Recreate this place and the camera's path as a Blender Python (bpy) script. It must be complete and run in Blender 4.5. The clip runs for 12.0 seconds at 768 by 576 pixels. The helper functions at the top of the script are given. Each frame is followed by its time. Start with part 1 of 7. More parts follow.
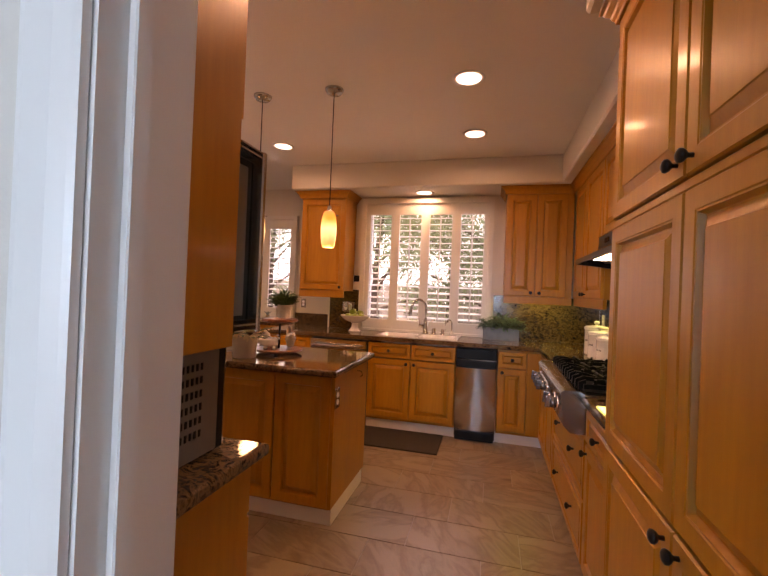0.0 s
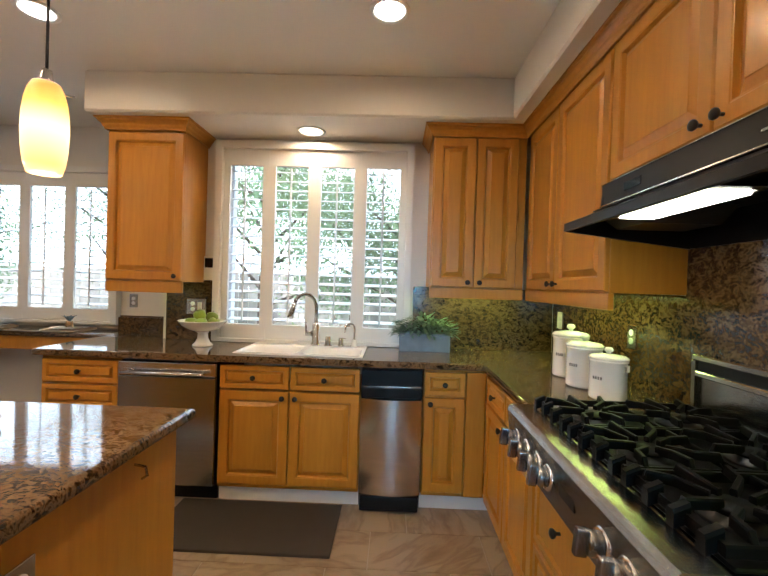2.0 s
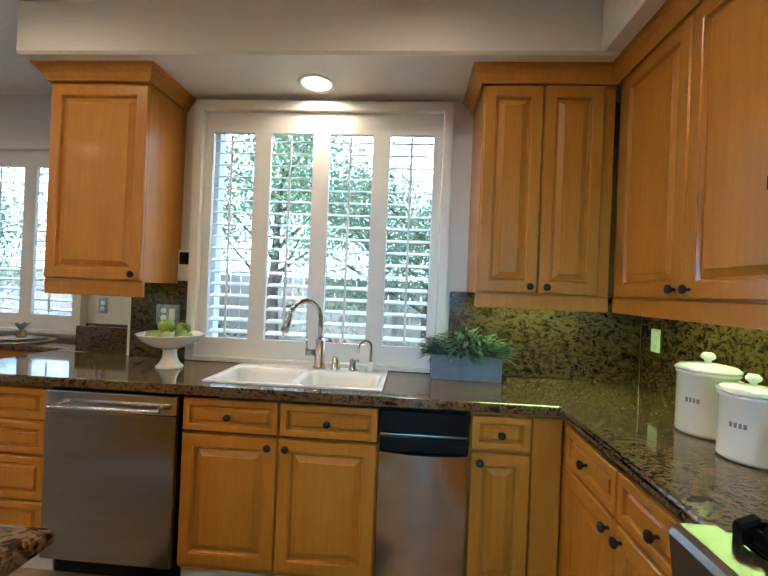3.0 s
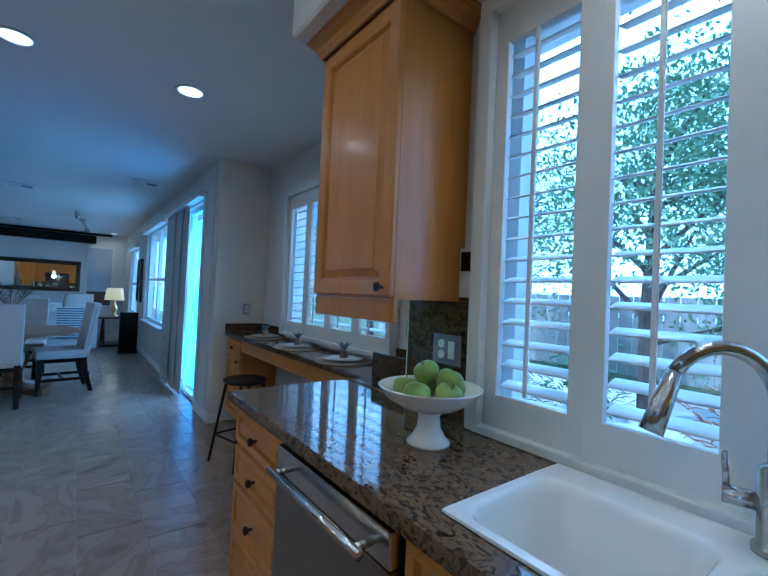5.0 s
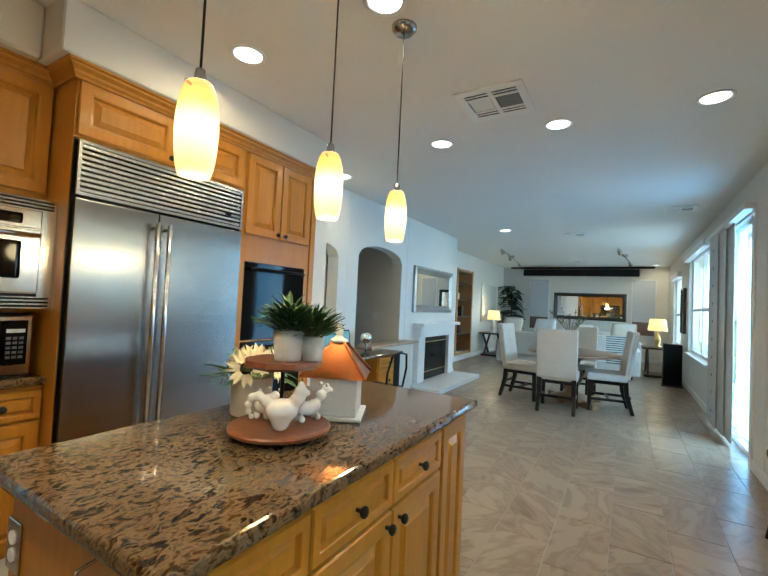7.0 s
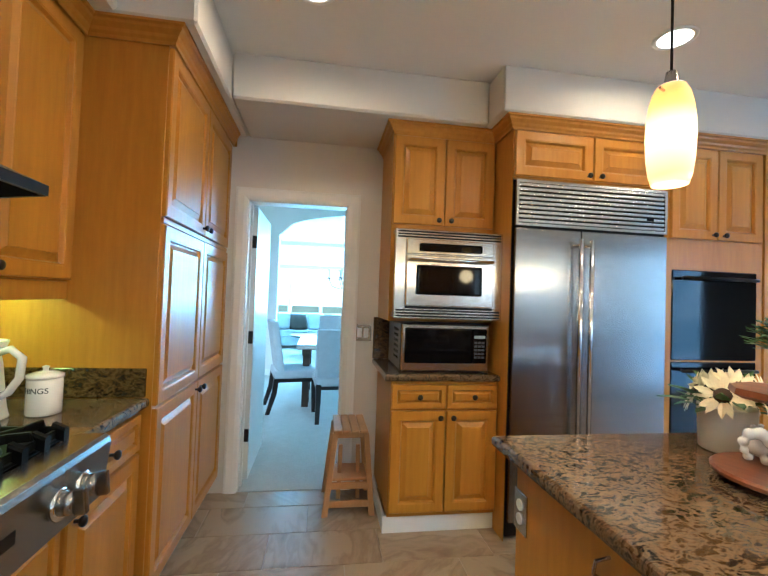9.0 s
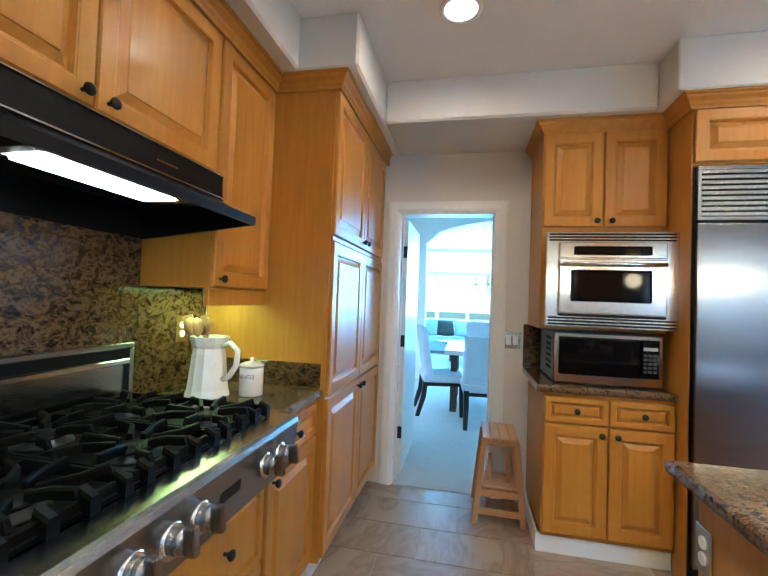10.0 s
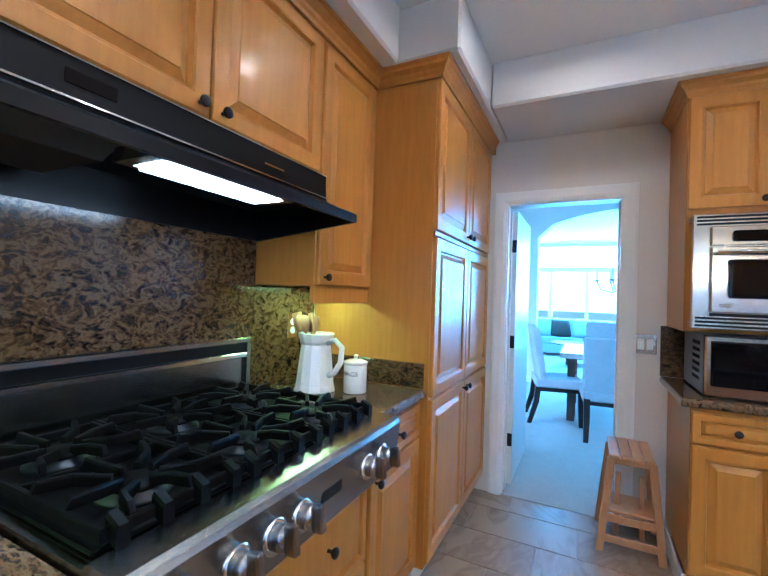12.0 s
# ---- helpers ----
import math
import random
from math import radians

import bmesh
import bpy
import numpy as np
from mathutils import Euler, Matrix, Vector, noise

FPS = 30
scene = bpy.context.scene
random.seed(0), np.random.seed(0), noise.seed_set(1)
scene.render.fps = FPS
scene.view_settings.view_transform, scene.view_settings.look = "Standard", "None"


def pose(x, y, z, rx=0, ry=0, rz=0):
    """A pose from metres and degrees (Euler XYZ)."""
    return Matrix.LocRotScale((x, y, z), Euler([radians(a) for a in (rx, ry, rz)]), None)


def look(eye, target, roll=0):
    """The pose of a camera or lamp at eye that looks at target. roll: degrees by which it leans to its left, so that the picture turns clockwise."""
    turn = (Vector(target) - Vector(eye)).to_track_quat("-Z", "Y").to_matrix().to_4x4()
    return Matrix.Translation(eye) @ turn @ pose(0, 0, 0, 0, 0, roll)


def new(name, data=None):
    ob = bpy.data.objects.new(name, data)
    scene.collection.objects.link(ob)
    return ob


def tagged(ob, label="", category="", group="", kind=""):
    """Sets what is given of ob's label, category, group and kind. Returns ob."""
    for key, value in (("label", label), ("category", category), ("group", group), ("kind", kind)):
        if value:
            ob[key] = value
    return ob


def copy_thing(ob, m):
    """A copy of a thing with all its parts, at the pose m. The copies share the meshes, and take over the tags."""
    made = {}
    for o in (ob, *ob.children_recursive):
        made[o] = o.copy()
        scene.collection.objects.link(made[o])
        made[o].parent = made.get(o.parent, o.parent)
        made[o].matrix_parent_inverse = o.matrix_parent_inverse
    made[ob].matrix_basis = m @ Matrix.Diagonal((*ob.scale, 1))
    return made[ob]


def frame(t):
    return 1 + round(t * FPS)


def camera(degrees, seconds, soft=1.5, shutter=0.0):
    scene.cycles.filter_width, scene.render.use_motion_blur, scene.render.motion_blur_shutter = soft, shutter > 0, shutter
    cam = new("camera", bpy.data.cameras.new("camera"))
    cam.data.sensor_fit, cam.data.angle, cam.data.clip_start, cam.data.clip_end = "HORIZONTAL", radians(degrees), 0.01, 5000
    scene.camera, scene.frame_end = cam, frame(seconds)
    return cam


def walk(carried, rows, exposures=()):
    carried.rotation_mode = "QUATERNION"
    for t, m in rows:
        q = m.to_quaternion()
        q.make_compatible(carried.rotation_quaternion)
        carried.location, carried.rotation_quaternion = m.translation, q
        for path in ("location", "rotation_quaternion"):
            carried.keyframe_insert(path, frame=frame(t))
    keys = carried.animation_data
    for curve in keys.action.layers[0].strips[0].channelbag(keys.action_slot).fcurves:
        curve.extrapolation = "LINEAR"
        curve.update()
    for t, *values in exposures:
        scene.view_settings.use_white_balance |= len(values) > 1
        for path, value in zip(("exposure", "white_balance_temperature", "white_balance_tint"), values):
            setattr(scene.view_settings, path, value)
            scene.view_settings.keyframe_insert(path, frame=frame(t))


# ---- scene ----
cam = camera(86.7, 12.0)
PATH = [
    (0, (0.006, 0.016, 1.369), (-0.501, 1.951, 1.381), 2.3),
    (0.5, (-0.068, 0.367, 1.354), (-0.501, 2.319, 1.365), 2.2),
    (1, (-0.121, 0.712, 1.356), (-0.411, 2.691, 1.361), 2.1),
    (1.5, (-0.136, 1.068, 1.353), (-0.285, 3.062, 1.358), 1.9),
    (2, (-0.102, 1.451, 1.37), (-0.152, 3.45, 1.354), 1.8),
    (2.5, (-0.123, 1.795, 1.352), (-0.14, 3.795, 1.364), 2.2),
    (2.7, (-0.144, 1.95, 1.361), (-0.186, 3.949, 1.37), 2.3),
    (4.3, (-0.323, 3.072, 1.355), (-1.341, 4.794, 1.384), 2.0),
    (4.5, (-0.37, 3.181, 1.358), (-1.555, 4.792, 1.386), 2.1),
    (5, (-0.502, 3.322, 1.355), (-2.093, 4.533, 1.394), 2.6),
    (5.5, (-0.595, 3.369, 1.355), (-2.482, 4.032, 1.4), 2.9),
    (6, (-0.591, 3.418, 1.352), (-2.59, 3.434, 1.406), 2.9),
    (6.5, (-0.522, 3.442, 1.344), (-2.434, 2.857, 1.408), 2.9),
    (7, (-0.422, 3.452, 1.343), (-2.137, 2.426, 1.413), 2.7),
    (7.5, (-0.299, 3.438, 1.347), (-1.736, 2.048, 1.41), 2.8),
    (7.7, (-0.261, 3.427, 1.344), (-1.535, 1.887, 1.409), 2.6),
    (9.3, (-0.231, 3.359, 1.341), (-0.308, 1.361, 1.393), 2.0),
    (9.5, (-0.232, 3.388, 1.342), (-0.156, 1.391, 1.396), 2.0),
    (10, (-0.223, 3.437, 1.343), (0.186, 1.48, 1.401), 2.1),
    (10.5, (-0.222, 3.456, 1.348), (0.454, 1.575, 1.405), 2.0),
    (11, (-0.221, 3.454, 1.352), (0.638, 1.649, 1.403), 2.1),
    (11.5, (-0.242, 3.417, 1.35), (0.717, 1.662, 1.393), 1.9),
    (12, (-0.208, 3.357, 1.339), (0.686, 1.568, 1.372), 1.9),
]
EXPOSURES = [
    (0.0, 0.25, 8600, 54), (0.6, 0.82, 7600, 51), (1.0, 0.85, 6750, 39), (1.6, 0.8, 5850, 18), (2.5, 0.75, 5400, 7), (3.6, 0.1, 4200, 2),
    (4.5, -0.6, 3550, 3), (5.0, -0.25, 3550, 0), (5.5, 0.55, 3950, -2), (6.0, 0.8, 4850, -8), (6.5, 0.88, 5000, -8), (7.0, 0.9, 5150, -7), (7.5, 0.9, 5450, -4),
    (9.5, 1.05, 4700, 3), (10.5, 1.15, 4330, 4), (11.5, 1.17, 3980, 7), (12.0, 1.2, 3930, 8)]
walk(cam, [(t, look(eye, target, roll)) for t, eye, target, roll in PATH], EXPOSURES)

# ---- world, sun ----
world = bpy.data.worlds.new("sky")
scene.world = world
world.use_nodes = True
wn = world.node_tree
sky = wn.nodes.new("ShaderNodeTexSky")
sky.sky_type, sky.sun_disc = 'NISHITA', False
sky.sun_elevation, sky.sun_rotation = radians(52), radians(215)
wn.nodes["Background"].inputs[1].default_value = 0.15
wn.links.new(sky.outputs[0], wn.nodes["Background"].inputs[0])
sun_data = bpy.data.lights.new("sun", 'SUN')
sun_data.energy, sun_data.angle, sun_data.color = 5.0, radians(0.53), (1.0, 0.95, 0.87)
sun_ob = new("sun", sun_data)
sun_ob.matrix_world = look((-20, -28, 44), (0, 0, 0))
CEIL, SOFF = 2.68, 2.42          # ceiling and soffit heights
WX, WY, SY = 1.08, 4.47, 0.47    # east wall, sink wall, door wall
WARM = (1.0, 0.68, 0.37)


def area(name, m, w, h, watts, col=(1, 1, 1), shape='RECTANGLE', spread=180):
    d = bpy.data.lights.new(name, 'AREA')
    d.shape, d.size, d.size_y, d.energy, d.color, d.spread = shape, w, h, watts, col, radians(spread)
    ob = new(name, d)
    ob.matrix_world = m
    return ob


SKYC = (0.62, 0.83, 1.0)
area("sky_light", look((-0.71, 6.3, 4.3), (-0.71, 4.5, 1.6)), 2.4, 1.4, 85, SKYC)
area("sky_light", look((-3.35, 6.9, 4.3), (-3.35, 5.0, 1.6)), 2.4, 1.4, 70, SKYC)
area("sky_light", look((-6.1, 4.62, 1.2), (-6.1, 0, 1.5)), 1.3, 2.2, 32, (0.30, 0.62, 1.0))
area("sky_light", look((-8.8, 4.62, 1.55), (-8.8, 0, 1.6)), 2.0, 1.3, 12, SKYC)
area("sky_light", look((-12.0, 4.62, 1.5), (-12.0, 0, 1.0)), 1.1, 1.3, 8, SKYC)
area("sky_light", look((-1.0, -9.1, 1.9), (-1.0, -6.0, 0)), 5.0, 2.3, 700, (0.34, 0.74, 1.0))

# ---- materials ----


def mat(name, col=(0.8, 0.8, 0.8), rough=0.5, metal=0.0, col2=None, scale=8.0, stretch=(1, 1, 1), bump=0.0, bscale=60.0, detail=4.0, rvar=0.0, coat=0.0, emit=None, power=0.0, spec=0.5):
    m = bpy.data.materials.new(name)
    m.use_nodes = True
    nt = m.node_tree
    b = nt.nodes["Principled BSDF"]
    b.inputs["Base Color"].default_value = (*col, 1)
    b.inputs["Roughness"].default_value, b.inputs["Metallic"].default_value = rough, metal
    b.inputs["Coat Weight"].default_value = coat
    b.inputs["Specular IOR Level"].default_value = spec
    b.inputs["Coat Roughness"].default_value = 0.12
    if emit:
        b.inputs["Emission Color"].default_value, b.inputs["Emission Strength"].default_value = (*emit, 1), power
    tc = nt.nodes.new("ShaderNodeTexCoord")
    mp = nt.nodes.new("ShaderNodeMapping")
    mp.inputs["Scale"].default_value = stretch
    nt.links.new(tc.outputs["Object"], mp.inputs["Vector"])
    if col2:
        n1 = nt.nodes.new("ShaderNodeTexNoise")
        n1.inputs["Scale"].default_value, n1.inputs["Detail"].default_value = scale, detail
        n2 = nt.nodes.new("ShaderNodeTexNoise")
        n2.inputs["Scale"].default_value, n2.inputs["Detail"].default_value = scale * 0.17, 3
        add = nt.nodes.new("ShaderNodeMath")
        add.operation = 'MULTIPLY_ADD'
        add.inputs[1].default_value = 0.55
        mul = nt.nodes.new("ShaderNodeMath")
        mul.operation = 'MULTIPLY'
        mul.inputs[1].default_value = 0.45
        rp = nt.nodes.new("ShaderNodeValToRGB")
        rp.color_ramp.elements[0].position, rp.color_ramp.elements[1].position = 0.34, 0.66
        rp.color_ramp.elements[0].color, rp.color_ramp.elements[1].color = (*col, 1), (*col2, 1)
        for n in (n1, n2):
            nt.links.new(mp.outputs[0], n.inputs["Vector"])
        nt.links.new(n2.outputs[0], mul.inputs[0])
        nt.links.new(n1.outputs[0], add.inputs[0])
        nt.links.new(mul.outputs[0], add.inputs[2])
        nt.links.new(add.outputs[0], rp.inputs[0])
        nt.links.new(rp.outputs[0], b.inputs["Base Color"])
        if rvar:
            mr = nt.nodes.new("ShaderNodeMapRange")
            mr.inputs["To Min"].default_value, mr.inputs["To Max"].default_value = rough - rvar, rough + rvar
            nt.links.new(n2.outputs[0], mr.inputs["Value"])
            nt.links.new(mr.outputs[0], b.inputs["Roughness"])
    if bump:
        nb = nt.nodes.new("ShaderNodeTexNoise")
        nb.inputs["Scale"].default_value, nb.inputs["Detail"].default_value = bscale, 3
        nt.links.new(mp.outputs[0], nb.inputs["Vector"])
        bp = nt.nodes.new("ShaderNodeBump")
        bp.inputs["Strength"].default_value, bp.inputs["Distance"].default_value = bump, 0.01
        nt.links.new(nb.outputs[0], bp.inputs["Height"])
        nt.links.new(bp.outputs[0], b.inputs["Normal"])
    return m


def vary(m, amount=0.12):
    """Each object of the material a little lighter or darker."""
    nt = m.node_tree
    b = nt.nodes["Principled BSDF"]
    link = b.inputs["Base Color"].links[0]
    oi = nt.nodes.new("ShaderNodeObjectInfo")
    mr = nt.nodes.new("ShaderNodeMapRange")
    mr.inputs["To Min"].default_value, mr.inputs["To Max"].default_value = 1 - amount, 1 + amount
    hs = nt.nodes.new("ShaderNodeHueSaturation")
    nt.links.new(oi.outputs["Random"], mr.inputs["Value"])
    nt.links.new(mr.outputs[0], hs.inputs["Value"])
    nt.links.new(link.from_socket, hs.inputs["Color"])
    nt.links.new(hs.outputs[0], b.inputs["Base Color"])
    return m


def stone(name, cols, scale, rough, stretch=(1, 1, 1), warp=0.35, turn=0.0, per_object=False, fine=0.68):
    """Polished or honed stone with flecks drawn out along one way."""
    m = bpy.data.materials.new(name)
    m.use_nodes = True
    nt = m.node_tree
    b = nt.nodes["Principled BSDF"]
    b.inputs["Roughness"].default_value = rough
    tc = nt.nodes.new("ShaderNodeTexCoord")
    mp = nt.nodes.new("ShaderNodeMapping")
    mp.inputs["Scale"].default_value = stretch
    mp.inputs["Rotation"].default_value = (0.3, 0.2, turn)
    if per_object:
        oi = nt.nodes.new("ShaderNodeObjectInfo")
        sh = nt.nodes.new("ShaderNodeVectorMath")
        sh.operation = 'MULTIPLY_ADD'
        sh.inputs[1].default_value = (37, 23, 11)
        nt.links.new(oi.outputs["Random"], sh.inputs[0])
        nt.links.new(tc.outputs["Object"], sh.inputs[2])
        vr = nt.nodes.new("ShaderNodeVectorRotate")
        vr.rotation_type = 'Z_AXIS'
        an = nt.nodes.new("ShaderNodeMath")
        an.operation = 'MULTIPLY'
        an.inputs[1].default_value = 40.0
        nt.links.new(oi.outputs["Random"], an.inputs[0])
        nt.links.new(an.outputs[0], vr.inputs["Angle"])
        nt.links.new(sh.outputs[0], vr.inputs["Vector"])
        nt.links.new(vr.outputs[0], mp.inputs["Vector"])
    else:
        nt.links.new(tc.outputs["Object"], mp.inputs["Vector"])
    wz = nt.nodes.new("ShaderNodeTexNoise")
    wz.inputs["Scale"].default_value, wz.inputs["Detail"].default_value = scale * 0.35, 3
    nt.links.new(mp.outputs[0], wz.inputs["Vector"])
    mx = nt.nodes.new("ShaderNodeVectorMath")
    mx.operation = 'MULTIPLY_ADD'
    mx.inputs[1].default_value = (warp, warp, warp)
    nt.links.new(wz.outputs["Color"], mx.inputs[0])
    nt.links.new(mp.outputs[0], mx.inputs[2])
    n1 = nt.nodes.new("ShaderNodeTexNoise")
    n1.inputs["Scale"].default_value, n1.inputs["Detail"].default_value, n1.inputs["Roughness"].default_value = scale, 6, fine
    nt.links.new(mx.outputs[0], n1.inputs["Vector"])
    n2 = nt.nodes.new("ShaderNodeTexVoronoi")
    n2.inputs["Scale"].default_value = scale * 1.7
    nt.links.new(mx.outputs[0], n2.inputs["Vector"])
    su = nt.nodes.new("ShaderNodeMath")
    su.operation = 'MULTIPLY_ADD'
    su.inputs[1].default_value = 0.22
    nt.links.new(n2.outputs["Distance"], su.inputs[0])
    nt.links.new(n1.outputs[0], su.inputs[2])
    rp = nt.nodes.new("ShaderNodeValToRGB")
    while len(rp.color_ramp.elements) < len(cols):
        rp.color_ramp.elements.new(0.5)
    for e, (p, c) in zip(rp.color_ramp.elements, cols):
        e.position, e.color = p, (*c, 1)
    nt.links.new(su.outputs[0], rp.inputs[0])
    nt.links.new(rp.outputs[0], b.inputs["Base Color"])
    return m


def glassy(name, col=(1, 1, 1), rough=0.0):
    m = mat(name, col, rough)
    m.node_tree.nodes["Principled BSDF"].inputs["Transmission Weight"].default_value = 1.0
    m.node_tree.nodes["Principled BSDF"].inputs["IOR"].default_value = 1.02 if rough == 0 else 1.4
    return m


WALL = mat("wall_paint", (0.68, 0.645, 0.585), 0.55, col2=(0.71, 0.675, 0.615), scale=3, bump=0.08, bscale=180)
WALLW = mat("pale_wall_paint", (0.74, 0.72, 0.67), 0.55, col2=(0.77, 0.75, 0.70), scale=3, bump=0.08, bscale=180)
CEILM = mat("ceiling_paint", (0.78, 0.76, 0.72), 0.7, col2=(0.81, 0.79, 0.75), scale=2.5, bump=0.1, bscale=120)
TRIM = mat("white_trim_paint", (0.80, 0.80, 0.78), 0.32, col2=(0.83, 0.83, 0.81), scale=5)
SHUT = mat("shutter_paint", (0.70, 0.69, 0.66), 0.4, col2=(0.74, 0.73, 0.70), scale=6)
WOOD = vary(mat("honey_maple", (0.41, 0.170, 0.011), 0.36, col2=(0.50, 0.222, 0.018), scale=9, stretch=(5, 5, 0.5), rvar=0.05, coat=0.12, bump=0.02, bscale=40, spec=0.4), 0.05)
GRAN = stone("brown_granite", [(0.43, (0.006, 0.005, 0.004)), (0.50, (0.034, 0.018, 0.009)), (0.565, (0.088, 0.049, 0.022)), (0.635, (0.175, 0.112, 0.056)), (0.72, (0.095, 0.068, 0.040)), (0.80, (0.02, 0.017, 0.014))], 33, 0.07, (0.9, 1.5, 1.2), 0.12, turn=0.5)
SPLASH = stone("splash_granite", [(0.44, (0.0045, 0.0034, 0.0023)), (0.53, (0.0281, 0.0146, 0.0056)), (0.62, (0.0702, 0.0370, 0.0135)), (0.70, (0.1179, 0.0702, 0.0292)), (0.82, (0.0421, 0.0292, 0.0158))], 27, 0.16, (1.2, 1.2, 1.7), 0.13, turn=0.2)
TILE = vary(stone("stone_tile", [(0.36, (0.145, 0.095, 0.055)), (0.45, (0.225, 0.157, 0.099)), (0.54, (0.305, 0.227, 0.152)), (0.61, (0.235, 0.166, 0.108)), (0.68, (0.33, 0.252, 0.173))], 2.3, 0.30, (1.0, 2.6, 1.0), 0.9, turn=0.6, per_object=True, fine=0.52), 0.06)
GROUT = mat("grout", (0.40, 0.36, 0.31), 0.85, col2=(0.38, 0.33, 0.28), scale=20)
STEEL = mat("brushed_steel", (0.33, 0.32, 0.30), 0.24, 1.0, col2=(0.39, 0.38, 0.36), scale=40, stretch=(0.15, 6, 6))
RSTEEL = mat("range_steel", (0.31, 0.30, 0.285), 0.26, 1.0, col2=(0.36, 0.35, 0.335), scale=40, stretch=(6, 0.15, 6))
# steel colour lightened for the reflections that grille slats, compactor and microwave catch
OVSTEEL = mat("brightened_steel", (0.60, 0.585, 0.56), 0.20, 1.0, col2=(0.66, 0.645, 0.62), scale=40, stretch=(0.15, 6, 6))
for m_ in (STEEL, RSTEEL, OVSTEEL):
    tg_ = m_.node_tree.nodes.new("ShaderNodeTangent")
    tg_.direction_type, tg_.axis = 'RADIAL', 'Z'
    m_.node_tree.nodes["Principled BSDF"].inputs["Anisotropic"].default_value = 0.7
    m_.node_tree.links.new(tg_.outputs[0], m_.node_tree.nodes["Principled BSDF"].inputs["Tangent"])
CHROME = mat("polished_steel", (0.72, 0.71, 0.69), 0.10, 1.0)
NICKEL = mat("brushed_nickel", (0.50, 0.48, 0.45), 0.24, 1.0)
BRONZE = mat("dark_bronze", (0.018, 0.015, 0.013), 0.38, 0.4)
BLACK = mat("black_enamel", (0.006, 0.006, 0.007), 0.30, spec=0.2)
BLACKM = mat("black_cast_iron", (0.004, 0.004, 0.0042), 0.5, bump=0.05, bscale=300, spec=0.07)
DGLASS = mat("dark_glass", (0.004, 0.004, 0.005), 0.06, spec=0.2)
CERAM = mat("white_ceramic", (0.80, 0.77, 0.72), 0.16, coat=0.4, col2=(0.82, 0.79, 0.74), scale=5)
SINKM = mat("white_cast_sink", (0.86, 0.85, 0.83), 0.18)
GLASS = glassy("window_glass")
LAMPM = mat("lamp_lens", (0.9, 0.9, 0.9), 0.5, emit=(1.0, 0.86, 0.66), power=4.0)
CARPET = mat("pale_carpet", (0.50, 0.49, 0.46), 0.95, col2=(0.57, 0.56, 0.53), scale=60, bump=0.5, bscale=500)
DWOOD = mat("dark_walnut", (0.035, 0.020, 0.013), 0.38, col2=(0.06, 0.034, 0.02), scale=12, stretch=(5, 5, 0.6))
LINEN = mat("cream_linen", (0.64, 0.58, 0.50), 0.9, col2=(0.69, 0.63, 0.55), scale=14, bump=0.35, bscale=700)

# ---- mesh helpers ----


def part(name, bm, m, parent=None, label="", smooth=False, at=None):
    me = bpy.data.meshes.new(name)
    bmesh.ops.recalc_face_normals(bm, faces=bm.faces)
    bm.to_mesh(me)
    bm.free()
    if m:
        me.materials.append(m)
    if smooth:
        for p in me.polygons:
            p.use_smooth = True
    ob = new(name, me)
    if parent:
        ob.parent = parent
    if at is not None:
        ob.matrix_basis = at
    if label:
        ob["label"] = label
    return ob


def thing(name, m, label, category, group="", kind=""):
    ob = new(name)
    ob.empty_display_size = 0.05
    ob.matrix_basis = m
    return tagged(ob, label, category, group, kind)


def solo(name, bm, m, label, category, at=None, kind="", smooth=False, group=""):
    return tagged(part(name, bm, m, None, "", smooth, at), label, category, group, kind)


def box(x0, x1, y0, y1, z0, z1, bev=0.0, bm=None, seg=1):
    bm = bm or bmesh.new()
    vs = [bm.verts.new((x, y, z)) for z in (z0, z1) for y in (y0, y1) for x in (x0, x1)]
    fs = [bm.faces.new([vs[i] for i in q]) for q in ((0, 2, 3, 1), (4, 5, 7, 6), (0, 1, 5, 4), (1, 3, 7, 5), (3, 2, 6, 7), (2, 0, 4, 6))]
    if bev:
        bmesh.ops.recalc_face_normals(bm, faces=fs)
        bmesh.ops.bevel(bm, geom=list({e for f in fs for e in f.edges}), offset=bev, segments=seg, profile=0.7, affect='EDGES')
    return bm


def lathe(prof, n=20, bm=None, cx=0, cy=0, cz=0, axis='z'):
    """A turned shape from (radius, height) pairs; axis 'y' turns it to point to -y, axis 'x' to -x."""
    bm = bm or bmesh.new()
    rings = []
    for r, z in prof:
        ring = []
        for i in range(n):
            a = 2 * math.pi * i / n
            p = (r * math.cos(a), r * math.sin(a), z)
            if axis == 'y':
                p = (p[0], -p[2], p[1])
            elif axis == 'x':
                p = (-p[2], p[0], p[1])
            ring.append(bm.verts.new((p[0] + cx, p[1] + cy, p[2] + cz)))
        rings.append(ring)
    for a, b in zip(rings, rings[1:]):
        for i in range(n):
            bm.faces.new((a[i], a[(i + 1) % n], b[(i + 1) % n], b[i]))
    for ring in (rings[0], rings[-1]):
        if len({tuple(round(c, 5) for c in v.co) for v in ring}) > 2:
            bm.faces.new(ring)
    bmesh.ops.remove_doubles(bm, verts=bm.verts, dist=1e-6)
    return bm


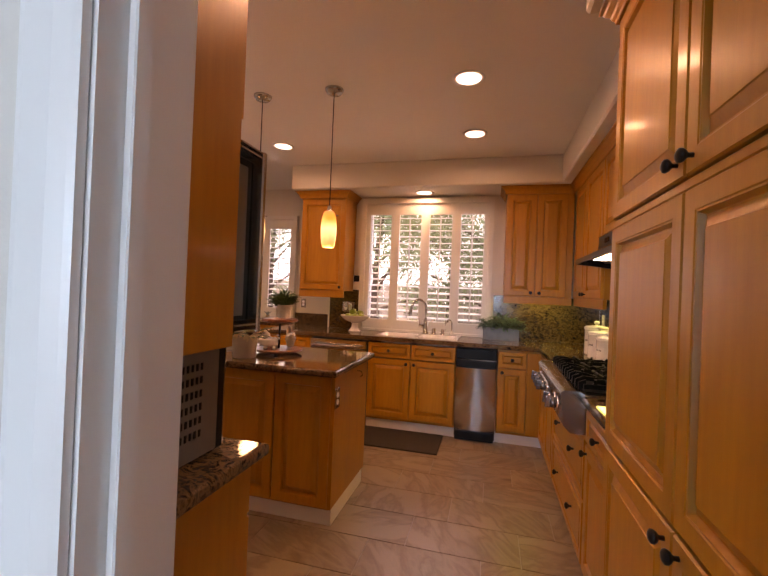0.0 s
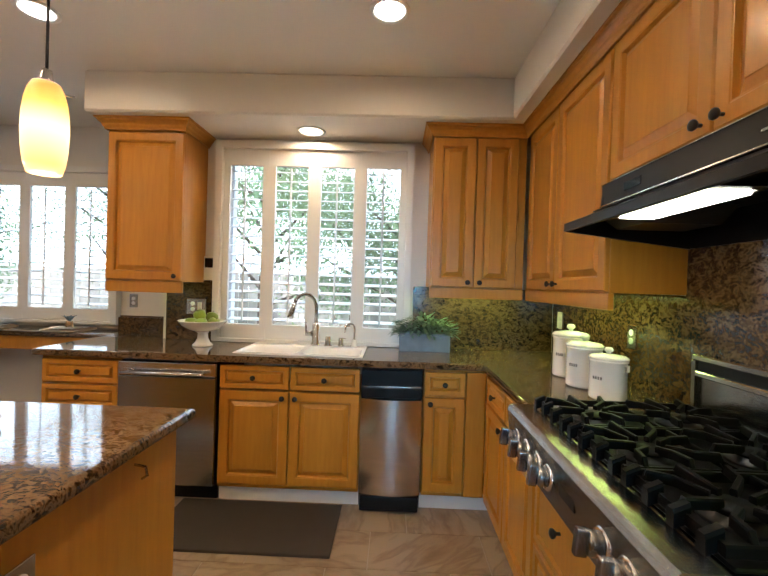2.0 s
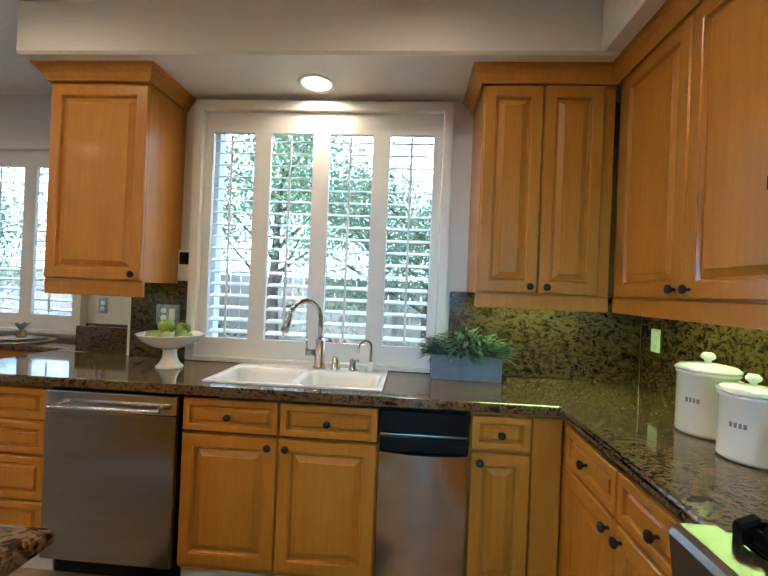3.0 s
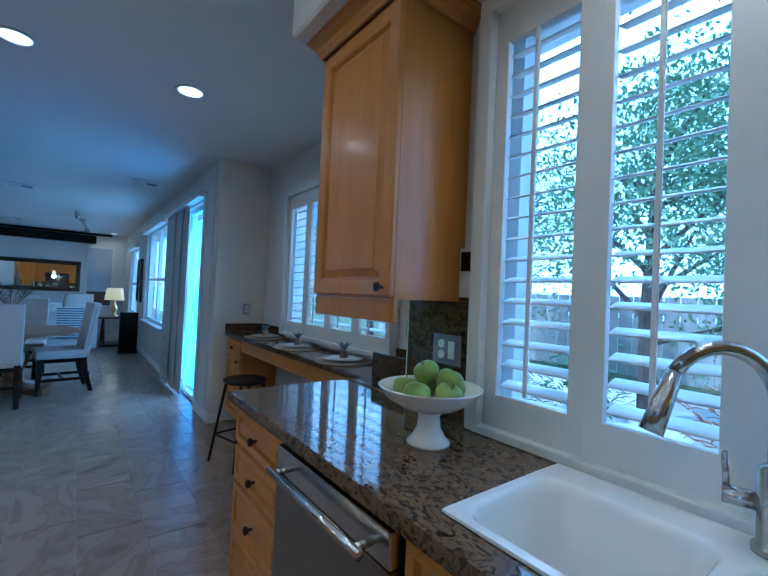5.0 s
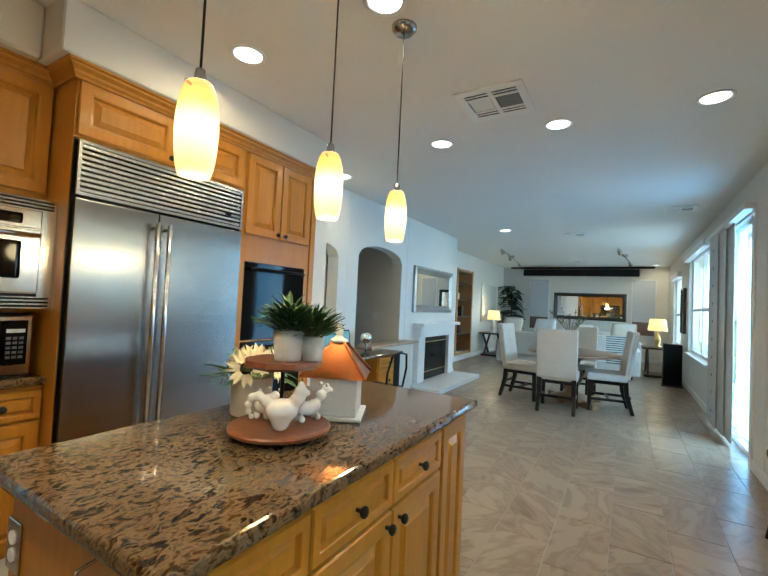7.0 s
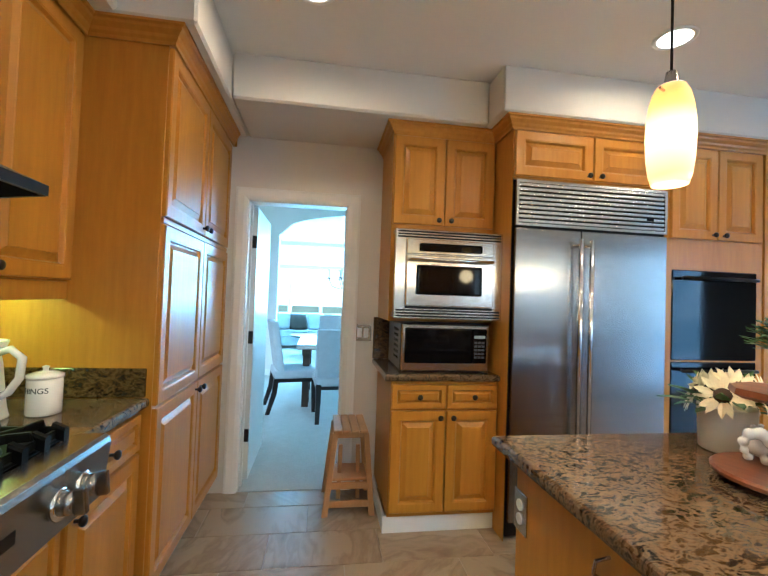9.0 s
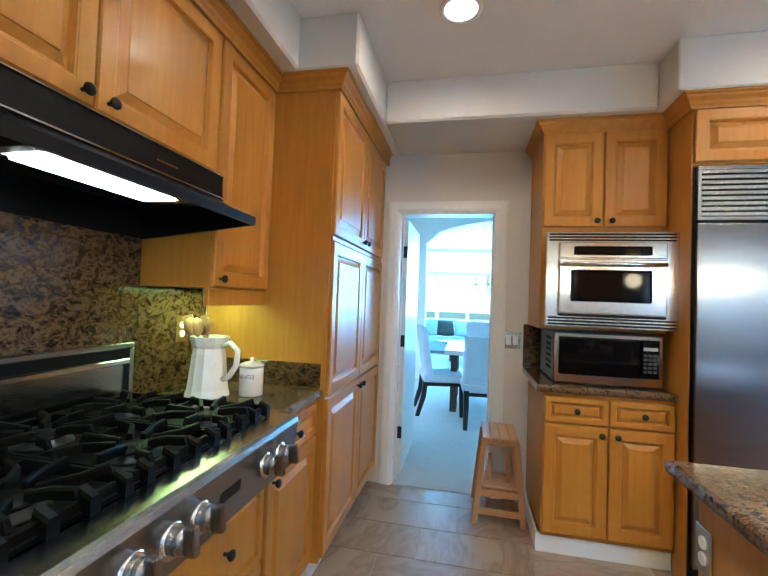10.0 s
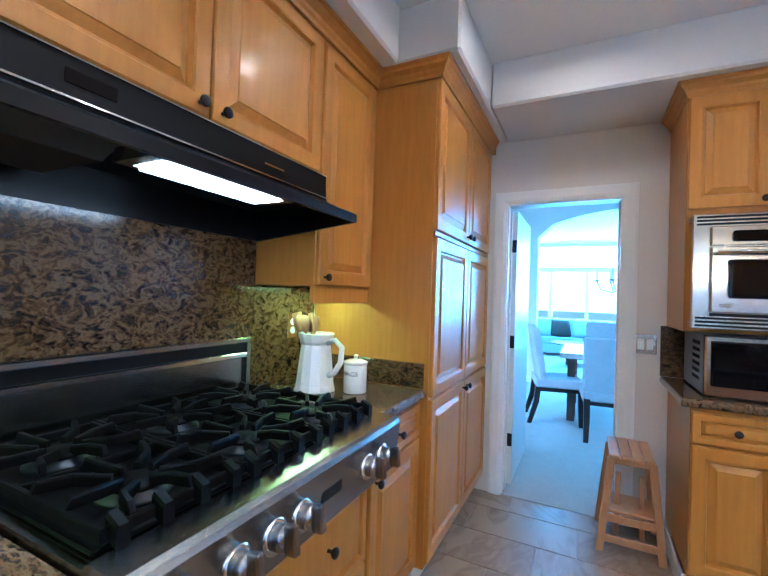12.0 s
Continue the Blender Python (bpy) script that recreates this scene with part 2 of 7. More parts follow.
def tube(pts, r, n=8, bm=None, radii=None):
    """A round bar along points."""
    bm = bm or bmesh.new()
    pts = [Vector(p) for p in pts]
    rings, up = [], None
    for i, p in enumerate(pts):
        d = (pts[min(i + 1, len(pts) - 1)] - pts[max(i - 1, 0)]).normalized()
        if up is None:
            up = d.orthogonal().normalized()
        up = (up - d * up.dot(d)).normalized()
        sd = d.cross(up)
        rr = radii[i] if radii else r
        rings.append([bm.verts.new(p + (up * math.cos(2 * math.pi * k / n) + sd * math.sin(2 * math.pi * k / n)) * rr) for k in range(n)])
    for a, b in zip(rings, rings[1:]):
        for k in range(n):
            bm.faces.new((a[k], a[(k + 1) % n], b[(k + 1) % n], b[k]))
    bm.faces.new(rings[0][::-1])
    bm.faces.new(rings[-1])
    return bm


def sweep(prof, path, closed=False, bm=None):
    """A profile of (out, z) pairs along a plan path; out is to the right of the way along it."""
    bm = bm or bmesh.new()
    n = len(path)
    rings = []
    for i in range(n):
        p = Vector(path[i])
        ns = []
        for a, b in ((i - 1, i), (i, i + 1)):
            if closed or (0 <= a and b < n):
                d = (Vector(path[b % n]) - Vector(path[a % n])).normalized()
                ns.append(Vector((d.y, -d.x)))
        m = sum(ns, Vector((0, 0))).normalized()
        k = 1 / max(0.3, m.dot(ns[0]))
        rings.append([bm.verts.new((p.x + m.x * o * k, p.y + m.y * o * k, z)) for o, z in prof])
    cnt = len(prof)
    for i in range(n if closed else n - 1):
        a, b = rings[i], rings[(i + 1) % n]
        for k in range(cnt):
            bm.faces.new((a[k], a[(k + 1) % cnt], b[(k + 1) % cnt], b[k]))
    if not closed:
        bm.faces.new(rings[0])
        bm.faces.new(rings[-1][::-1])
    return bm


def cells(xs, ys, z0, z1, keep, bev=0.0, seg=3):
    """A slab from the grid cells for which keep(i, j) holds."""
    bm = bmesh.new()
    vv = {}

    def v(i, j, z):
        if (i, j, z) not in vv:
            vv[i, j, z] = bm.verts.new((xs[i], ys[j], z))
        return vv[i, j, z]
    nx, ny = len(xs) - 1, len(ys) - 1
    on = {(i, j) for i in range(nx) for j in range(ny) if keep(i, j)}
    rim = []
    for i, j in on:
        bm.faces.new((v(i, j, z1), v(i + 1, j, z1), v(i + 1, j + 1, z1), v(i, j + 1, z1)))
        bm.faces.new((v(i, j, z0), v(i, j + 1, z0), v(i + 1, j + 1, z0), v(i + 1, j, z0)))
        for di, dj, a, b in ((-1, 0, (i, j), (i, j + 1)), (1, 0, (i + 1, j + 1), (i + 1, j)), (0, -1, (i + 1, j), (i, j)), (0, 1, (i, j + 1), (i + 1, j + 1))):
            if (i + di, j + dj) not in on:
                bm.faces.new((v(*a, z0), v(*b, z0), v(*b, z1), v(*a, z1)))
                rim.append((v(*a, z1), v(*b, z1)))
                rim.append((v(*a, z0), v(*b, z0)))
    if bev:
        es = [bm.edges.get(p) for p in rim]
        bmesh.ops.bevel(bm, geom=[e for e in es if e], offset=bev, segments=seg, profile=0.5, affect='EDGES')
    return bm


def wall_holes(name, axis, at, thick, a0, a1, z0, z1, holes, m, label):
    """A wall in the plane axis = at .. at + thick, from a0 to a1, with rectangular openings (a0, a1, z0, z1)."""
    us = sorted({a0, a1, *(h[0] for h in holes), *(h[1] for h in holes)})
    zs = sorted({z0, z1, *(h[2] for h in holes), *(h[3] for h in holes)})
    bm = cells(us, zs, 0, 1, lambda i, j: not any(h[0] <= (us[i] + us[i + 1]) / 2 <= h[1] and h[2] <= (zs[j] + zs[j + 1]) / 2 <= h[3] for h in holes))
    for v in bm.verts:
        u, z, k = v.co
        v.co = (u, at + k * thick, z) if axis == 'y' else (at + k * thick, u, z)
    return solo(name, bm, m, label, "wall", kind="structure")


# ---- structure ----
solo("floor", box(-14.2, 1.2, -0.3, 5.2, -0.12, -0.004), GROUT, "beige stone tile floor with grey grout joints", "floor", kind="structure")
solo("ceiling", cells([-14.3, -2.2, 0.7, 1.3], [-0.4, 1.04, 4.0, 5.25], CEIL, CEIL + 0.15, lambda i, j: True), CEILM, "smooth off-white painted ceiling", "ceiling", kind="structure")
WIN1 = (-1.40, -0.02, 0.96, 2.36)     # sink window opening
WIN2 = (-4.13, -2.57, 1.02, 2.24)     # nook window opening
wall_holes("wall_sink", 'y', WY, 0.16, -1.83, WX + 0.16, 0, CEIL, [WIN1], WALL, "beige painted wall with a shuttered window")
wall_holes("wall_nook", 'y', 4.98, 0.16, -4.96, -1.67, 0, CEIL, [WIN2], WALL, "beige painted wall of the breakfast nook")
solo("wall_nook_return", box(-1.83, -1.67, WY + 0.162, 4.978, 0, CEIL), WALL, "beige painted return wall", "wall", kind="structure")
bmn = bmesh.new()
solo("wall_nook_side", box(-4.96, -4.80, 4.452, 4.978, 0, CEIL, 0.02, bmn, 3), WALL, "beige painted side wall of the nook", "wall", kind="structure")
SLIDE = (-7.15, -5.38, 0.0, 2.34)
WINA, WINB = (-9.9, -7.7, 0.68, 2.42), (-12.75, -11.1, 0.66, 2.25)
wall_holes("wall_north", 'y', 4.45, 0.16, -14.2, -4.962, 0, CEIL, [SLIDE, WINA, WINB], WALL, "beige painted wall with a sliding door and tall windows")
wall_holes("wall_west", 'x', -14.26, 0.16, -0.3, 4.448, 0, CEIL, [], WALLW, "pale painted end wall of the living room")
wall_holes("wall_east", 'x', WX, 0.16, SY - 0.135, WY - 0.002, 0, CEIL, [], WALL, "beige painted wall behind the range")
DOOR = (-0.405, 0.305, 0.0, 2.0)
wall_holes("wall_door", 'y', SY - 0.135, 0.135, -3.06, WX - 0.002, 0, CEIL, [DOOR], WALL, "beige painted wall with an open doorway")
# pillar at the end of the tall cabinets, desk alcove, arch, chimney breast and living room side wall
solo("wall_pillar", box(-3.24, -3.062, 0.3, 1.16, 0, CEIL, 0.02, None, 3), WALLW, "pale painted wall end with rounded corners", "wall", kind="structure")


def arch_wall(name, y0, y1, x0, x1, ox0, ox1, oz0, spring, rise, ztop, m, label, n=16):
    """A wall along x with one arched opening."""
    bm = bmesh.new()
    top = [(ox0 + (ox1 - ox0) * i / n, spring + rise * math.sqrt(max(0, 1 - (2 * i / n - 1) ** 2))) for i in range(n + 1)]
    for y in (y0, y1):
        def q(*ps):
            bm.faces.new([bm.verts.new((p[0], y, p[1])) for p in ps])
        q((x0, 0), (ox0, 0), (ox0, ztop), (x0, ztop))
        q((ox1, 0), (x1, 0), (x1, ztop), (ox1, ztop))
        if oz0 > 0:
            q((ox0, 0), (ox1, 0), (ox1, oz0), (ox0, oz0))
        for a, b in zip(top, top[1:]):
            q(a, b, (b[0], ztop), (a[0], ztop))
    loop = [(ox0, oz0), *top, (ox1, oz0)]
    pairs = list(zip(loop, loop[1:])) + ([((ox1, oz0), (ox0, oz0))] if oz0 > 0 else [])
    for a, b in pairs + [((x0, 0), (x0, ztop)), ((x1, 0), (x1, ztop)), ((x0, ztop), (x1, ztop)), ((x0, 0), (x1, 0))]:
        bm.faces.new([bm.verts.new(p) for p in ((a[0], y0, a[1]), (b[0], y0, b[1]), (b[0], y1, b[1]), (a[0], y1, a[1]))])
    bmesh.ops.remove_doubles(bm, verts=bm.verts, dist=1e-4)
    return solo(name, bm, m, label, "wall", kind="structure")


arch_wall("wall_arch", 0.36, 0.52, -5.98, -4.42, -5.82, -4.66, 0.0, 1.93, 0.17, CEIL, WALLW, "pale painted wall with an arched opening")
arch_wall("wall_desk_niche", 0.36, 0.52, -4.418, -3.242, -4.25, -3.42, 1.02, 1.86, 0.14, CEIL, WALLW, "pale painted wall with an arched niche")
solo("wall_niche_back", box(-4.41, -3.25, 0.20, 0.30, 0, CEIL), WALLW, "pale painted back of the niche", "wall", kind="structure")
solo("wall_chimney", box(-8.1, -5.982, -0.1, 0.52, 0, CEIL, 0.02, None, 3), WALLW, "white painted chimney breast", "wall", kind="structure")
wall_holes("wall_living_south", 'y', -0.26, 0.16, -14.1, -8.102, 0, CEIL, [(-10.9, -9.84, 0.2, 2.2)], WALLW, "pale painted living room wall with a bookcase niche")
solo("wall_hall", box(-6.2, -3.2, -1.5, -1.4, 0, CEIL), WALLW, "pale painted hallway wall", "wall", kind="structure")
solo("wall_hall_side", box(-5.98, -5.88, -1.39, 0.358, 0, CEIL), WALLW, "pale painted hallway side wall", "wall", kind="structure")
solo("wall_hall_east", box(-3.24, -3.14, -1.39, 0.298, 0, CEIL), WALLW, "pale painted hallway side wall", "wall", kind="structure")
solo("floor_hall", box(-6.2, -3.2, -1.5, -0.302, -0.1, -0.002), TILE, "stone tile hallway floor", "floor", kind="structure")
solo("ceiling_hall", box(-6.2, -3.1, -1.5, -0.402, CEIL, CEIL + 0.1), CEILM, "off-white hallway ceiling", "ceiling", kind="structure")
# soffits above the cabinets
solo("soffit_north", box(-2.12, WX, 4.0, WY, SOFF, CEIL, 0.012), WALL, "beige painted soffit over the sink wall", "soffit", kind="structure")
solo("soffit_east", box(0.60, WX - 0.002, 1.66, 3.998, SOFF, CEIL, 0.012), WALL, "beige painted soffit over the range wall", "soffit", kind="structure")
solo("soffit_pantry", box(0.31, WX - 0.002, SY, 1.658, SOFF, CEIL, 0.012), WALL, "beige painted soffit over the pantry", "soffit", kind="structure")
solo("soffit_door", box(-1.19, 0.308, SY, 1.045, SOFF, CEIL, 0.012), WALL, "beige painted soffit over the doorway", "soffit", kind="structure")
solo("soffit_fridge", box(-3.06, -1.192, SY, 1.24, SOFF, CEIL, 0.02, None, 3), WALL, "beige painted soffit over the refrigerator", "soffit", kind="structure")
# front rooms beyond the doorway
solo("floor_dining", box(-5, 4, -9.2, 0.469, -0.1, 0.004), CARPET, "pale carpet of the front rooms", "floor", kind="structure")
solo("ceiling_dining", box(-5, 4, -9.4, SY - 0.137, 2.95, 3.1), CEILM, "white ceiling of the front rooms", "ceiling", kind="structure")
solo("wall_dining_upper", box(-5, 4, SY - 0.136, SY - 0.02, CEIL + 0.151, 2.95), WALL, "painted wall above the doorway", "wall", kind="structure")
arch_wall("wall_dining_arch", -3.9, -3.65, -5, 4, -2.9, 0.52, 0.0, 2.35, 0.42, 2.95, WALLW, "pale wall with a wide arched opening")
solo("wall_dining_east", box(4, 4.1, -9.3, SY, 0, 2.95), WALLW, "pale wall of the front rooms", "wall", kind="structure")
solo("wall_dining_west", box(-5.1, -5, -9.3, -1.502, 0, 2.95), WALLW, "pale wall of the front rooms", "wall", kind="structure")
wall_holes("wall_dining_south", 'y', -9.2, 0.15, -5, 4, 0, 2.95, [(-3.4, 1.6, 0.65, 2.15), (-3.4, 1.6, 2.27, 2.85)], WALLW, "pale wall with wide windows")
BASEP = [(0, 0), (0.014, 0), (0.014, 0.085), (0.008, 0.10), (0, 0.10)]
for nm, path in (("baseboard", [(-7.2, 4.449), (-14.09, 4.449), (-14.09, -0.09), (-8.11, -0.09)]), ("baseboard", [(-4.799, 4.57), (-4.799, 4.451), (-5.3, 4.449)]),
                 ("baseboard", [(0.52, -3.649), (4, -3.649)]), ("baseboard", [(-8.101, -0.09), (-8.101, 0.521), (-7.9, 0.521)]), ("baseboard", [(-6.3, 0.521), (-5.983, 0.521)])):
    solo(nm, sweep(BASEP, path[::-1]), TRIM, "white painted baseboard", "baseboard", kind="structure")

# ---- cabinets ----


def ringed(w, h, rings, back=0.0):
    """A rectangular front: rings of (inset, y), the last one capped; its back at y = back."""
    bm = bmesh.new()
    loops = []
    for ins, y in [(0, back), *rings]:
        loops.append([bm.verts.new(p) for p in ((ins, y, ins), (w - ins, y, ins), (w - ins, y, h - ins), (ins, y, h - ins))])
    for a, b in zip(loops, loops[1:]):
        for k in range(4):
            bm.faces.new((a[k], a[(k + 1) % 4], b[(k + 1) % 4], b[k]))
    bm.faces.new(loops[-1])
    bm.faces.new(loops[0][::-1])
    return bm


DOORR = [(0, -0.015), (0.004, -0.0205), (0.050, -0.0205), (0.053, -0.0185), (0.057, -0.0185), (0.061, -0.010), (0.0635, -0.0045), (0.068, -0.0045), (0.092, -0.0165), (0.094, -0.0195)]
DRAWR = [(0, -0.015), (0.004, -0.0205), (0.028, -0.0205), (0.031, -0.0185), (0.034, -0.010), (0.036, -0.006), (0.039, -0.006), (0.049, -0.0155), (0.050, -0.0185)]
FLATR = [(0, -0.017), (0.004, -0.02)]
KNOBP = [(0.006, 0), (0.0055, 0.012), (0.013, 0.018), (0.0165, 0.024), (0.0155, 0.030), (0.009, 0.034), (0.0005, 0.0352)]
KNOB_MESH = None


def knob(parent, x, z):
    global KNOB_MESH
    if KNOB_MESH is None:
        ob = part("knob", lathe(KNOBP, 14, axis='y'), BRONZE, parent, smooth=True)
        KNOB_MESH = ob.data
    else:
        ob = new("knob", KNOB_MESH)
        ob.parent = parent
    ob["label"] = "round dark bronze knob"
    ob.matrix_basis = pose(x, -0.019, z)
    return ob


def front(parent, kind, x0, x1, z0, z1, k=None):
    """A door, drawer or fixed panel with its knob; k: the knob's place across and up, in the front's own measure."""
    g = 0.0015
    w, h = x1 - x0 - 2 * g, z1 - z0 - 2 * g
    ob = part({"door": "door", "drawer": "drawer_front", "panel": "panel", "flat": "panel"}[kind], ringed(w, h, {"drawer": DRAWR, "flat": FLATR}.get(kind, DOORR)), WOOD, parent, at=pose(x0 + g, 0, z0 + g))
    if k:
        knob(ob, k[0] if k[0] >= 0 else w + k[0], k[1] if k[1] >= 0 else h + k[1])
    return ob


def cabinet(name, m, w, z0, z1, depth, fronts, label, rail=0.0, group="fitted cabinets"):
    t = thing(name, m, label, "cabinet", group)
    part("body", box(0.001, w - 0.001, 0.0, depth, z0, z1, 0.0015), WOOD, t)
    for f in fronts:
        front(t, *f)
    if rail:
        part("light_rail", box(0.0, w, -0.004, 0.02, z0 - rail, z0 - 0.0005, 0.003), WOOD, t)
    return t


D, K = 0.545, 0.035
Z0, Z1 = 0.10, 0.872
base = "honey maple base cabinet with raised panels under the granite counter"
# along the sink wall, faces towards the room
FY = 3.92
cabinet("drawer_cabinet", pose(-2.27, FY, 0), 0.50, Z0, Z1, D, [("drawer", 0.01, 0.49, 0.71, 0.855, (0.24, 0.07)), ("drawer", 0.01, 0.49, 0.555, 0.70, (0.24, 0.07)), ("drawer", 0.01, 0.49, 0.35, 0.545, (0.24, 0.10)), ("drawer", 0.01, 0.49, 0.125, 0.34, (0.24, 0.11))],
        "honey maple drawer cabinet with four raised drawer fronts")
cabinet("sink_cabinet", pose(-1.155, FY, 0), 0.87, Z0, 0.70, D, [("drawer", 0.005, 0.433, 0.71, 0.855, (0.21, 0.07)), ("drawer", 0.438, 0.865, 0.71, 0.855, (0.21, 0.07)), ("door", 0.005, 0.433, 0.125, 0.70, (-K, -K)), ("door", 0.438, 0.865, 0.125, 0.70, (K, -K))],
        "honey maple sink cabinet with two doors below two false drawers")
cabinet("narrow_cabinet", pose(0.095, FY, 0), 0.378, Z0, Z1, D, [("drawer", 0.004, 0.25, 0.71, 0.855, (0.12, 0.07)), ("door", 0.004, 0.25, 0.125, 0.70, (K, -K)), ("flat", 0.254, 0.376, 0.105, 0.86)],
        "narrow honey maple base cabinet beside the trash compactor")
# along the range wall
FX = 0.475


def east(y):
    return pose(FX, y, 0, 0, 0, -90)


cabinet("base_cabinet", east(3.918), 0.902, Z0, Z1, 0.60, [("drawer", 0.09, 0.485, 0.71, 0.855, (0.19, 0.07)), ("drawer", 0.49, 0.897, 0.71, 0.855, (0.20, 0.07)), ("door", 0.09, 0.485, 0.125, 0.70, (-K, -K)), ("door", 0.49, 0.897, 0.125, 0.70, (K, -K))], base)
cabinet("range_cabinet", east(3.014), 0.920, Z0, 0.722, 0.60, [("drawer", 0.01, 0.910, 0.425, 0.712, (0.235, 0.16)), ("drawer", 0.01, 0.910, 0.125, 0.415, (0.235, 0.15))],
        "honey maple cabinet with two deep drawers under the cooktop")
for o in [o for o in bpy.data.objects if o.name.startswith("range_cabinet")]:
    for d in [c for c in o.children if c.name.startswith("drawer_front")]:
        knob(d, 0.665, 0.155)
cabinet("base_cabinet", east(2.092), 0.483, Z0, Z1, 0.60, [("drawer", 0.01, 0.473, 0.71, 0.855, (0.225, 0.07)), ("door", 0.01, 0.473, 0.125, 0.70, (K, -K))], base)
pan = cabinet("pantry_cabinet", pose(0.43, 1.60, 0, 0, 0, -90), 1.105, Z0, 2.40, 0.645,
              [("door", 0.006, 0.552, 0.125, 0.866, (-K, -K)), ("door", 0.555, 1.10, 0.125, 0.866, (K, -K)), ("door", 0.006, 0.552, 0.876, 1.615), ("door", 0.555, 1.10, 0.876, 1.615),
               ("door", 0.006, 0.552, 1.645, 2.345, (-K, 0.035)), ("door", 0.555, 1.10, 1.645, 2.345, (K, 0.035))], "tall honey maple pantry cabinet with six raised-panel doors")
part("molding", box(0.0, 1.105, -0.012, 0.0, 1.617, 1.643, 0.004), WOOD, pan)
# wall cabinets
UZ0, UZ1 = 1.365, 2.40
cabinet("wall_cabinet", pose(-2.045, 4.14, 0), 0.523, 1.345, UZ1, 0.328, [("door", 0.008, 0.522, 1.352, 2.335, (-K, 0.03))], "honey maple wall cabinet with one raised-panel door, beside the sink window", 0.075, "wall cabinets")
cabinet("wall_cabinet", pose(0.13, 4.14, 0), 0.61, UZ0, UZ1, 0.328, [("door", 0.006, 0.278, 1.37, 2.345, (-K, 0.03)), ("door", 0.282, 0.554, 1.37, 2.345, (K, 0.03))], "honey maple corner wall cabinet with two narrow doors", 0.07, "wall cabinets")


def up(y):
    return pose(0.76, y, 0, 0, 0, -90)


cabinet("wall_cabinet", up(4.138), 1.035, UZ0, UZ1, 0.318, [("door", 0.06, 0.51, 1.37, 2.345, (-K, 0.03)), ("door", 0.514, 1.03, 1.37, 2.345, (K, 0.03))], "honey maple wall cabinet with two doors beside the range hood", 0.07, "wall cabinets")
cabinet("wall_cabinet", up(3.101), 1.056, 1.80, UZ1, 0.318, [("door", 0.006, 0.526, 1.81, 2.345, (-K, 0.03)), ("door", 0.53, 1.05, 1.81, 2.345, (K, 0.03))], "honey maple wall cabinet above the range hood", 0.0, "wall cabinets")
cabinet("wall_cabinet", up(2.043), 0.441, UZ0, UZ1, 0.318, [("door", 0.006, 0.436, 1.37, 2.345, (K, 0.03))], "honey maple wall cabinet between hood and pantry", 0.07, "wall cabinets")
# tall run beside the door


def south(x, y=1.12):
    return pose(x, y, 0, 0, 0, 180)


cabinet("base_cabinet", south(-0.64, 1.05), 0.645, Z0, Z1, 0.57, [("drawer", 0.004, 0.326, 0.715, 0.855, (0.16, 0.07)), ("drawer", 0.330, 0.641, 0.715, 0.855, (0.16, 0.07)), ("door", 0.004, 0.326, 0.125, 0.705, (-K, -K)), ("door", 0.330, 0.641, 0.125, 0.705, (K, -K))], "honey maple base cabinet under the microwave")
oc = cabinet("wall_cabinet", south(-0.628, 0.93), 0.657, 1.21, 2.415, 0.455, [("door", 0.006, 0.326, 1.80, 2.345, (-K, 0.03)), ("door", 0.330, 0.650, 1.80, 2.345, (K, 0.03))], "honey maple wall cabinet holding the built-in oven", 0.0, "wall cabinets")
cabinet("wall_cabinet", south(-1.29, 1.16), 1.01, 2.07, UZ1, 0.685, [("door", 0.01, 0.503, 2.08, 2.345, (-K, 0.025)), ("door", 0.507, 1.0, 2.08, 2.345, (K, 0.025))], "wide honey maple cabinet above the refrigerator", 0.0, "wall cabinets")
cabinet("oven_cabinet", south(-2.302, 1.16), 0.70, Z0, UZ1, 0.685, [("door", 0.02, 0.345, 1.775, 2.345, (-K, 0.03)), ("door", 0.349, 0.675, 1.775, 2.345, (K, 0.03)), ("drawer", 0.02, 0.675, 0.14, 0.45, (0.32, 0.15))], "tall honey maple cabinet with a black double oven")
cabinet("cabinet_side", south(-3.004, 1.17), 0.056, 0.0, UZ1, 0.69, [], "honey maple end panel of the tall cabinets")
cabinet("cabinet_side", south(-1.287, 1.17), 0.003, 0.0, UZ1, 0.69, [], "thin maple panel beside the refrigerator")
# crown molding and white toe kicks
CROWN = [(0.0, 2.346), (0.014, 2.346), (0.018, 2.358), (0.03, 2.368), (0.036, 2.38), (0.06, 2.395), (0.066, 2.405), (0.082, 2.41), (0.084, 2.4195), (0.0, 2.4195)]


def crown(path, dz=0.0):
    return solo("crown_molding", sweep([(o * 0.66, z + dz) for o, z in CROWN], path), WOOD, "stepped honey maple crown molding on the cabinets", "molding", kind="structure")


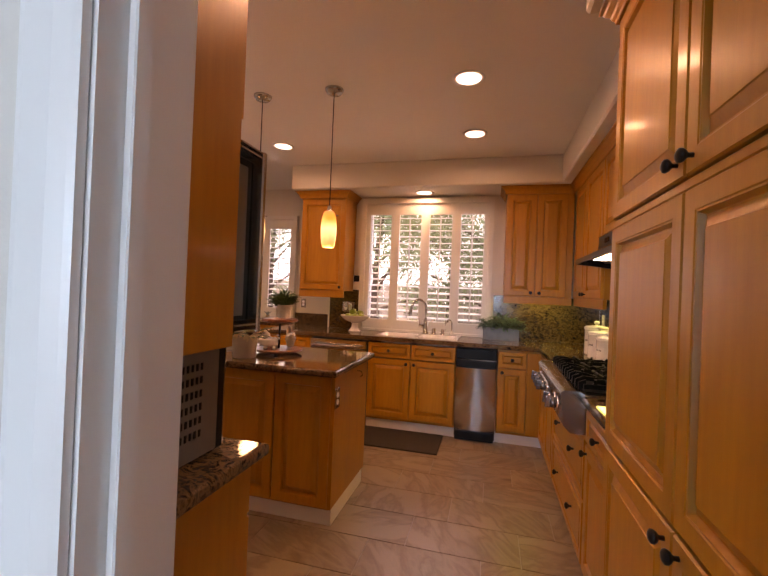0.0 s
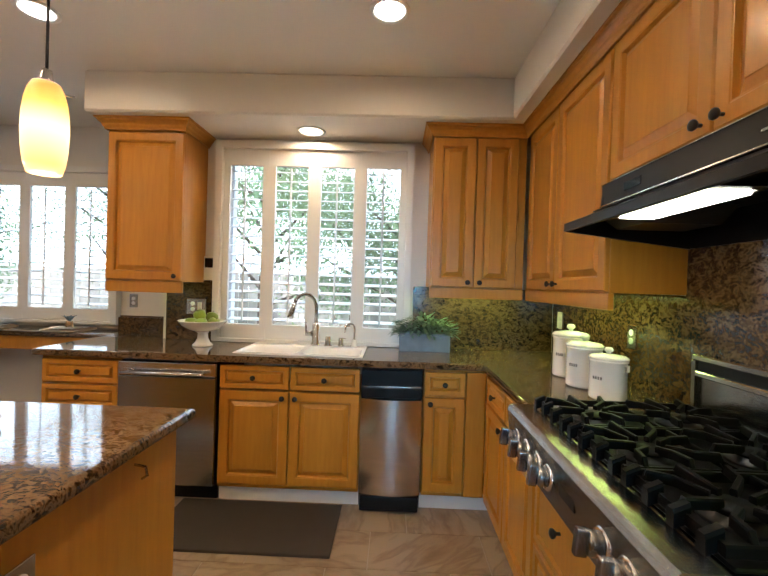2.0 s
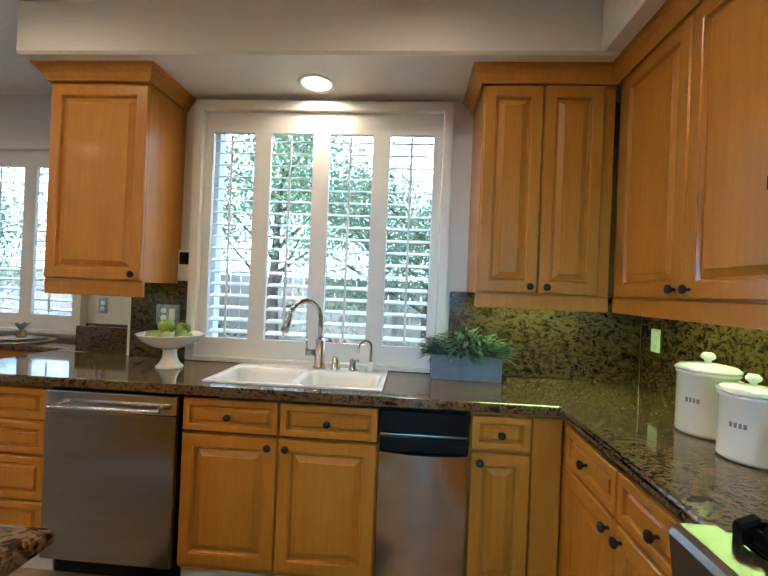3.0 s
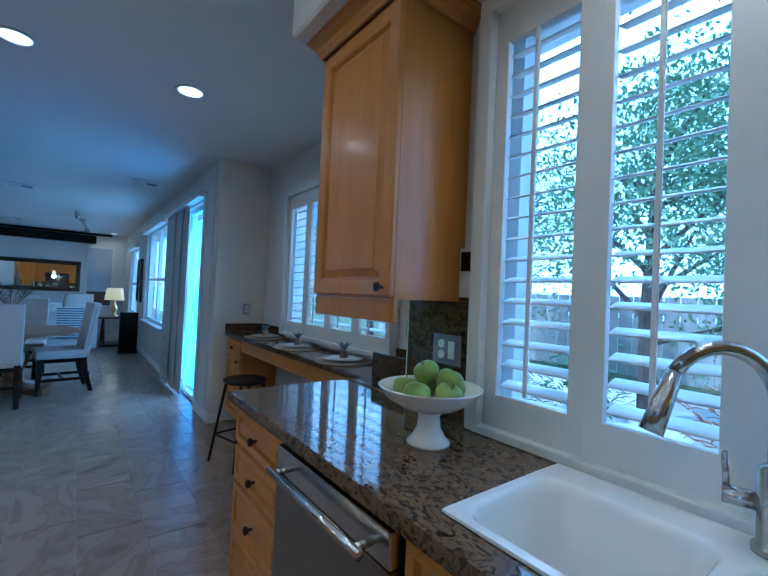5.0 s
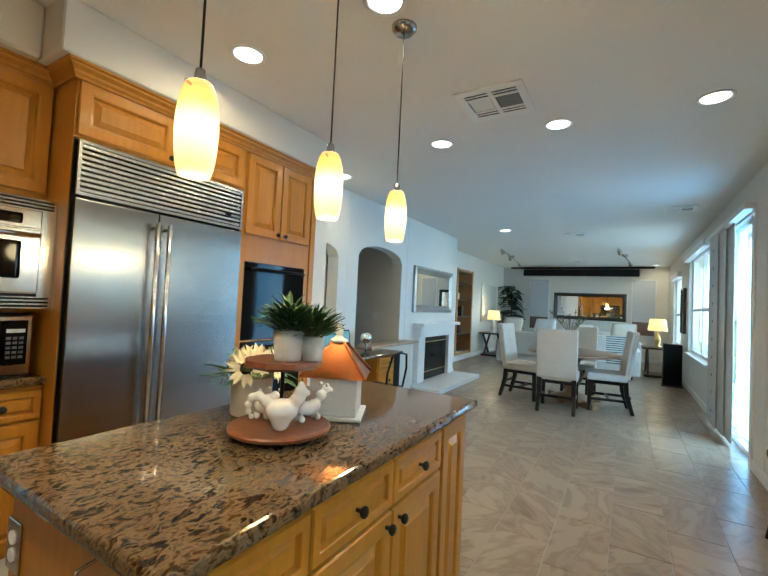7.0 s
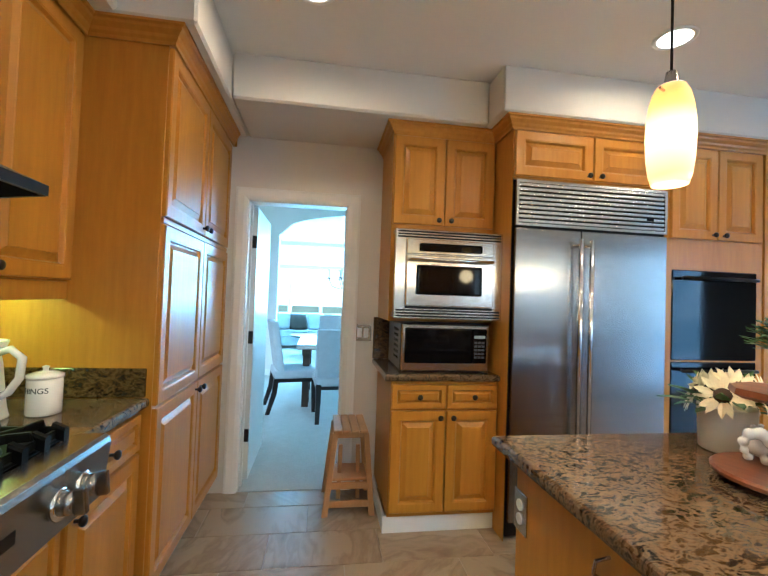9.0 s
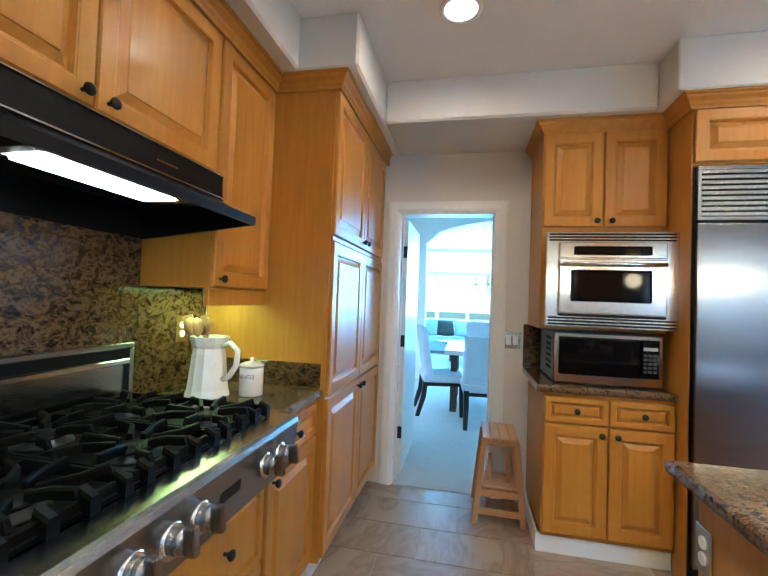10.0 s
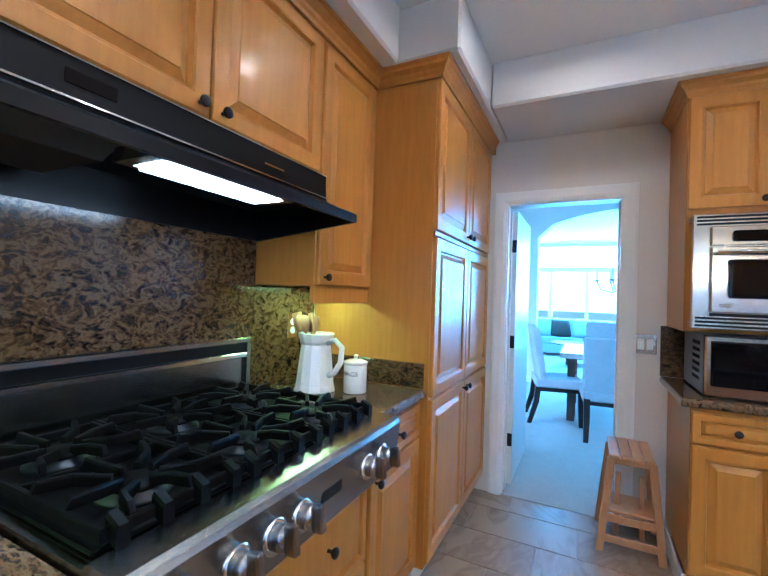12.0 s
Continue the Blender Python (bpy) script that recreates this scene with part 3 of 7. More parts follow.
crown([(0.385, 0.475), (0.41, 0.475), (0.41, 1.602), (0.739, 1.602), (0.739, 4.119), (0.125, 4.119), (0.125, 4.465)][::-1])
crown([(-2.047, 4.465), (-2.047, 4.119), (-1.52, 4.119), (-1.52, 4.465)])
crown([(-0.636, 0.475), (-0.636, 0.933), (-1.286, 0.933)])
crown([(-1.284, 0.94), (-1.284, 1.172), (-3.061, 1.172)])
KICK = [(0, 0), (0.012, 0), (0.012, 0.098), (0, 0.098)]
solo("toe_kick", sweep(KICK, [(-1.16, 3.975), (0.53, 3.975)]), TRIM, "white painted toe kick", "baseboard", kind="structure")
solo("toe_kick", sweep(KICK, [(0.53, 3.96), (0.53, 1.60), (0.49, 1.60), (0.49, 0.49)]), TRIM, "white painted toe kick", "baseboard", kind="structure")
solo("toe_kick", sweep(KICK, [(-0.632, 0.475), (-0.632, 1.02), (-1.285, 1.02)]), TRIM, "white painted toe kick", "baseboard", kind="structure")
solo("toe_kick", sweep(KICK, [(-2.27, 4.45), (-2.27, 3.975), (-1.775, 3.975)]), TRIM, "white painted toe kick", "baseboard", kind="structure")

# island
isl = thing("kitchen_island", pose(0, 0, 0), "honey maple kitchen island with raised panels and drawers", "island")
part("body", box(-2.215, -0.845, 2.20, 2.825, 0.10, 0.874, 0.003), WOOD, isl)
for x0, x1 in ((-2.205, -1.655), (-1.65, -1.205), (-1.20, -0.85)):
    front(isl, "panel", x0, x1, 0.115, 0.865).matrix_basis = pose(x0, 2.20, 0.115)
nf = pose(0, 2.825, 0, 0, 0, 180)
for kind, x0, x1, z0, z1, k in (("drawer", 0.86, 1.165, 0.715, 0.86, (0.15, 0.07)), ("drawer", 1.17, 1.55, 0.715, 0.86, (0.18, 0.07)), ("drawer", 1.555, 1.93, 0.715, 0.86, (0.18, 0.07)), ("door", 0.86, 1.165, 0.125, 0.705, (-K, -K)),
                                ("door", 1.17, 1.55, 0.125, 0.705, (-K, -K)), ("door", 1.555, 1.93, 0.125, 0.705, (K, -K)), ("panel", 1.95, 2.205, 0.125, 0.86, None)):
    front(isl, kind, x0, x1, z0, z1, k).matrix_basis = nf @ pose(x0 + 0.0015, 0, z0)
part("side_panel", box(-0.845, -0.832, 2.20, 2.825, 0.102, 0.87, 0.002), WOOD, isl)
part("toe_kick", sweep(KICK, [(-2.20, 2.24), (-0.85, 2.24), (-0.85, 2.79), (-2.20, 2.79)], True), TRIM, isl, "white painted toe kick")
part("towel_hook", tube([(-0.832, 2.60, 0.83), (-0.80, 2.60, 0.825), (-0.795, 2.60, 0.80), (-0.81, 2.60, 0.79)], 0.004), NICKEL, isl)
solo("island_countertop", cells([-2.285, -0.79], [2.105, 2.87], 0.876, 0.915, lambda i, j: True, 0.014), GRAN, "polished brown granite island countertop with rounded edge", "countertop", smooth=False)


def outlet(m, dark=True, label="steel outlet plate with two white sockets", gang=1):
    t = thing("outlet", m, label, "outlet")
    part("plate", box(-0.036 * gang, 0.036 * gang, -0.006, 0, -0.058, 0.058, 0.002), NICKEL if dark else TRIM, t)
    if gang == 2:
        part("rocker", box(0.010, 0.042, -0.010, -0.006, -0.033, 0.033, 0.002), TRIM, t)
    for g in range(1):
        for dz in (-0.02, 0.02):
            part("socket", lathe([(0.016, 0), (0.016, 0.003), (0.0145, 0.004)], 14, None, -0.026 * (gang - 1), -0.006, dz, 'y'), TRIM, t)
    return t


def switch(m, gang=2, label="white rocker switch plate", plate=None):
    t = thing("light_switch", m, label, "switch")
    part("plate", box(-0.023 * gang - 0.012, 0.023 * gang + 0.012, -0.006, 0, -0.058, 0.058, 0.002), plate or TRIM, t)
    for g in range(gang):
        part("rocker", box(-0.016 + 0.046 * (g - (gang - 1) / 2), 0.016 + 0.046 * (g - (gang - 1) / 2), -0.010, -0.006, -0.033, 0.033, 0.002), TRIM, t)
    return t


outlet(pose(-0.831, 2.235, 0.735, 0, 0, 90))
# counters
SK = (-1.085, -0.29, 3.955, 4.385)   # sink cut-out
CT = cells([-2.30, SK[0], SK[1], 0.435, WX - 0.002], [1.607, 2.094, 3.013, 3.87, SK[2], SK[3], WY - 0.002], 0.874, 0.915,
           lambda i, j: (j >= 3 or (i == 3 and j in (0, 2))) and not (i == 1 and j == 4), 0.014)
solo("countertop", CT, GRAN, "polished brown granite countertop with rounded edge, cut out for the sink", "countertop")
solo("countertop", cells([-1.286, -0.60], [SY + 0.002, 1.085], 0.874, 0.915, lambda i, j: True, 0.014), GRAN, "small polished granite countertop under the microwave", "countertop")
for bx, lab in ((box(-1.80, -1.45, 4.448, 4.468, 0.916, 1.41, 0.002), "tall"), (box(0.04, 0.74, 4.448, 4.468, 0.916, 1.364, 0.002), "tall"), (box(0.74, 1.058, 4.448, 4.468, 0.916, 1.364), "tall"),
                (box(1.06, 1.078, 3.10, 4.446, 0.916, 1.364), "tall"), (box(1.06, 1.078, 2.05, 3.098, 0.90, 1.80), "tall"), (box(1.06, 1.078, 1.625, 2.048, 0.916, 1.364), "tall"),
                (box(0.45, 1.058, 1.603, 1.62, 0.916, 1.03, 0.003), "low"), (box(-1.27, -0.60, SY + 0.001, SY + 0.02, 0.916, 1.21, 0.002), "tall"), (box(-2.28, -1.832, 4.62, 4.64, 0.916, 1.05), "low")):
    solo("backsplash", bx, SPLASH, f"{lab} brown granite backsplash slab", "backsplash", kind="structure")

# plantation shutters


def louver_mesh(w, h=0.064, t=0.010):
    bm = bmesh.new()
    n = 10
    r = [[bm.verts.new((x, h / 2 * math.cos(2 * math.pi * i / n), t / 2 * math.sin(2 * math.pi * i / n))) for i in range(n)] for x in (0, w)]
    for i in range(n):
        bm.faces.new((r[0][i], r[0][(i + 1) % n], r[1][(i + 1) % n], r[1][i]))
    bm.faces.new(r[0])
    bm.faces.new(r[1][::-1])
    me = bpy.data.meshes.new("louver")
    bm.to_mesh(me)
    bm.free()
    me.materials.append(SHUT)
    for p in me.polygons:
        p.use_smooth = len(p.vertices) == 4
    return me


def shutters(name, m, w, h, z0, tilt, label, low=0.105, top=0.12):
    """Four shutter panels in a frame; local x across, front towards -y, from z0 up."""
    t = thing(name, m, label, "shutters", kind="structure")
    f = 0.05
    part("frame", cells([0, f, w - f, w], [0, f * 0.5, h - f, h], 0, 0.07, lambda i, j: not (i == 1 and j == 1), 0.005), SHUT, t, at=pose(0, 0.03, z0, 90))
    pw = (w - 2 * f) / 4
    ph = h - 1.5 * f
    st = 0.048
    me = louver_mesh(pw - 2 * st - 0.004)
    cnt = int((ph - low - top) / 0.0685)
    for k in range(4):
        p = part("panel", cells([0, st, pw - st, pw], [0, low, ph - top, ph], 0, 0.028, lambda i, j: not (i == 1 and j == 1), 0.003), SHUT, t, at=pose(f + k * pw + 0.001, 0.022, z0 + f * 0.5, 90))
        for j in range(cnt):
            lv = new("louver", me)
            lv.parent = p
            lv.matrix_basis = Matrix.Rotation(radians(-90), 4, 'X') @ pose(st + 0.002, -0.014 + 0.028, low + (ph - low - top) * (j + 0.5) / cnt, tilt + random.uniform(-1.5, 1.5), 0, 0)
        part("tilt_rod", box(pw / 2 - 0.007, pw / 2 + 0.007, low + 0.02, ph - top - 0.02, 0.044, 0.054, 0.003), SHUT, p)
    return t


shutters("shutters", pose(-1.435, 4.44, 0), 1.45, 1.47, 0.918, 17, "white plantation shutters with open louvers over the sink window")
shutters("shutters", pose(-4.22, 4.945, 0), 1.72, 1.36, 0.95, 15, "white plantation shutters with open louvers in the breakfast nook")


def pane(name, bm, label):
    ob = solo(name, bm, GLASS, label, "window", kind="structure")
    ob.visible_shadow = False
    return ob


pane("window_2", box(WIN2[0], WIN2[1], 5.11, 5.116, WIN2[2], WIN2[3]), "clear window pane of the nook")

# ---- lights in the ceiling ----


def downlight(x, y, z=CEIL, watts=3.3, r=0.075):
    t = thing("downlight", pose(x, y, z), "round recessed ceiling downlight, lit", "downlight", "recessed ceiling lights")
    part("trim_ring", lathe([(r, -0.002), (r + 0.004, -0.007), (r + 0.022, -0.005), (r + 0.024, 0.0), (r, 0.0)], 28), TRIM, t, smooth=True)
    part("lens", lathe([(r, -0.003), (0.001, -0.0035)], 24), LAMPM, t, "glowing lens")
    area("downlight_lamp", pose(x, y, z - 0.012), 0.14, 0.14, watts, WARM, 'DISK', 168)


for x, y in ((-0.17, 2.52), (-0.165, 3.405), (-1.92, 3.44), (-3.508, 3.887), (-3.51, 3.0), (-3.505, 2.10), (-1.905, 1.615), (-0.15, 1.595), (-1.905, 2.5), (-3.9, 0.80)):
    downlight(x, y)
downlight(-0.71, 4.27, SOFF, 3)
downlight(-7.47, 1.62)
GLOW = mat("lit_opal_glass", (0.9, 0.7, 0.4), 0.3, emit=(1.0, 0.80, 0.50), power=1.35)
gn = GLOW.node_tree
gb_ = gn.nodes["Principled BSDF"]
gs = gn.nodes.new("ShaderNodeSeparateXYZ")
gm = gn.nodes.new("ShaderNodeMapRange")
gm.inputs["From Min"].default_value, gm.inputs["From Max"].default_value = 1.636, 1.874
gr_ = gn.nodes.new("ShaderNodeValToRGB")
for e, (p, c) in zip([gr_.color_ramp.elements[0], gr_.color_ramp.elements[1], *(gr_.color_ramp.elements.new(0.5) for _ in range(3))], ((0.0, (0.42, 0.17, 0.006)), (0.24, (0.66, 0.36, 0.03)), (0.5, (1.0, 0.80, 0.36)), (0.76, (0.62, 0.30, 0.02)), (1.0, (0.34, 0.10, 0.004)))):
    e.position, e.color = p, (*c, 1)
gn.links.new(gn.nodes["Texture Coordinate"].outputs["Object"], gs.inputs[0])
gn.links.new(gs.outputs["Z"], gm.inputs["Value"])
gn.links.new(gm.outputs[0], gr_.inputs[0])
gn.links.new(gr_.outputs[0], gb_.inputs["Emission Color"])
for x, y in ((-1.04, 2.51), (-1.57, 2.51), (-2.098, 2.495)):
    t = thing("pendant_lamp", pose(x, y, 0), "amber glass pendant lamp on a thin black cord, lit", "pendant lamp", "pendants over the island")
    part("canopy", lathe([(0.001, CEIL - 0.03), (0.045, CEIL - 0.028), (0.06, CEIL - 0.012), (0.062, CEIL)], 24), NICKEL, t, smooth=True)
    part("cord", tube([(0, 0, CEIL - 0.03), (0, 0, 1.91)], 0.0035, 6), BLACK, t)
    part("socket", lathe([(0.001, 1.915), (0.012, 1.91), (0.016, 1.88), (0.02, 1.872)], 14), NICKEL, t, smooth=True)
    pr = [(0.034, 1.874), (0.043, 1.858), (0.051, 1.83), (0.0565, 1.79), (0.058, 1.75), (0.0555, 1.70), (0.050, 1.66), (0.042, 1.636)]
    part("shade", lathe([(r * 0.9, z) for r, z in pr], 28), GLOW, t, "opal glass, amber at both ends, glowing", smooth=True)
    part("pin", tube([(0.03, 0.015, 1.852), (0.056, 0.028, 1.852)], 0.003, 6), NICKEL, t)
    d = bpy.data.lights.new("pendant_bulb", 'POINT')
    d.energy, d.color, d.shadow_soft_size = 3.6, (1.0, 0.66, 0.3), 0.06
    new("pendant_bulb", d).location = (x, y, 1.58)
# lamps under the wall cabinets and in the hood
area("cabinet_lamp", pose(0.45, 4.33, 1.355), 0.5, 0.06, 1.9, (0.78, 1.0, 0.22))
area("cabinet_lamp", pose(0.93, 3.65, 1.355), 0.06, 0.8, 2.4, (0.78, 1.0, 0.22))
area("cabinet_lamp", pose(0.93, 1.83, 1.355), 0.06, 0.35, 1.5, (0.78, 1.0, 0.22))
area("cabinet_lamp", pose(-1.78, 4.33, 1.335), 0.4, 0.06, 0.25, (0.78, 1.0, 0.22))
area("hood_lamp", pose(0.68, 2.60, 1.60, 0, 4, 0), 0.10, 0.36, 0.7, (1.0, 0.86, 0.62))

# ---- appliances ----


def bar_handle(parent, p0, p1, r, off, m=CHROME):
    """A bar between two points, held off the face by posts along off."""
    p0, p1, off = Vector(p0), Vector(p1), Vector(off)
    d = (p1 - p0).normalized()
    bm = tube([p0 + off, p1 + off], r, 12)
    for p in (p0 + d * 0.03, p1 - d * 0.03):
        tube([p, p + off], r * 0.8, 8, bm)
    return part("handle", bm, m, parent, "steel bar handle", smooth=True)


dw = thing("dishwasher", pose(-1.765, 3.905, 0), "stainless steel dishwasher with a bar handle", "dishwasher")
part("door", box(0.004, 0.600, -0.03, 0.0, 0.115, 0.772, 0.006, None, 2), STEEL, dw)
part("control_panel", box(0.004, 0.600, -0.03, 0.0, 0.776, 0.858, 0.006, None, 2), OVSTEEL, dw)
part("body", box(0.006, 0.598, 0.002, 0.55, 0.10, 0.862), BLACK, dw)
part("toe_panel", box(0.006, 0.598, 0.05, 0.06, 0.005, 0.098), BLACK, dw)
bar_handle(dw, (0.05, -0.028, 0.80), (0.55, -0.028, 0.80), 0.012, (0, -0.045, 0), CHROME)
cp = thing("trash_compactor", pose(-0.284, 3.895, 0), "stainless steel trash compactor with black control panel", "trash compactor")
part("body", box(0.004, 0.370, 0.01, 0.55, 0.03, 0.86), BLACK, cp)
bm = bmesh.new()
n = 14
for z in (0.115, 0.685):
    for i in range(n + 1):
        x = 0.004 + 0.366 * i / n
        bm.verts.new((x, -0.012 - 0.028 * math.sin(math.pi * i / n), z))
bm.verts.ensure_lookup_table()
for i in range(n):
    bm.faces.new((bm.verts[i], bm.verts[i + 1], bm.verts[n + 2 + i], bm.verts[n + 1 + i]))
ret = bmesh.ops.extrude_face_region(bm, geom=bm.faces[:])
for v in ret["geom"]:
    if isinstance(v, bmesh.types.BMVert):
        v.co.y = 0.008
part("drawer_front", bm, OVSTEEL, cp, "bowed stainless front")
part("control_panel", box(0.004, 0.370, -0.012, 0.01, 0.765, 0.858, 0.004), BLACK, cp)
part("handle", box(0.004, 0.370, -0.03, 0.01, 0.694, 0.758, 0.012, None, 3), BLACK, cp, "black pull handle")
part("trim_strip", box(0.004, 0.370, -0.014, 0.008, 0.7595, 0.7635), CHROME, cp)
part("pedal", box(0.01, 0.364, -0.02, 0.06, 0.012, 0.10, 0.012, None, 2), BLACK, cp)

# range top
rt = thing("gas_range", pose(0.362, 3.010, 0.028, 0, 0, -90), "stainless steel gas range top with six burners and black grates", "range top")
RW = 0.914
bm = bmesh.new()
prof = [(0.0, 0.905), (-0.012, 0.898), (-0.018, 0.885), (0.0, 0.735), (0.03, 0.705), (0.69, 0.705), (0.69, 0.893), (0.085, 0.893), (0.07, 0.905)]
for x in (0, RW):
    vs = [bm.verts.new((x, y, z)) for y, z in prof]
    bm.faces.new(vs)
bm.verts.ensure_lookup_table()
for i in range(len(prof)):
    j = (i + 1) % len(prof)
    bm.faces.new((bm.verts[i], bm.verts[j], bm.verts[len(prof) + j], bm.verts[len(prof) + i]))
part("body", bm, RSTEEL, rt)
part("burner_pan", box(0.02, RW - 0.02, 0.098, 0.655, 0.8935, 0.902, 0.003), BLACKM, rt, "black burner tray")
part("back_guard", box(0.0, RW, 0.678, 0.697, 0.893, 1.118, 0.003), RSTEEL, rt)
part("guard_cap", box(0.0, RW, 0.663, 0.6775, 1.098, 1.118, 0.003), RSTEEL, rt)
for x in (0.0, RW - 0.022):
    part("guard_end", box(x, x + 0.022, 0.6625, 0.6773, 0.905, 1.0975, 0.002), RSTEEL, rt)
part("vent_slot", box(0.0225, RW - 0.0225, 0.6735, 0.6775, 1.060, 1.0975), BLACK, rt)
part("vent_lip", box(0.0225, RW - 0.0225, 0.659, 0.6775, 1.040, 1.0595, 0.003), OVSTEEL, rt, "bright steel lip under the vent slot")


def bar(bm, pts, w, h):
    """A flat-topped iron bar along points, tops given."""
    pts = [Vector(q) for q in pts]
    rings = []
    for i, q in enumerate(pts):
        d = pts[min(i + 1, len(pts) - 1)] - pts[max(i - 1, 0)]
        sd = Vector((-d.y, d.x, 0)).normalized() * w / 2
        dn = Vector((0, 0, -h))
        rings.append([bm.verts.new(v) for v in (q - sd * 0.7, q + sd * 0.7, q + sd + dn * 0.2, q + sd + dn, q - sd + dn, q - sd + dn * 0.2)])
    for a, b in zip(rings, rings[1:]):
        for k in range(6):
            bm.faces.new((a[k], a[(k + 1) % 6], b[(k + 1) % 6], b[k]))
    bm.faces.new(rings[0][::-1])
    bm.faces.new(rings[-1])


BURN = mat("blued_burner_iron", (0.03, 0.03, 0.032), 0.45, 0.6)
for i in range(3):
    gx = 0.025 + i * 0.2885
    bm = bmesh.new()
    w, y0, y1, zt = 0.2855, 0.088, 0.640, 0.950
    for x in (gx + 0.006, gx + w - 0.006):
        bar(bm, [(x, y0, zt - 0.014), (x, y1, zt - 0.014)], 0.012, 0.022)
    for y in (y0 + 0.006, (y0 + y1) / 2, y1 - 0.006):
        bar(bm, [(gx + 0.0125, y, zt - 0.015), (gx + w - 0.0125, y, zt - 0.015)], 0.012, 0.020)
    for cy in (y0 + 0.135, y1 - 0.135):
        cx, hw, hh = gx + w / 2, w / 2, 0.135
        for sx in (-1, 1):
            for e in (-0.62, 0.18):
                bar(bm, [(cx + sx * (hw - 0.004), cy + sx * e * hh, zt - 0.012), (cx + sx * (hw - 0.012), cy + sx * e * hh, zt + 0.006), (cx + sx * hw * 0.55, cy + sx * e * hh * 0.85, zt + 0.003), (cx + sx * 0.034, cy + sx * e * 0.034, zt - 0.004)], 0.013, 0.022)
                bar(bm, [(cx - sx * e * hw, cy + sx * (hh - 0.004), zt - 0.012), (cx - sx * e * hw, cy + sx * (hh - 0.012), zt + 0.006), (cx - sx * e * hw * 0.8, cy + sx * hh * 0.55, zt + 0.003), (cx - sx * e * 0.036, cy + sx * 0.036, zt - 0.004)], 0.013, 0.022)
    for k in range(4):
        x = gx + 0.026 + k * 0.077
        bar(bm, [(x, y0 - 0.020, zt - 0.010), (x, y0 + 0.012, zt + 0.004)], 0.022, 0.036)
    part("grate", bm, BLACKM, rt, "black cast iron grate")
    for cy in (y0 + 0.135, y1 - 0.135):
        b_ = part("burner", lathe([(0.068, 0.902), (0.066, 0.910), (0.050, 0.913), (0.048, 0.921), (0.001, 0.921)], 28, None, gx + w / 2, cy, 0), BURN, rt, "round burner with black cap", smooth=True)
        part("cap", lathe([(0.049, 0.9215), (0.050, 0.926), (0.044, 0.931), (0.001, 0.932)], 28, None, gx + w / 2, cy, 0), BLACKM, b_, smooth=True)
for y in (2.905, 2.80, 2.70, 2.61, 2.31, 2.215):
    k = part("control_knob", lathe([(0.027, 0.008), (0.0265, 0.030), (0.023, 0.036), (0.001, 0.037)], 24, axis='y'), RSTEEL, rt, "steel control knob", smooth=True, at=pose(3.010 - y, -0.010, 0.812, -6, 0, 0))
    part("bezel", lathe([(0.037, 0), (0.037, 0.004), (0.033, 0.009), (0.028, 0.0095)], 28, axis='y'), CHROME, k, "polished bezel ring", smooth=True)
    part("grip", box(-0.009, 0.009, -0.060, -0.034, -0.029, 0.029, 0.004, None, 2), RSTEEL, k)
part("badge", box(0.475, 0.565, -0.0115, -0.004, 0.80, 0.835, 0.002), BLACK, rt, "dark maker's badge")

# hood
hd = thing("range_hood", pose(0.57, 3.098, 0, 0, 0, -90), "black range hood with a lit lamp and chrome trim strips", "range hood")
HW = 1.05
bm = bmesh.new()
prof = [(0.0, 1.605), (0.0, 1.635), (0.13, 1.69), (0.145, 1.70), (0.145, 1.795), (0.50, 1.795), (0.50, 1.548), (0.488, 1.549), (0.488, 1.67), (0.15, 1.68), (0.03, 1.64), (0.015, 1.605)]
for x in (0, HW):
    vs = [bm.verts.new((x, y, z)) for y, z in prof]
    bm.faces.new(vs)
bm.verts.ensure_lookup_table()
for i in range(len(prof)):
    j = (i + 1) % len(prof)
    bm.faces.new((bm.verts[i], bm.verts[j], bm.verts[len(prof) + j], bm.verts[len(prof) + i]))
part("canopy", bm, BLACK, hd)
for x in (0.0, HW - 0.012):
    bm = bmesh.new()
    ends = [[bm.verts.new((x + k, y, z)) for y, z in ((0.006, 1.604), (0.008, 1.634), (0.14, 1.69), (0.148, 1.786), (0.495, 1.786), (0.495, 1.547))] for k in (-0.0005, 0.0125)]
    bm.faces.new(ends[0])
    bm.faces.new(ends[1][::-1])
    for k in range(6):
        bm.faces.new((ends[0][k], ends[0][(k + 1) % 6], ends[1][(k + 1) % 6], ends[1][k]))
    part("end_panel", bm, BLACK, hd)
part("trim_strip", box(0.0, HW, 0.137, 0.1445, 1.703, 1.709, 0.001), CHROME, hd)
part("trim_strip", box(0.0, HW, 0.139, 0.1445, 1.788, 1.793, 0.001), CHROME, hd)
part("button_panel", box(0.16, 0.26, 0.141, 0.1445, 1.735, 1.765, 0.001), DGLASS, hd)
part("slider", box(0.71, 0.80, 0.139, 0.1445, 1.738, 1.746, 0.001), CHROME, hd)
bm = box(0.30, 0.70, 0.045, 0.15, 1.606, 1.645)
for v in bm.verts:
    if v.co.z < 1.62:
        v.co.x += 0.02 if v.co.x < 0.4 else -0.02
part("lamp_lens", bm, mat("hood_lamp_lens", (0.9, 0.9, 0.85), 0.4, emit=(1.0, 0.9, 0.68), power=7.0), hd, "glowing lamp lens")
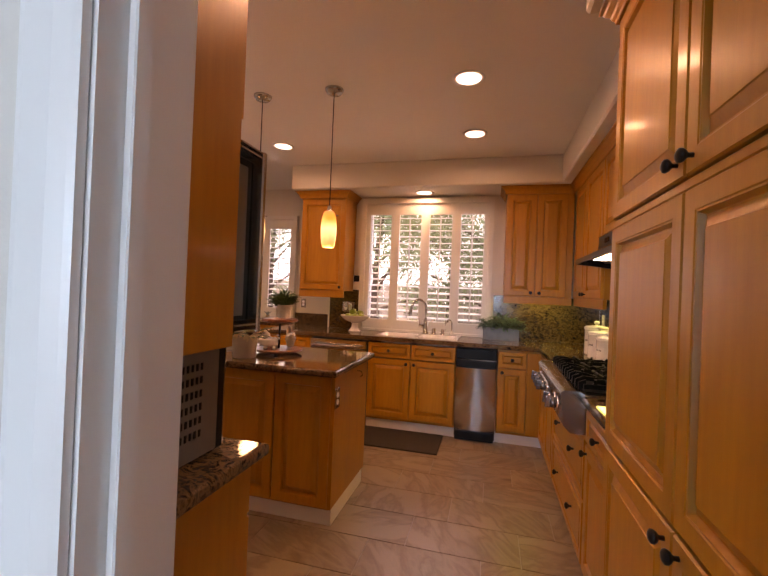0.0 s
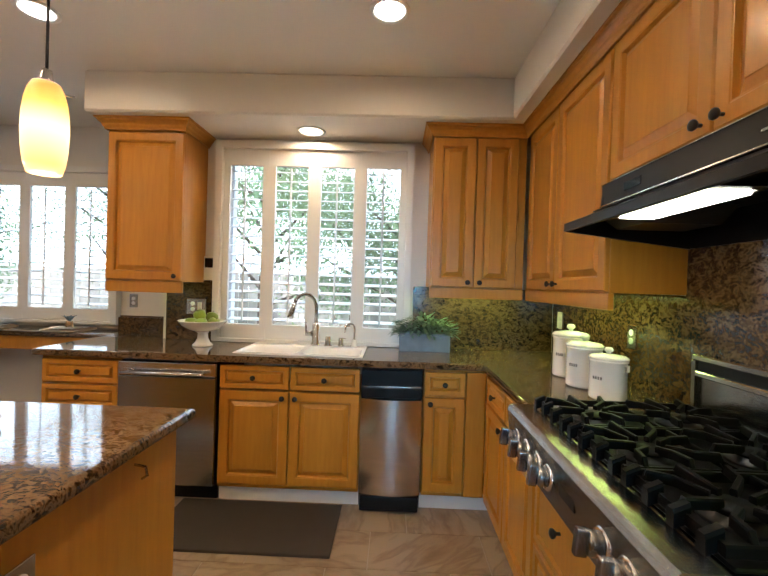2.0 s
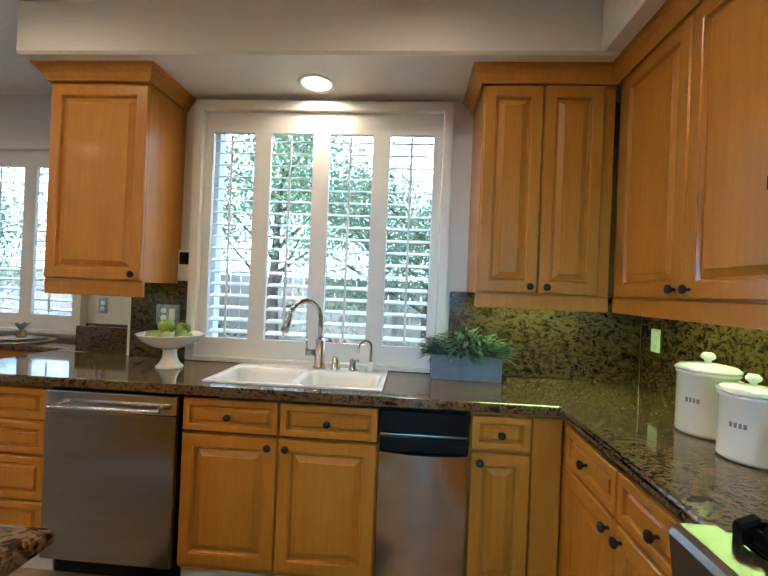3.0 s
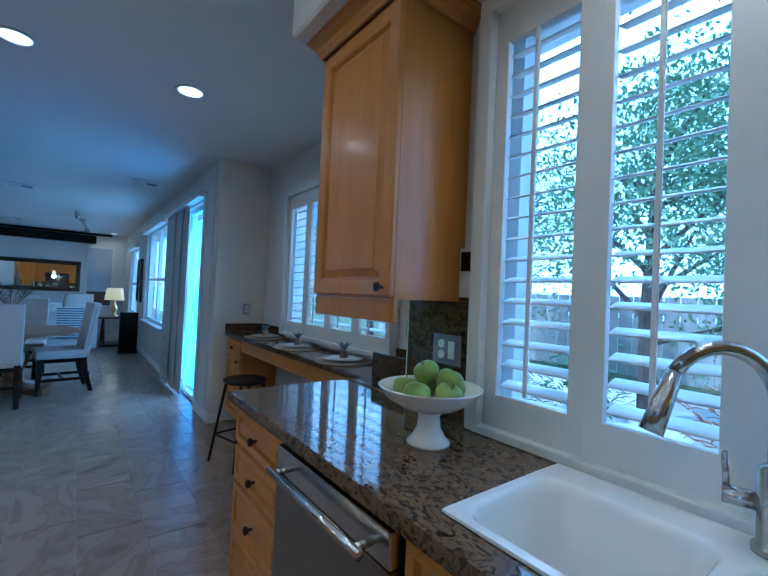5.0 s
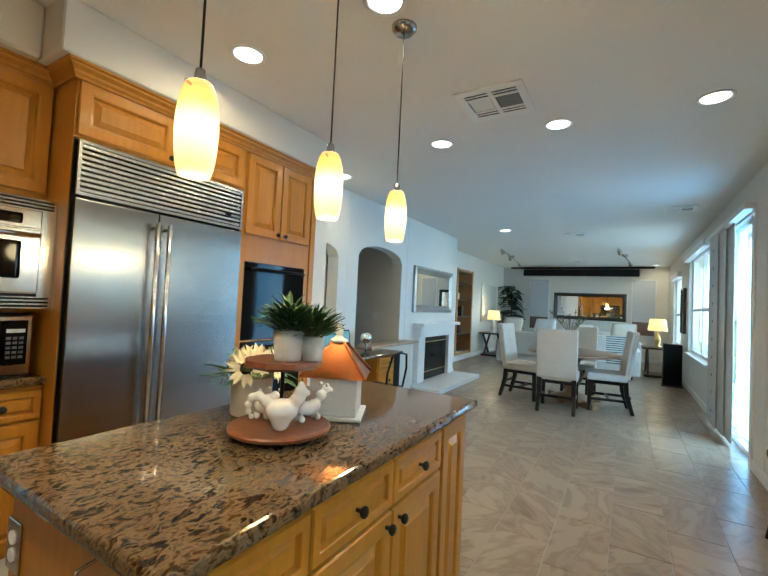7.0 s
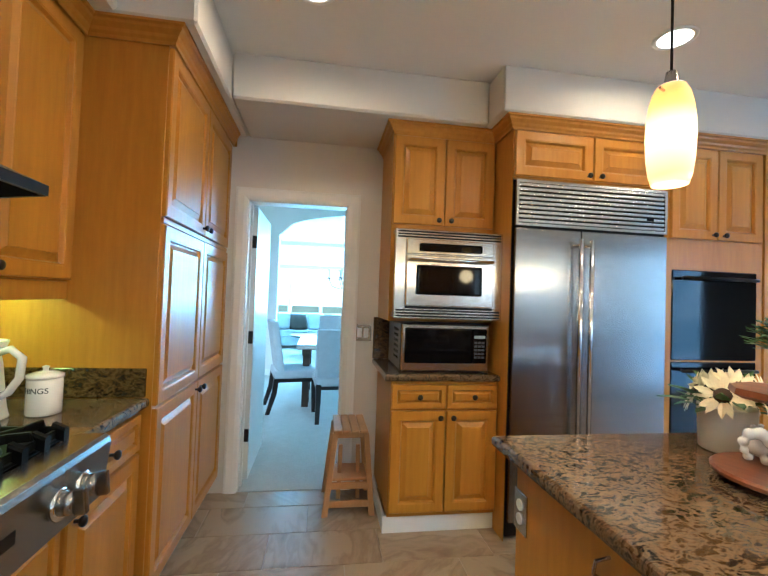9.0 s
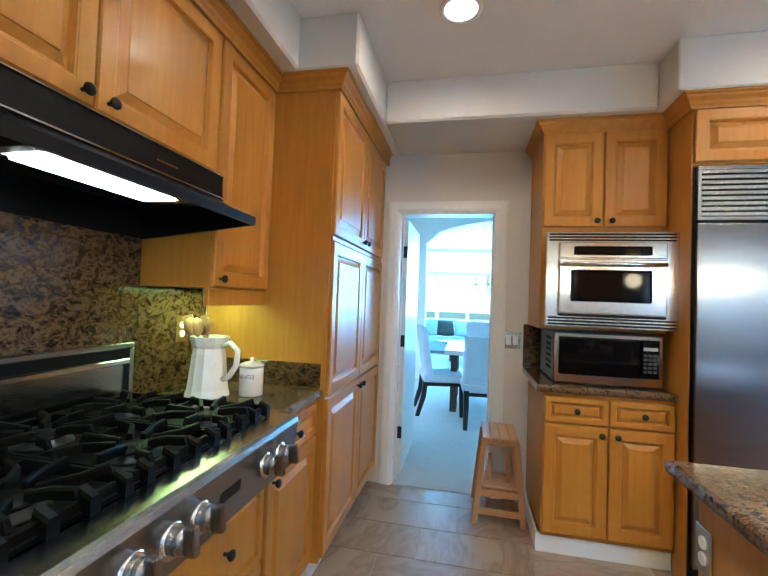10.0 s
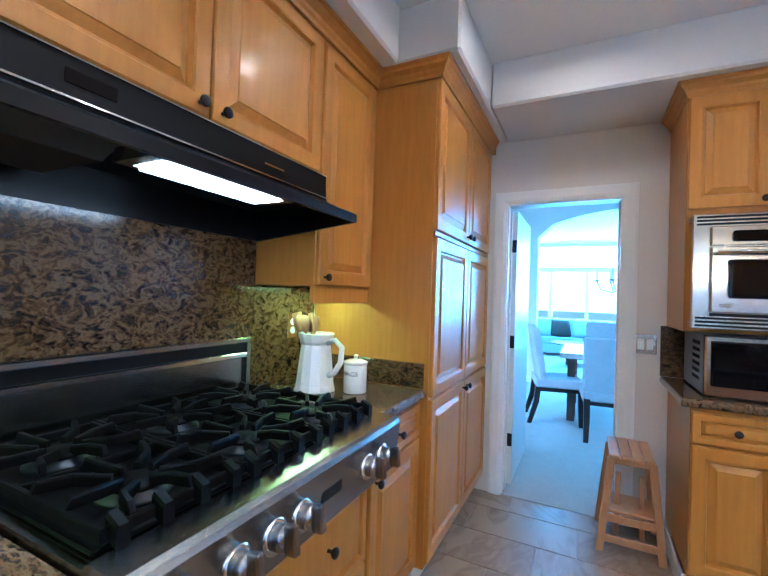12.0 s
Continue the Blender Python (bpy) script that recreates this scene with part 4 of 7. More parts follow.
part("lamp_frame", cells([0.27, 0.302, 0.698, 0.73], [0.03, 0.047, 0.148, 0.165], 1.612, 1.645, lambda i, j: not (i == 1 and j == 1)), STEEL, hd)
bm = box(0.02, 0.28, 0.10, 0.47, 1.608, 1.685)
for v in bm.verts:
    if v.co.z < 1.64:
        v.co.x += (0.05 if v.co.x < 0.2 else -0.03)
        v.co.y += (0.07 if v.co.y < 0.3 else -0.05)
part("blower_housing", bm, mat("satin_black_metal", (0.022, 0.022, 0.023), 0.35, spec=0.5), hd, "black tapered blower housing")

# refrigerator
fr = thing("refrigerator", pose(-1.30, 1.155, 0, 0, 0, 180), "built-in stainless steel side-by-side refrigerator with top grille", "refrigerator")
part("body", box(0.0, 0.99, 0.0, 0.66, 0.02, 2.06), BLACK, fr)
part("door", box(0.008, 0.412, -0.035, -0.002, 0.11, 1.775, 0.006, None, 2), STEEL, fr)
part("door", box(0.418, 0.982, -0.035, -0.002, 0.11, 1.775, 0.006, None, 2), STEEL, fr)
for x in (0.385, 0.452):
    bar_handle(fr, (x, -0.034, 0.55), (x, -0.034, 1.72), 0.013, (0, -0.05, 0))
gr = part("grille", cells([0.008, 0.024, 0.966, 0.982], [0, 0.016, 0.249, 0.265], 0, 0.03, lambda i, j: not (i == 1 and j == 1), 0.002), OVSTEEL, fr, at=pose(0, -0.005, 1.79, 90))
for i in range(9):
    z = 0.02 + i * 0.0262
    part("slat", box(0.024, 0.966, z, z + 0.019, 0.006, 0.026, 0.003), OVSTEEL, gr)
part("badge", box(0.85, 0.89, -0.037, -0.034, 1.865, 1.88, 0.001), BLACK, fr)
part("toe_grille", box(0.01, 0.98, 0.03, 0.04, 0.02, 0.10), BLACK, fr)

# black double oven
bo = thing("double_oven", pose(-2.335, 1.14, 0, 0, 0, 180), "black glass built-in double oven with towel-bar handles", "oven")
part("body", box(0.0, 0.63, 0.0, 0.05, 0.47, 1.745, 0.003), BLACK, bo)
part("control_panel", box(0.01, 0.62, -0.018, 0.0, 1.60, 1.735, 0.004), DGLASS, bo)
for z0, z1 in ((1.03, 1.585), (0.49, 1.02)):
    d = part("door", box(0.01, 0.62, -0.026, 0.0, z0, z1, 0.006), DGLASS, bo)
    bar_handle(d, (0.05, -0.026, z1 - 0.05), (0.58, -0.026, z1 - 0.05), 0.011, (0, -0.04, 0), BLACK)

# built-in steel oven over the microwave
ov = thing("oven", pose(-0.634, 1.048, 0.008, 0, 0, 180), "built-in stainless steel oven with black window and vented trim", "oven")
part("trim_frame", box(0.0, 0.655, -0.02, 0.0, 1.225, 1.745, 0.004), OVSTEEL, ov)
part("housing", box(0.035, 0.62, 0.001, 0.117, 1.26, 1.715, 0.003), BLACK, ov, "black oven housing")
part("side_rail", box(0.028, 0.034, 0.03, 0.075, 1.275, 1.69, 0.002), mat("galvanised_rail", (0.20, 0.21, 0.21), 0.4, 0.8), ov)
for z in (1.236, 1.252, 1.725, 1.739):
    part("vent_blade", box(0.004, 0.651, 0.001, 0.10, z - 0.0025, z + 0.0025), NICKEL, ov)
for z in (1.240, 1.257, 1.274, 1.698, 1.714, 1.730):
    part("vent_slot", box(0.015, 0.64, -0.0215, -0.018, z - 0.0045, z + 0.0045), BLACK, ov)
part("control_panel", box(0.065, 0.59, -0.038, -0.02, 1.60, 1.685, 0.004), OVSTEEL, ov)
part("display", box(0.14, 0.515, -0.041, -0.037, 1.615, 1.662, 0.012, None, 3), DGLASS, ov)
d = part("door", box(0.065, 0.59, -0.042, -0.02, 1.30, 1.594, 0.005), OVSTEEL, ov)
part("window", box(0.125, 0.515, -0.046, -0.04, 1.365, 1.535, 0.015, None, 3), DGLASS, d)
part("badge", box(0.095, 0.14, -0.0455, -0.0415, 1.325, 1.34, 0.003), CHROME, d)
bar_handle(d, (0.08, -0.042, 1.565), (0.575, -0.042, 1.565), 0.010, (0, -0.035, 0))
part("bottom_strip", box(0.065, 0.59, -0.03, -0.02, 1.284, 1.298), BLACK, ov)
mw = thing("microwave", pose(-0.70, 0.985, 0.916, 0, 0, 180), "stainless steel countertop microwave with black glass door", "microwave")
part("body", box(0.0, 0.545, 0.004, 0.42, 0.006, 0.285, 0.004), mat("grey_painted_metal", (0.16, 0.155, 0.15), 0.4), mw)
d = part("door", box(0.0, 0.545, -0.026, 0.002, 0.006, 0.285, 0.006), OVSTEEL, mw)
part("window", box(0.022, 0.435, -0.029, -0.024, 0.055, 0.262, 0.01, None, 2), DGLASS, d)
part("keypad", box(0.437, 0.525, -0.0292, -0.024, 0.055, 0.262, 0.004), DGLASS, d)
part("display", box(0.447, 0.515, -0.0305, -0.0285, 0.205, 0.222), mat("lcd", (0.5, 0.55, 0.55), 0.3), d)
for i in range(5):
    for j in range(3):
        part("key", box(0.448 + j * 0.023, 0.465 + j * 0.023, -0.0303, -0.0285, 0.085 + i * 0.022, 0.098 + i * 0.022), mat("key_grey", (0.06, 0.06, 0.065), 0.4) if i + j == 0 else bpy.data.materials["key_grey"], d)
for i in range(6):
    for k in range(9):
        part("vent_slot", box(-0.002, 0.001, 0.075 + k * 0.0165, 0.082 + k * 0.0165, 0.062 + i * 0.034, 0.080 + i * 0.034), BLACK, mw)
part("door_surround", box(-0.0012, 0.5462, -0.016, 0.012, 0.0048, 0.2862, 0.003), BLACK, mw, "black door surround")
for x, y in ((0.04, 0.05), (0.5, 0.05), (0.04, 0.38), (0.5, 0.38)):
    part("foot", box(x - 0.01, x + 0.01, y - 0.01, y + 0.01, -0.001, 0.007), BLACK, mw)

# sink and taps
sk = thing("sink", pose(0, 0, 0), "white double-bowl drop-in kitchen sink", "sink")
xs, ys = [SK[0] - 0.008, SK[0] + 0.012, -0.70, -0.675, SK[1] - 0.012, SK[1] + 0.008], [SK[2] - 0.008, SK[2] + 0.012, SK[3] - 0.085, SK[3] + 0.008]
part("rim", cells(xs, ys, 0.9155, 0.922, lambda i, j: not (j == 1 and i in (1, 3)), 0.003), SINKM, sk)


def round_rect(bm, x0, x1, y0, y1, r, z, n=6):
    ring = []
    for cx, cy, a0 in ((x1 - r, y1 - r, 0), (x0 + r, y1 - r, 90), (x0 + r, y0 + r, 180), (x1 - r, y0 + r, 270)):
        ring += [bm.verts.new((cx + r * math.cos(radians(a0 + 90 * k / n)), cy + r * math.sin(radians(a0 + 90 * k / n)), z)) for k in range(n + 1)]
    return ring


for x0, x1, dz in ((xs[1], xs[2], 0.20), (xs[3], xs[4], 0.18)):
    bm = bmesh.new()
    rings = [round_rect(bm, x0 - o, x1 + o, ys[1] - o, ys[2] + o, r, 0.9225 - d) for o, r, d in ((0.005, 0.004, 0.0006), (-0.001, 0.055, 0.0), (-0.006, 0.056, 0.003), (-0.011, 0.057, 0.011), (-0.015, 0.058, 0.03), (-0.030, 0.06, dz * 0.72), (-0.038, 0.065, dz * 0.88), (-0.055, 0.07, dz * 0.97), (-0.085, 0.06, dz))]
    for a, b in zip(rings, rings[1:]):
        for k in range(len(a)):
            bm.faces.new((a[k], a[(k + 1) % len(a)], b[(k + 1) % len(a)], b[k]))
    bm.faces.new(rings[-1])
    bl = part("bowl", bm, SINKM, sk, smooth=True)
    part("drain", lathe([(0.045, 0.003), (0.038, 0.004), (0.03, 0.001), (0.001, 0.001)], 20, None, (x0 + x1) / 2, (ys[1] + ys[2]) / 2 + 0.05, 0.923 - dz), CHROME, bl, smooth=True)
wr = thing("sink_rack", pose(-0.93, 4.10, 0.722), "white wire rack in the sink bowl", "rack")
for i in range(7):
    part("wire", tube([(-0.10 + i * 0.03, -0.12, 0.02), (-0.10 + i * 0.03, 0.12, 0.02)], 0.003, 6), TRIM, wr)
part("wire", tube([(-0.11, -0.12, 0.015), (0.09, -0.12, 0.015), (0.09, 0.12, 0.015), (-0.11, 0.12, 0.015), (-0.11, -0.12, 0.015)], 0.0035, 6), TRIM, wr)
fc = thing("faucet", pose(-0.652, 4.345, 0.922), "brushed nickel gooseneck kitchen faucet with side lever", "faucet")
arc = [(0, 0, 0.10), (0, 0, 0.265)] + [(-0.026 + 0.026 * math.cos(a) - 0.042 * (1 - math.cos(a)), -0.08 * (1 - math.cos(a)) * 0.75, 0.265 + 0.10 * math.sin(a)) for a in [math.pi * i / 12 for i in range(1, 11)]]
last = Vector(arc[-1])
part("base", lathe([(0.034, 0), (0.034, 0.012), (0.027, 0.018), (0.027, 0.15), (0.016, 0.16), (0.001, 0.161)], 24), NICKEL, fc, smooth=True)
part("spout", tube(arc, 0.0135, 14), NICKEL, fc, smooth=True)
part("spray_head", tube([last, last + Vector((-0.016, -0.02, -0.07)), last + Vector((-0.026, -0.033, -0.115))], 0.018, 14, None, [0.0145, 0.019, 0.021]), NICKEL, fc, smooth=True)
part("lever", tube([(-0.02, 0, 0.085), (-0.075, -0.012, 0.085)], 0.017, 12), NICKEL, fc, smooth=True)
part("lever_handle", tube([(-0.068, -0.01, 0.09), (-0.072, -0.012, 0.165)], 0.006, 10), NICKEL, fc, smooth=True)
for nm, x, y, h, r, lab in (("soap_dispenser", -0.562, 4.345, 0.062, 0.022, "short brushed nickel air gap cap on the sink"), ("soap_dispenser", -0.470, 4.345, 0.055, 0.018, "small brushed nickel soap pump on the sink")):
    t = thing(nm, pose(x, y, 0.922), lab, "dispenser")
    part("body", lathe([(r + 0.006, 0), (r + 0.006, 0.006), (r, 0.009), (r * 0.9, h), (r * 0.8, h + 0.004), (0.001, h + 0.005)], 18), NICKEL, t, smooth=True)
    if r < 0.02:
        part("nozzle", tube([(0, 0, h), (0.035, -0.035, h + 0.004)], 0.005, 8), NICKEL, t, smooth=True)
ft = thing("water_tap", pose(-0.375, 4.345, 0.922), "small gooseneck filtered water tap on a white base", "tap")
part("base", lathe([(0.024, 0), (0.02, 0.02), (0.016, 0.05), (0.001, 0.051)], 18), CERAM, ft, smooth=True)
part("spout", tube([(0, 0, 0.04), (0, 0, 0.13)] + [(-0.03 + 0.03 * math.cos(a), -0.03 * (1 - math.cos(a)), 0.13 + 0.035 * math.sin(a)) for a in [math.pi * i / 8 for i in range(1, 9)]] + [(-0.06, -0.06, 0.105)], 0.007, 10), NICKEL, ft, smooth=True)

# ---- doorway ----
CAS = [(0.0, 0.0), (0.062, 0.0), (0.062, 0.010), (0.05, 0.016), (0.02, 0.018), (0.006, 0.013), (0.0, 0.010)]


def casing(name, axis_y, side, x0, x1, zt, label, wide=1.0):
    """Door trim on the wall face y = axis_y, proud to the side given by +1 or -1."""
    bm = bmesh.new()
    rings = []
    for px, pz, dx, dz in ((x0, 0, -1, 0), (x0, zt, -1, 1), (x1, zt, 1, 1), (x1, 0, 1, 0)):
        rings.append([bm.verts.new((px + dx * o * wide, axis_y + side * p, pz + dz * o * wide)) for o, p in CAS])
    for a, b in zip(rings, rings[1:]):
        for k in range(len(CAS)):
            bm.faces.new((a[k], a[(k + 1) % len(CAS)], b[(k + 1) % len(CAS)], b[k]))
    bm.faces.new(rings[0])
    bm.faces.new(rings[-1][::-1])
    return solo(name, bm, TRIM, label, "door trim", kind="structure")


casing("trim", SY + 0.001, 1, DOOR[0] + 0.012, DOOR[1] - 0.012, DOOR[3] - 0.012, "white painted door casing", 1.37)
casing("trim", SY - 0.136, -1, DOOR[0] + 0.012, DOOR[1] - 0.012, DOOR[3] - 0.012, "white painted door casing", 1.35)
jb = thing("door_1", pose(0, 0, 0), "white painted door frame with dark hinges, door folded back", "door", kind="structure")
part("jamb", box(DOOR[0], DOOR[0] + 0.018, SY - 0.134, SY - 0.001, 0.005, DOOR[3] - 0.018), TRIM, jb)
part("jamb", box(DOOR[1] - 0.018, DOOR[1], SY - 0.134, SY - 0.001, 0.005, DOOR[3] - 0.018), TRIM, jb)
part("head_jamb", box(DOOR[0], DOOR[1], SY - 0.134, SY - 0.001, DOOR[3] - 0.0175, DOOR[3]), TRIM, jb)
for x in (DOOR[0] + 0.0182, DOOR[1] - 0.0302):
    part("door_stop", box(x, x + 0.012, SY - 0.10, SY - 0.075, 0.005, DOOR[3] - 0.019, 0.002), TRIM, jb)
for z in (0.33, 1.03, 1.72):
    part("hinge", box(DOOR[1] - 0.053, DOOR[1] - 0.020, SY - 0.1595, SY - 0.150, z - 0.045, z + 0.045, 0.002), BRONZE, jb, "dark bronze hinge")
part("leaf", box(DOOR[1] - 0.055, DOOR[1] - 0.017, SY - 0.87, SY - 0.16, 0.015, 1.975, 0.003), TRIM, jb, "white painted door leaf standing open")
switch(pose(-0.525, SY + 0.001, 1.095, 0, 0, 180), 2, "white rocker switches in a steel plate", NICKEL)
switch(pose(-0.60, SY - 0.1365, 1.19, 0, 0, 0), 2)

# ---- things in the kitchen ----
GREEN = mat("herb_leaf", (0.045, 0.10, 0.022), 0.55, col2=(0.09, 0.17, 0.045), scale=18)
GREENL = mat("fern_leaf", (0.022, 0.065, 0.010), 0.45, col2=(0.055, 0.13, 0.022), scale=18)
GREENG = mat("grey_green_leaf", (0.10, 0.16, 0.09), 0.6, col2=(0.17, 0.24, 0.14), scale=18)
APPLE = mat("green_apple", (0.20, 0.28, 0.025), 0.28, col2=(0.31, 0.37, 0.06), scale=10)
STEMM = mat("brown_stem", (0.10, 0.06, 0.03), 0.7)
ACACIA = mat("acacia_wood", (0.115, 0.034, 0.013), 0.35, col2=(0.23, 0.080, 0.030), scale=9, stretch=(6, 0.8, 2))
COPPER = mat("aged_copper", (0.62, 0.22, 0.075), 0.27, 1.0, col2=(0.50, 0.17, 0.06), scale=6, rvar=0.06)
WHITEP = mat("worn_white_paint", (0.70, 0.69, 0.65), 0.5, col2=(0.76, 0.75, 0.71), scale=9)
POTM = mat("whitewashed_pot", (0.50, 0.48, 0.45), 0.75, col2=(0.66, 0.64, 0.61), scale=26, bump=0.3, bscale=90)
GALV = mat("galvanised_metal", (0.15, 0.155, 0.16), 0.5, 0.5, col2=(0.22, 0.225, 0.23), scale=14)
MATM = mat("dark_brown_mat", (0.028, 0.021, 0.016), 0.7, col2=(0.036, 0.028, 0.022), scale=30, bump=0.3, bscale=260)
BAMBOO = mat("bamboo_wood", (0.42, 0.22, 0.085), 0.4, col2=(0.50, 0.28, 0.12), scale=12, stretch=(5, 5, 0.7))
UTENS = mat("utensil_wood", (0.33, 0.17, 0.075), 0.5, col2=(0.42, 0.23, 0.11), scale=12, stretch=(4, 4, 0.6))
PETAL = mat("cream_petal", (0.72, 0.63, 0.42), 0.7, col2=(0.78, 0.72, 0.56), scale=20)
SEED = mat("seed_head", (0.045, 0.022, 0.012), 0.9, bump=0.6, bscale=400)
JUTE = mat("woven_jute", (0.30, 0.22, 0.13), 0.9, col2=(0.38, 0.29, 0.18), scale=60, bump=0.5, bscale=200)
BLUEG = mat("blue_grey_cloth", (0.13, 0.19, 0.23), 0.85, col2=(0.19, 0.26, 0.30), scale=20)
LETTER = mat("grey_print", (0.22, 0.21, 0.20), 0.6)
INK = mat("black_print", (0.02, 0.02, 0.02), 0.6)


def leaf(bm, p, d, L, W, bend=0.3, up=Vector((0, 0, 1))):
    """A bent pointed leaf of four quads and tips from p along d."""
    d = d.normalized()
    s = d.cross(up)
    s = s.normalized() if s.length > 1e-3 else Vector((1, 0, 0))
    nrm = s.cross(d)
    rows = []
    for t, w in ((0, 0.12), (0.35, 0.9), (0.7, 0.75), (1.0, 0.02)):
        c = p + d * (L * t) - nrm * (bend * L * t * t)
        rows.append((bm.verts.new(c - s * (W * w / 2) + nrm * W * 0.1), bm.verts.new(c), bm.verts.new(c + s * (W * w / 2) + nrm * W * 0.1)))
    for a, b in zip(rows, rows[1:]):
        bm.faces.new((a[0], a[1], b[1], b[0]))
        bm.faces.new((a[1], a[2], b[2], b[1]))


def bush(n, rx, ry, h, L, W, rng, bend=0.35, low=-0.1):
    bm = bmesh.new()
    for _ in range(n):
        a, e = rng.uniform(0, 2 * math.pi), rng.uniform(0.05, 1.0)
        r = math.sqrt(rng.random())
        base_p = Vector((rx * r * math.cos(a), ry * r * math.sin(a), h * e * (1.05 - 0.45 * r)))
        d = Vector((math.cos(a) * (0.3 + r), math.sin(a) * (0.3 + r), rng.uniform(low, 1.1)))
        k = rng.uniform(0.65, 1.25)
        leaf(bm, base_p, d, L * k, W * k, rng.uniform(0, bend * 2))
    return bm


def jar(name, x, y, r, h, label, lettering=None, face=0.0, group="canisters"):
    t = thing(name, pose(x, y, 0.916, 0, 0, face), label, "canister", group)
    part("body", lathe([(r * 0.93, 0), (r, 0.006), (r, 0.012), (r * 0.985, 0.02), (r * 0.985, h * 0.72), (r * 1.03, h * 0.735), (r * 1.03, h * 0.755), (r * 0.97, h * 0.77), (0.001, h * 0.77)], 36), CERAM, t, smooth=True)
    part("lid", lathe([(r * 1.05, h * 0.772), (r * 1.06, h * 0.80), (r * 0.9, h * 0.84), (r * 0.3, h * 0.87), (0.001, h * 0.872)], 36), CERAM, t, smooth=True)
    part("lid_knob", lathe([(r * 0.12, h * 0.868), (r * 0.11, h * 0.90), (r * 0.24, h * 0.93), (r * 0.24, h * 0.965), (r * 0.15, h), (0.001, h)], 18), CERAM, t, smooth=True)
    part("handle", tube([(r * 1.0, 0, h * 0.70), (r * 1.15, 0.0, h * 0.69), (r * 1.15, 0, h * 0.60), (r * 0.98, 0, h * 0.585)], 0.006, 8), CERAM, t, smooth=True)
    for i in range(4):
        part("lettering", box(-0.020 + i * 0.011, -0.0135 + i * 0.011, -r * 0.99 - 0.0012, -r * 0.95, h * 0.40, h * 0.455), LETTER, t, "small grey lettering")
    return t


jar("canister", 0.85, 3.65, 0.088, 0.275, "tall white ceramic canister with lidded top", face=-60)
jar("canister", 0.82, 3.425, 0.080, 0.245, "middle white ceramic canister with lidded top", face=-60)
jar("canister", 0.82, 3.205, 0.074, 0.218, "short white ceramic canister with lidded top", face=-60)
tj = thing("storage_jar", pose(0.68, 1.83, 0.916, 0, 0, 170), "small white ceramic jar lettered THINGS", "jar")
part("body", lathe([(0.047, 0), (0.05, 0.004), (0.05, 0.115), (0.045, 0.12), (0.001, 0.12)], 32), CERAM, tj, smooth=True)
part("lid", lathe([(0.052, 0.121), (0.052, 0.132), (0.03, 0.14), (0.009, 0.142), (0.008, 0.15), (0.011, 0.158), (0.001, 0.162)], 28), CERAM, tj, smooth=True)


def text_mesh(body, size):
    c = bpy.data.curves.new("text", 'FONT')
    c.body, c.size, c.align_x, c.extrude = body, size, 'CENTER', 0.0006
    o = new("text", c)
    bpy.context.view_layer.update()
    me = bpy.data.meshes.new_from_object(o.evaluated_get(bpy.context.evaluated_depsgraph_get()))
    bpy.data.objects.remove(o)
    bpy.data.curves.remove(c)
    return me


me = text_mesh("THINGS", 0.026)
for v in me.vertices:
    a = v.co.x / 0.0505
    r = 0.0505 + v.co.z
    v.co = (r * math.sin(a), -r * math.cos(a), v.co.y + 0.075)
me.materials.append(INK)
lt = new("lettering", me)
lt.parent = tj
lt["label"] = "thin dark lettering THINGS"
pt = thing("pitcher", pose(0.84, 1.90, 0.916, 0, 0, 80) @ Matrix.Diagonal((1.12, 1.12, 1.05, 1)), "white ceramic pitcher holding wooden kitchen utensils", "pitcher")
part("body", lathe([(0.078, 0), (0.08, 0.006), (0.074, 0.03), (0.060, 0.17), (0.056, 0.19), (0.062, 0.20), (0.072, 0.235), (0.068, 0.236), (0.052, 0.195), (0.055, 0.04), (0.001, 0.03)], 12), CERAM, pt, "faceted white body")
bm = bmesh.new()
vs = [bm.verts.new(p) for p in ((-0.03, -0.058, 0.225), (0.03, -0.058, 0.225), (0, -0.10, 0.243), (-0.02, -0.05, 0.19), (0.02, -0.05, 0.19))]
for q in ((0, 2, 3), (2, 1, 4), (2, 4, 3), (0, 1, 2)):
    bm.faces.new([vs[i] for i in q])
part("spout", bm, CERAM, pt)
part("handle", tube([(0, 0.06, 0.20), (0, 0.10, 0.215), (0, 0.135, 0.19), (0, 0.13, 0.13), (0, 0.10, 0.085), (0, 0.07, 0.07)], 0.011, 10), CERAM, pt, smooth=True)
rng = random.Random(5)
for i in range(6):
    a = i * 1.05
    u = thing("wooden_spoon", pose(0.86 + 0.02 * math.cos(a), 1.90 + 0.02 * math.sin(a), 0.955, 14 * math.sin(a), 14 * math.cos(a), i * 50), "wooden kitchen spoon standing in the pitcher", "utensil", "utensils in the pitcher")
    part("stick", tube([(0, 0, 0), (0, 0, 0.22)], 0.0055, 8), UTENS, u)
    if i % 3 == 0:
        part("bowl", box(-0.025, 0.025, -0.004, 0.004, 0.215, 0.30, 0.0035, None, 2), UTENS, u, "flat wooden blade")
    else:
        part("bowl", lathe([(0.004, 0.21), (0.02, 0.225), (0.027, 0.25), (0.022, 0.28), (0.001, 0.292)], 12), UTENS, u, smooth=True)
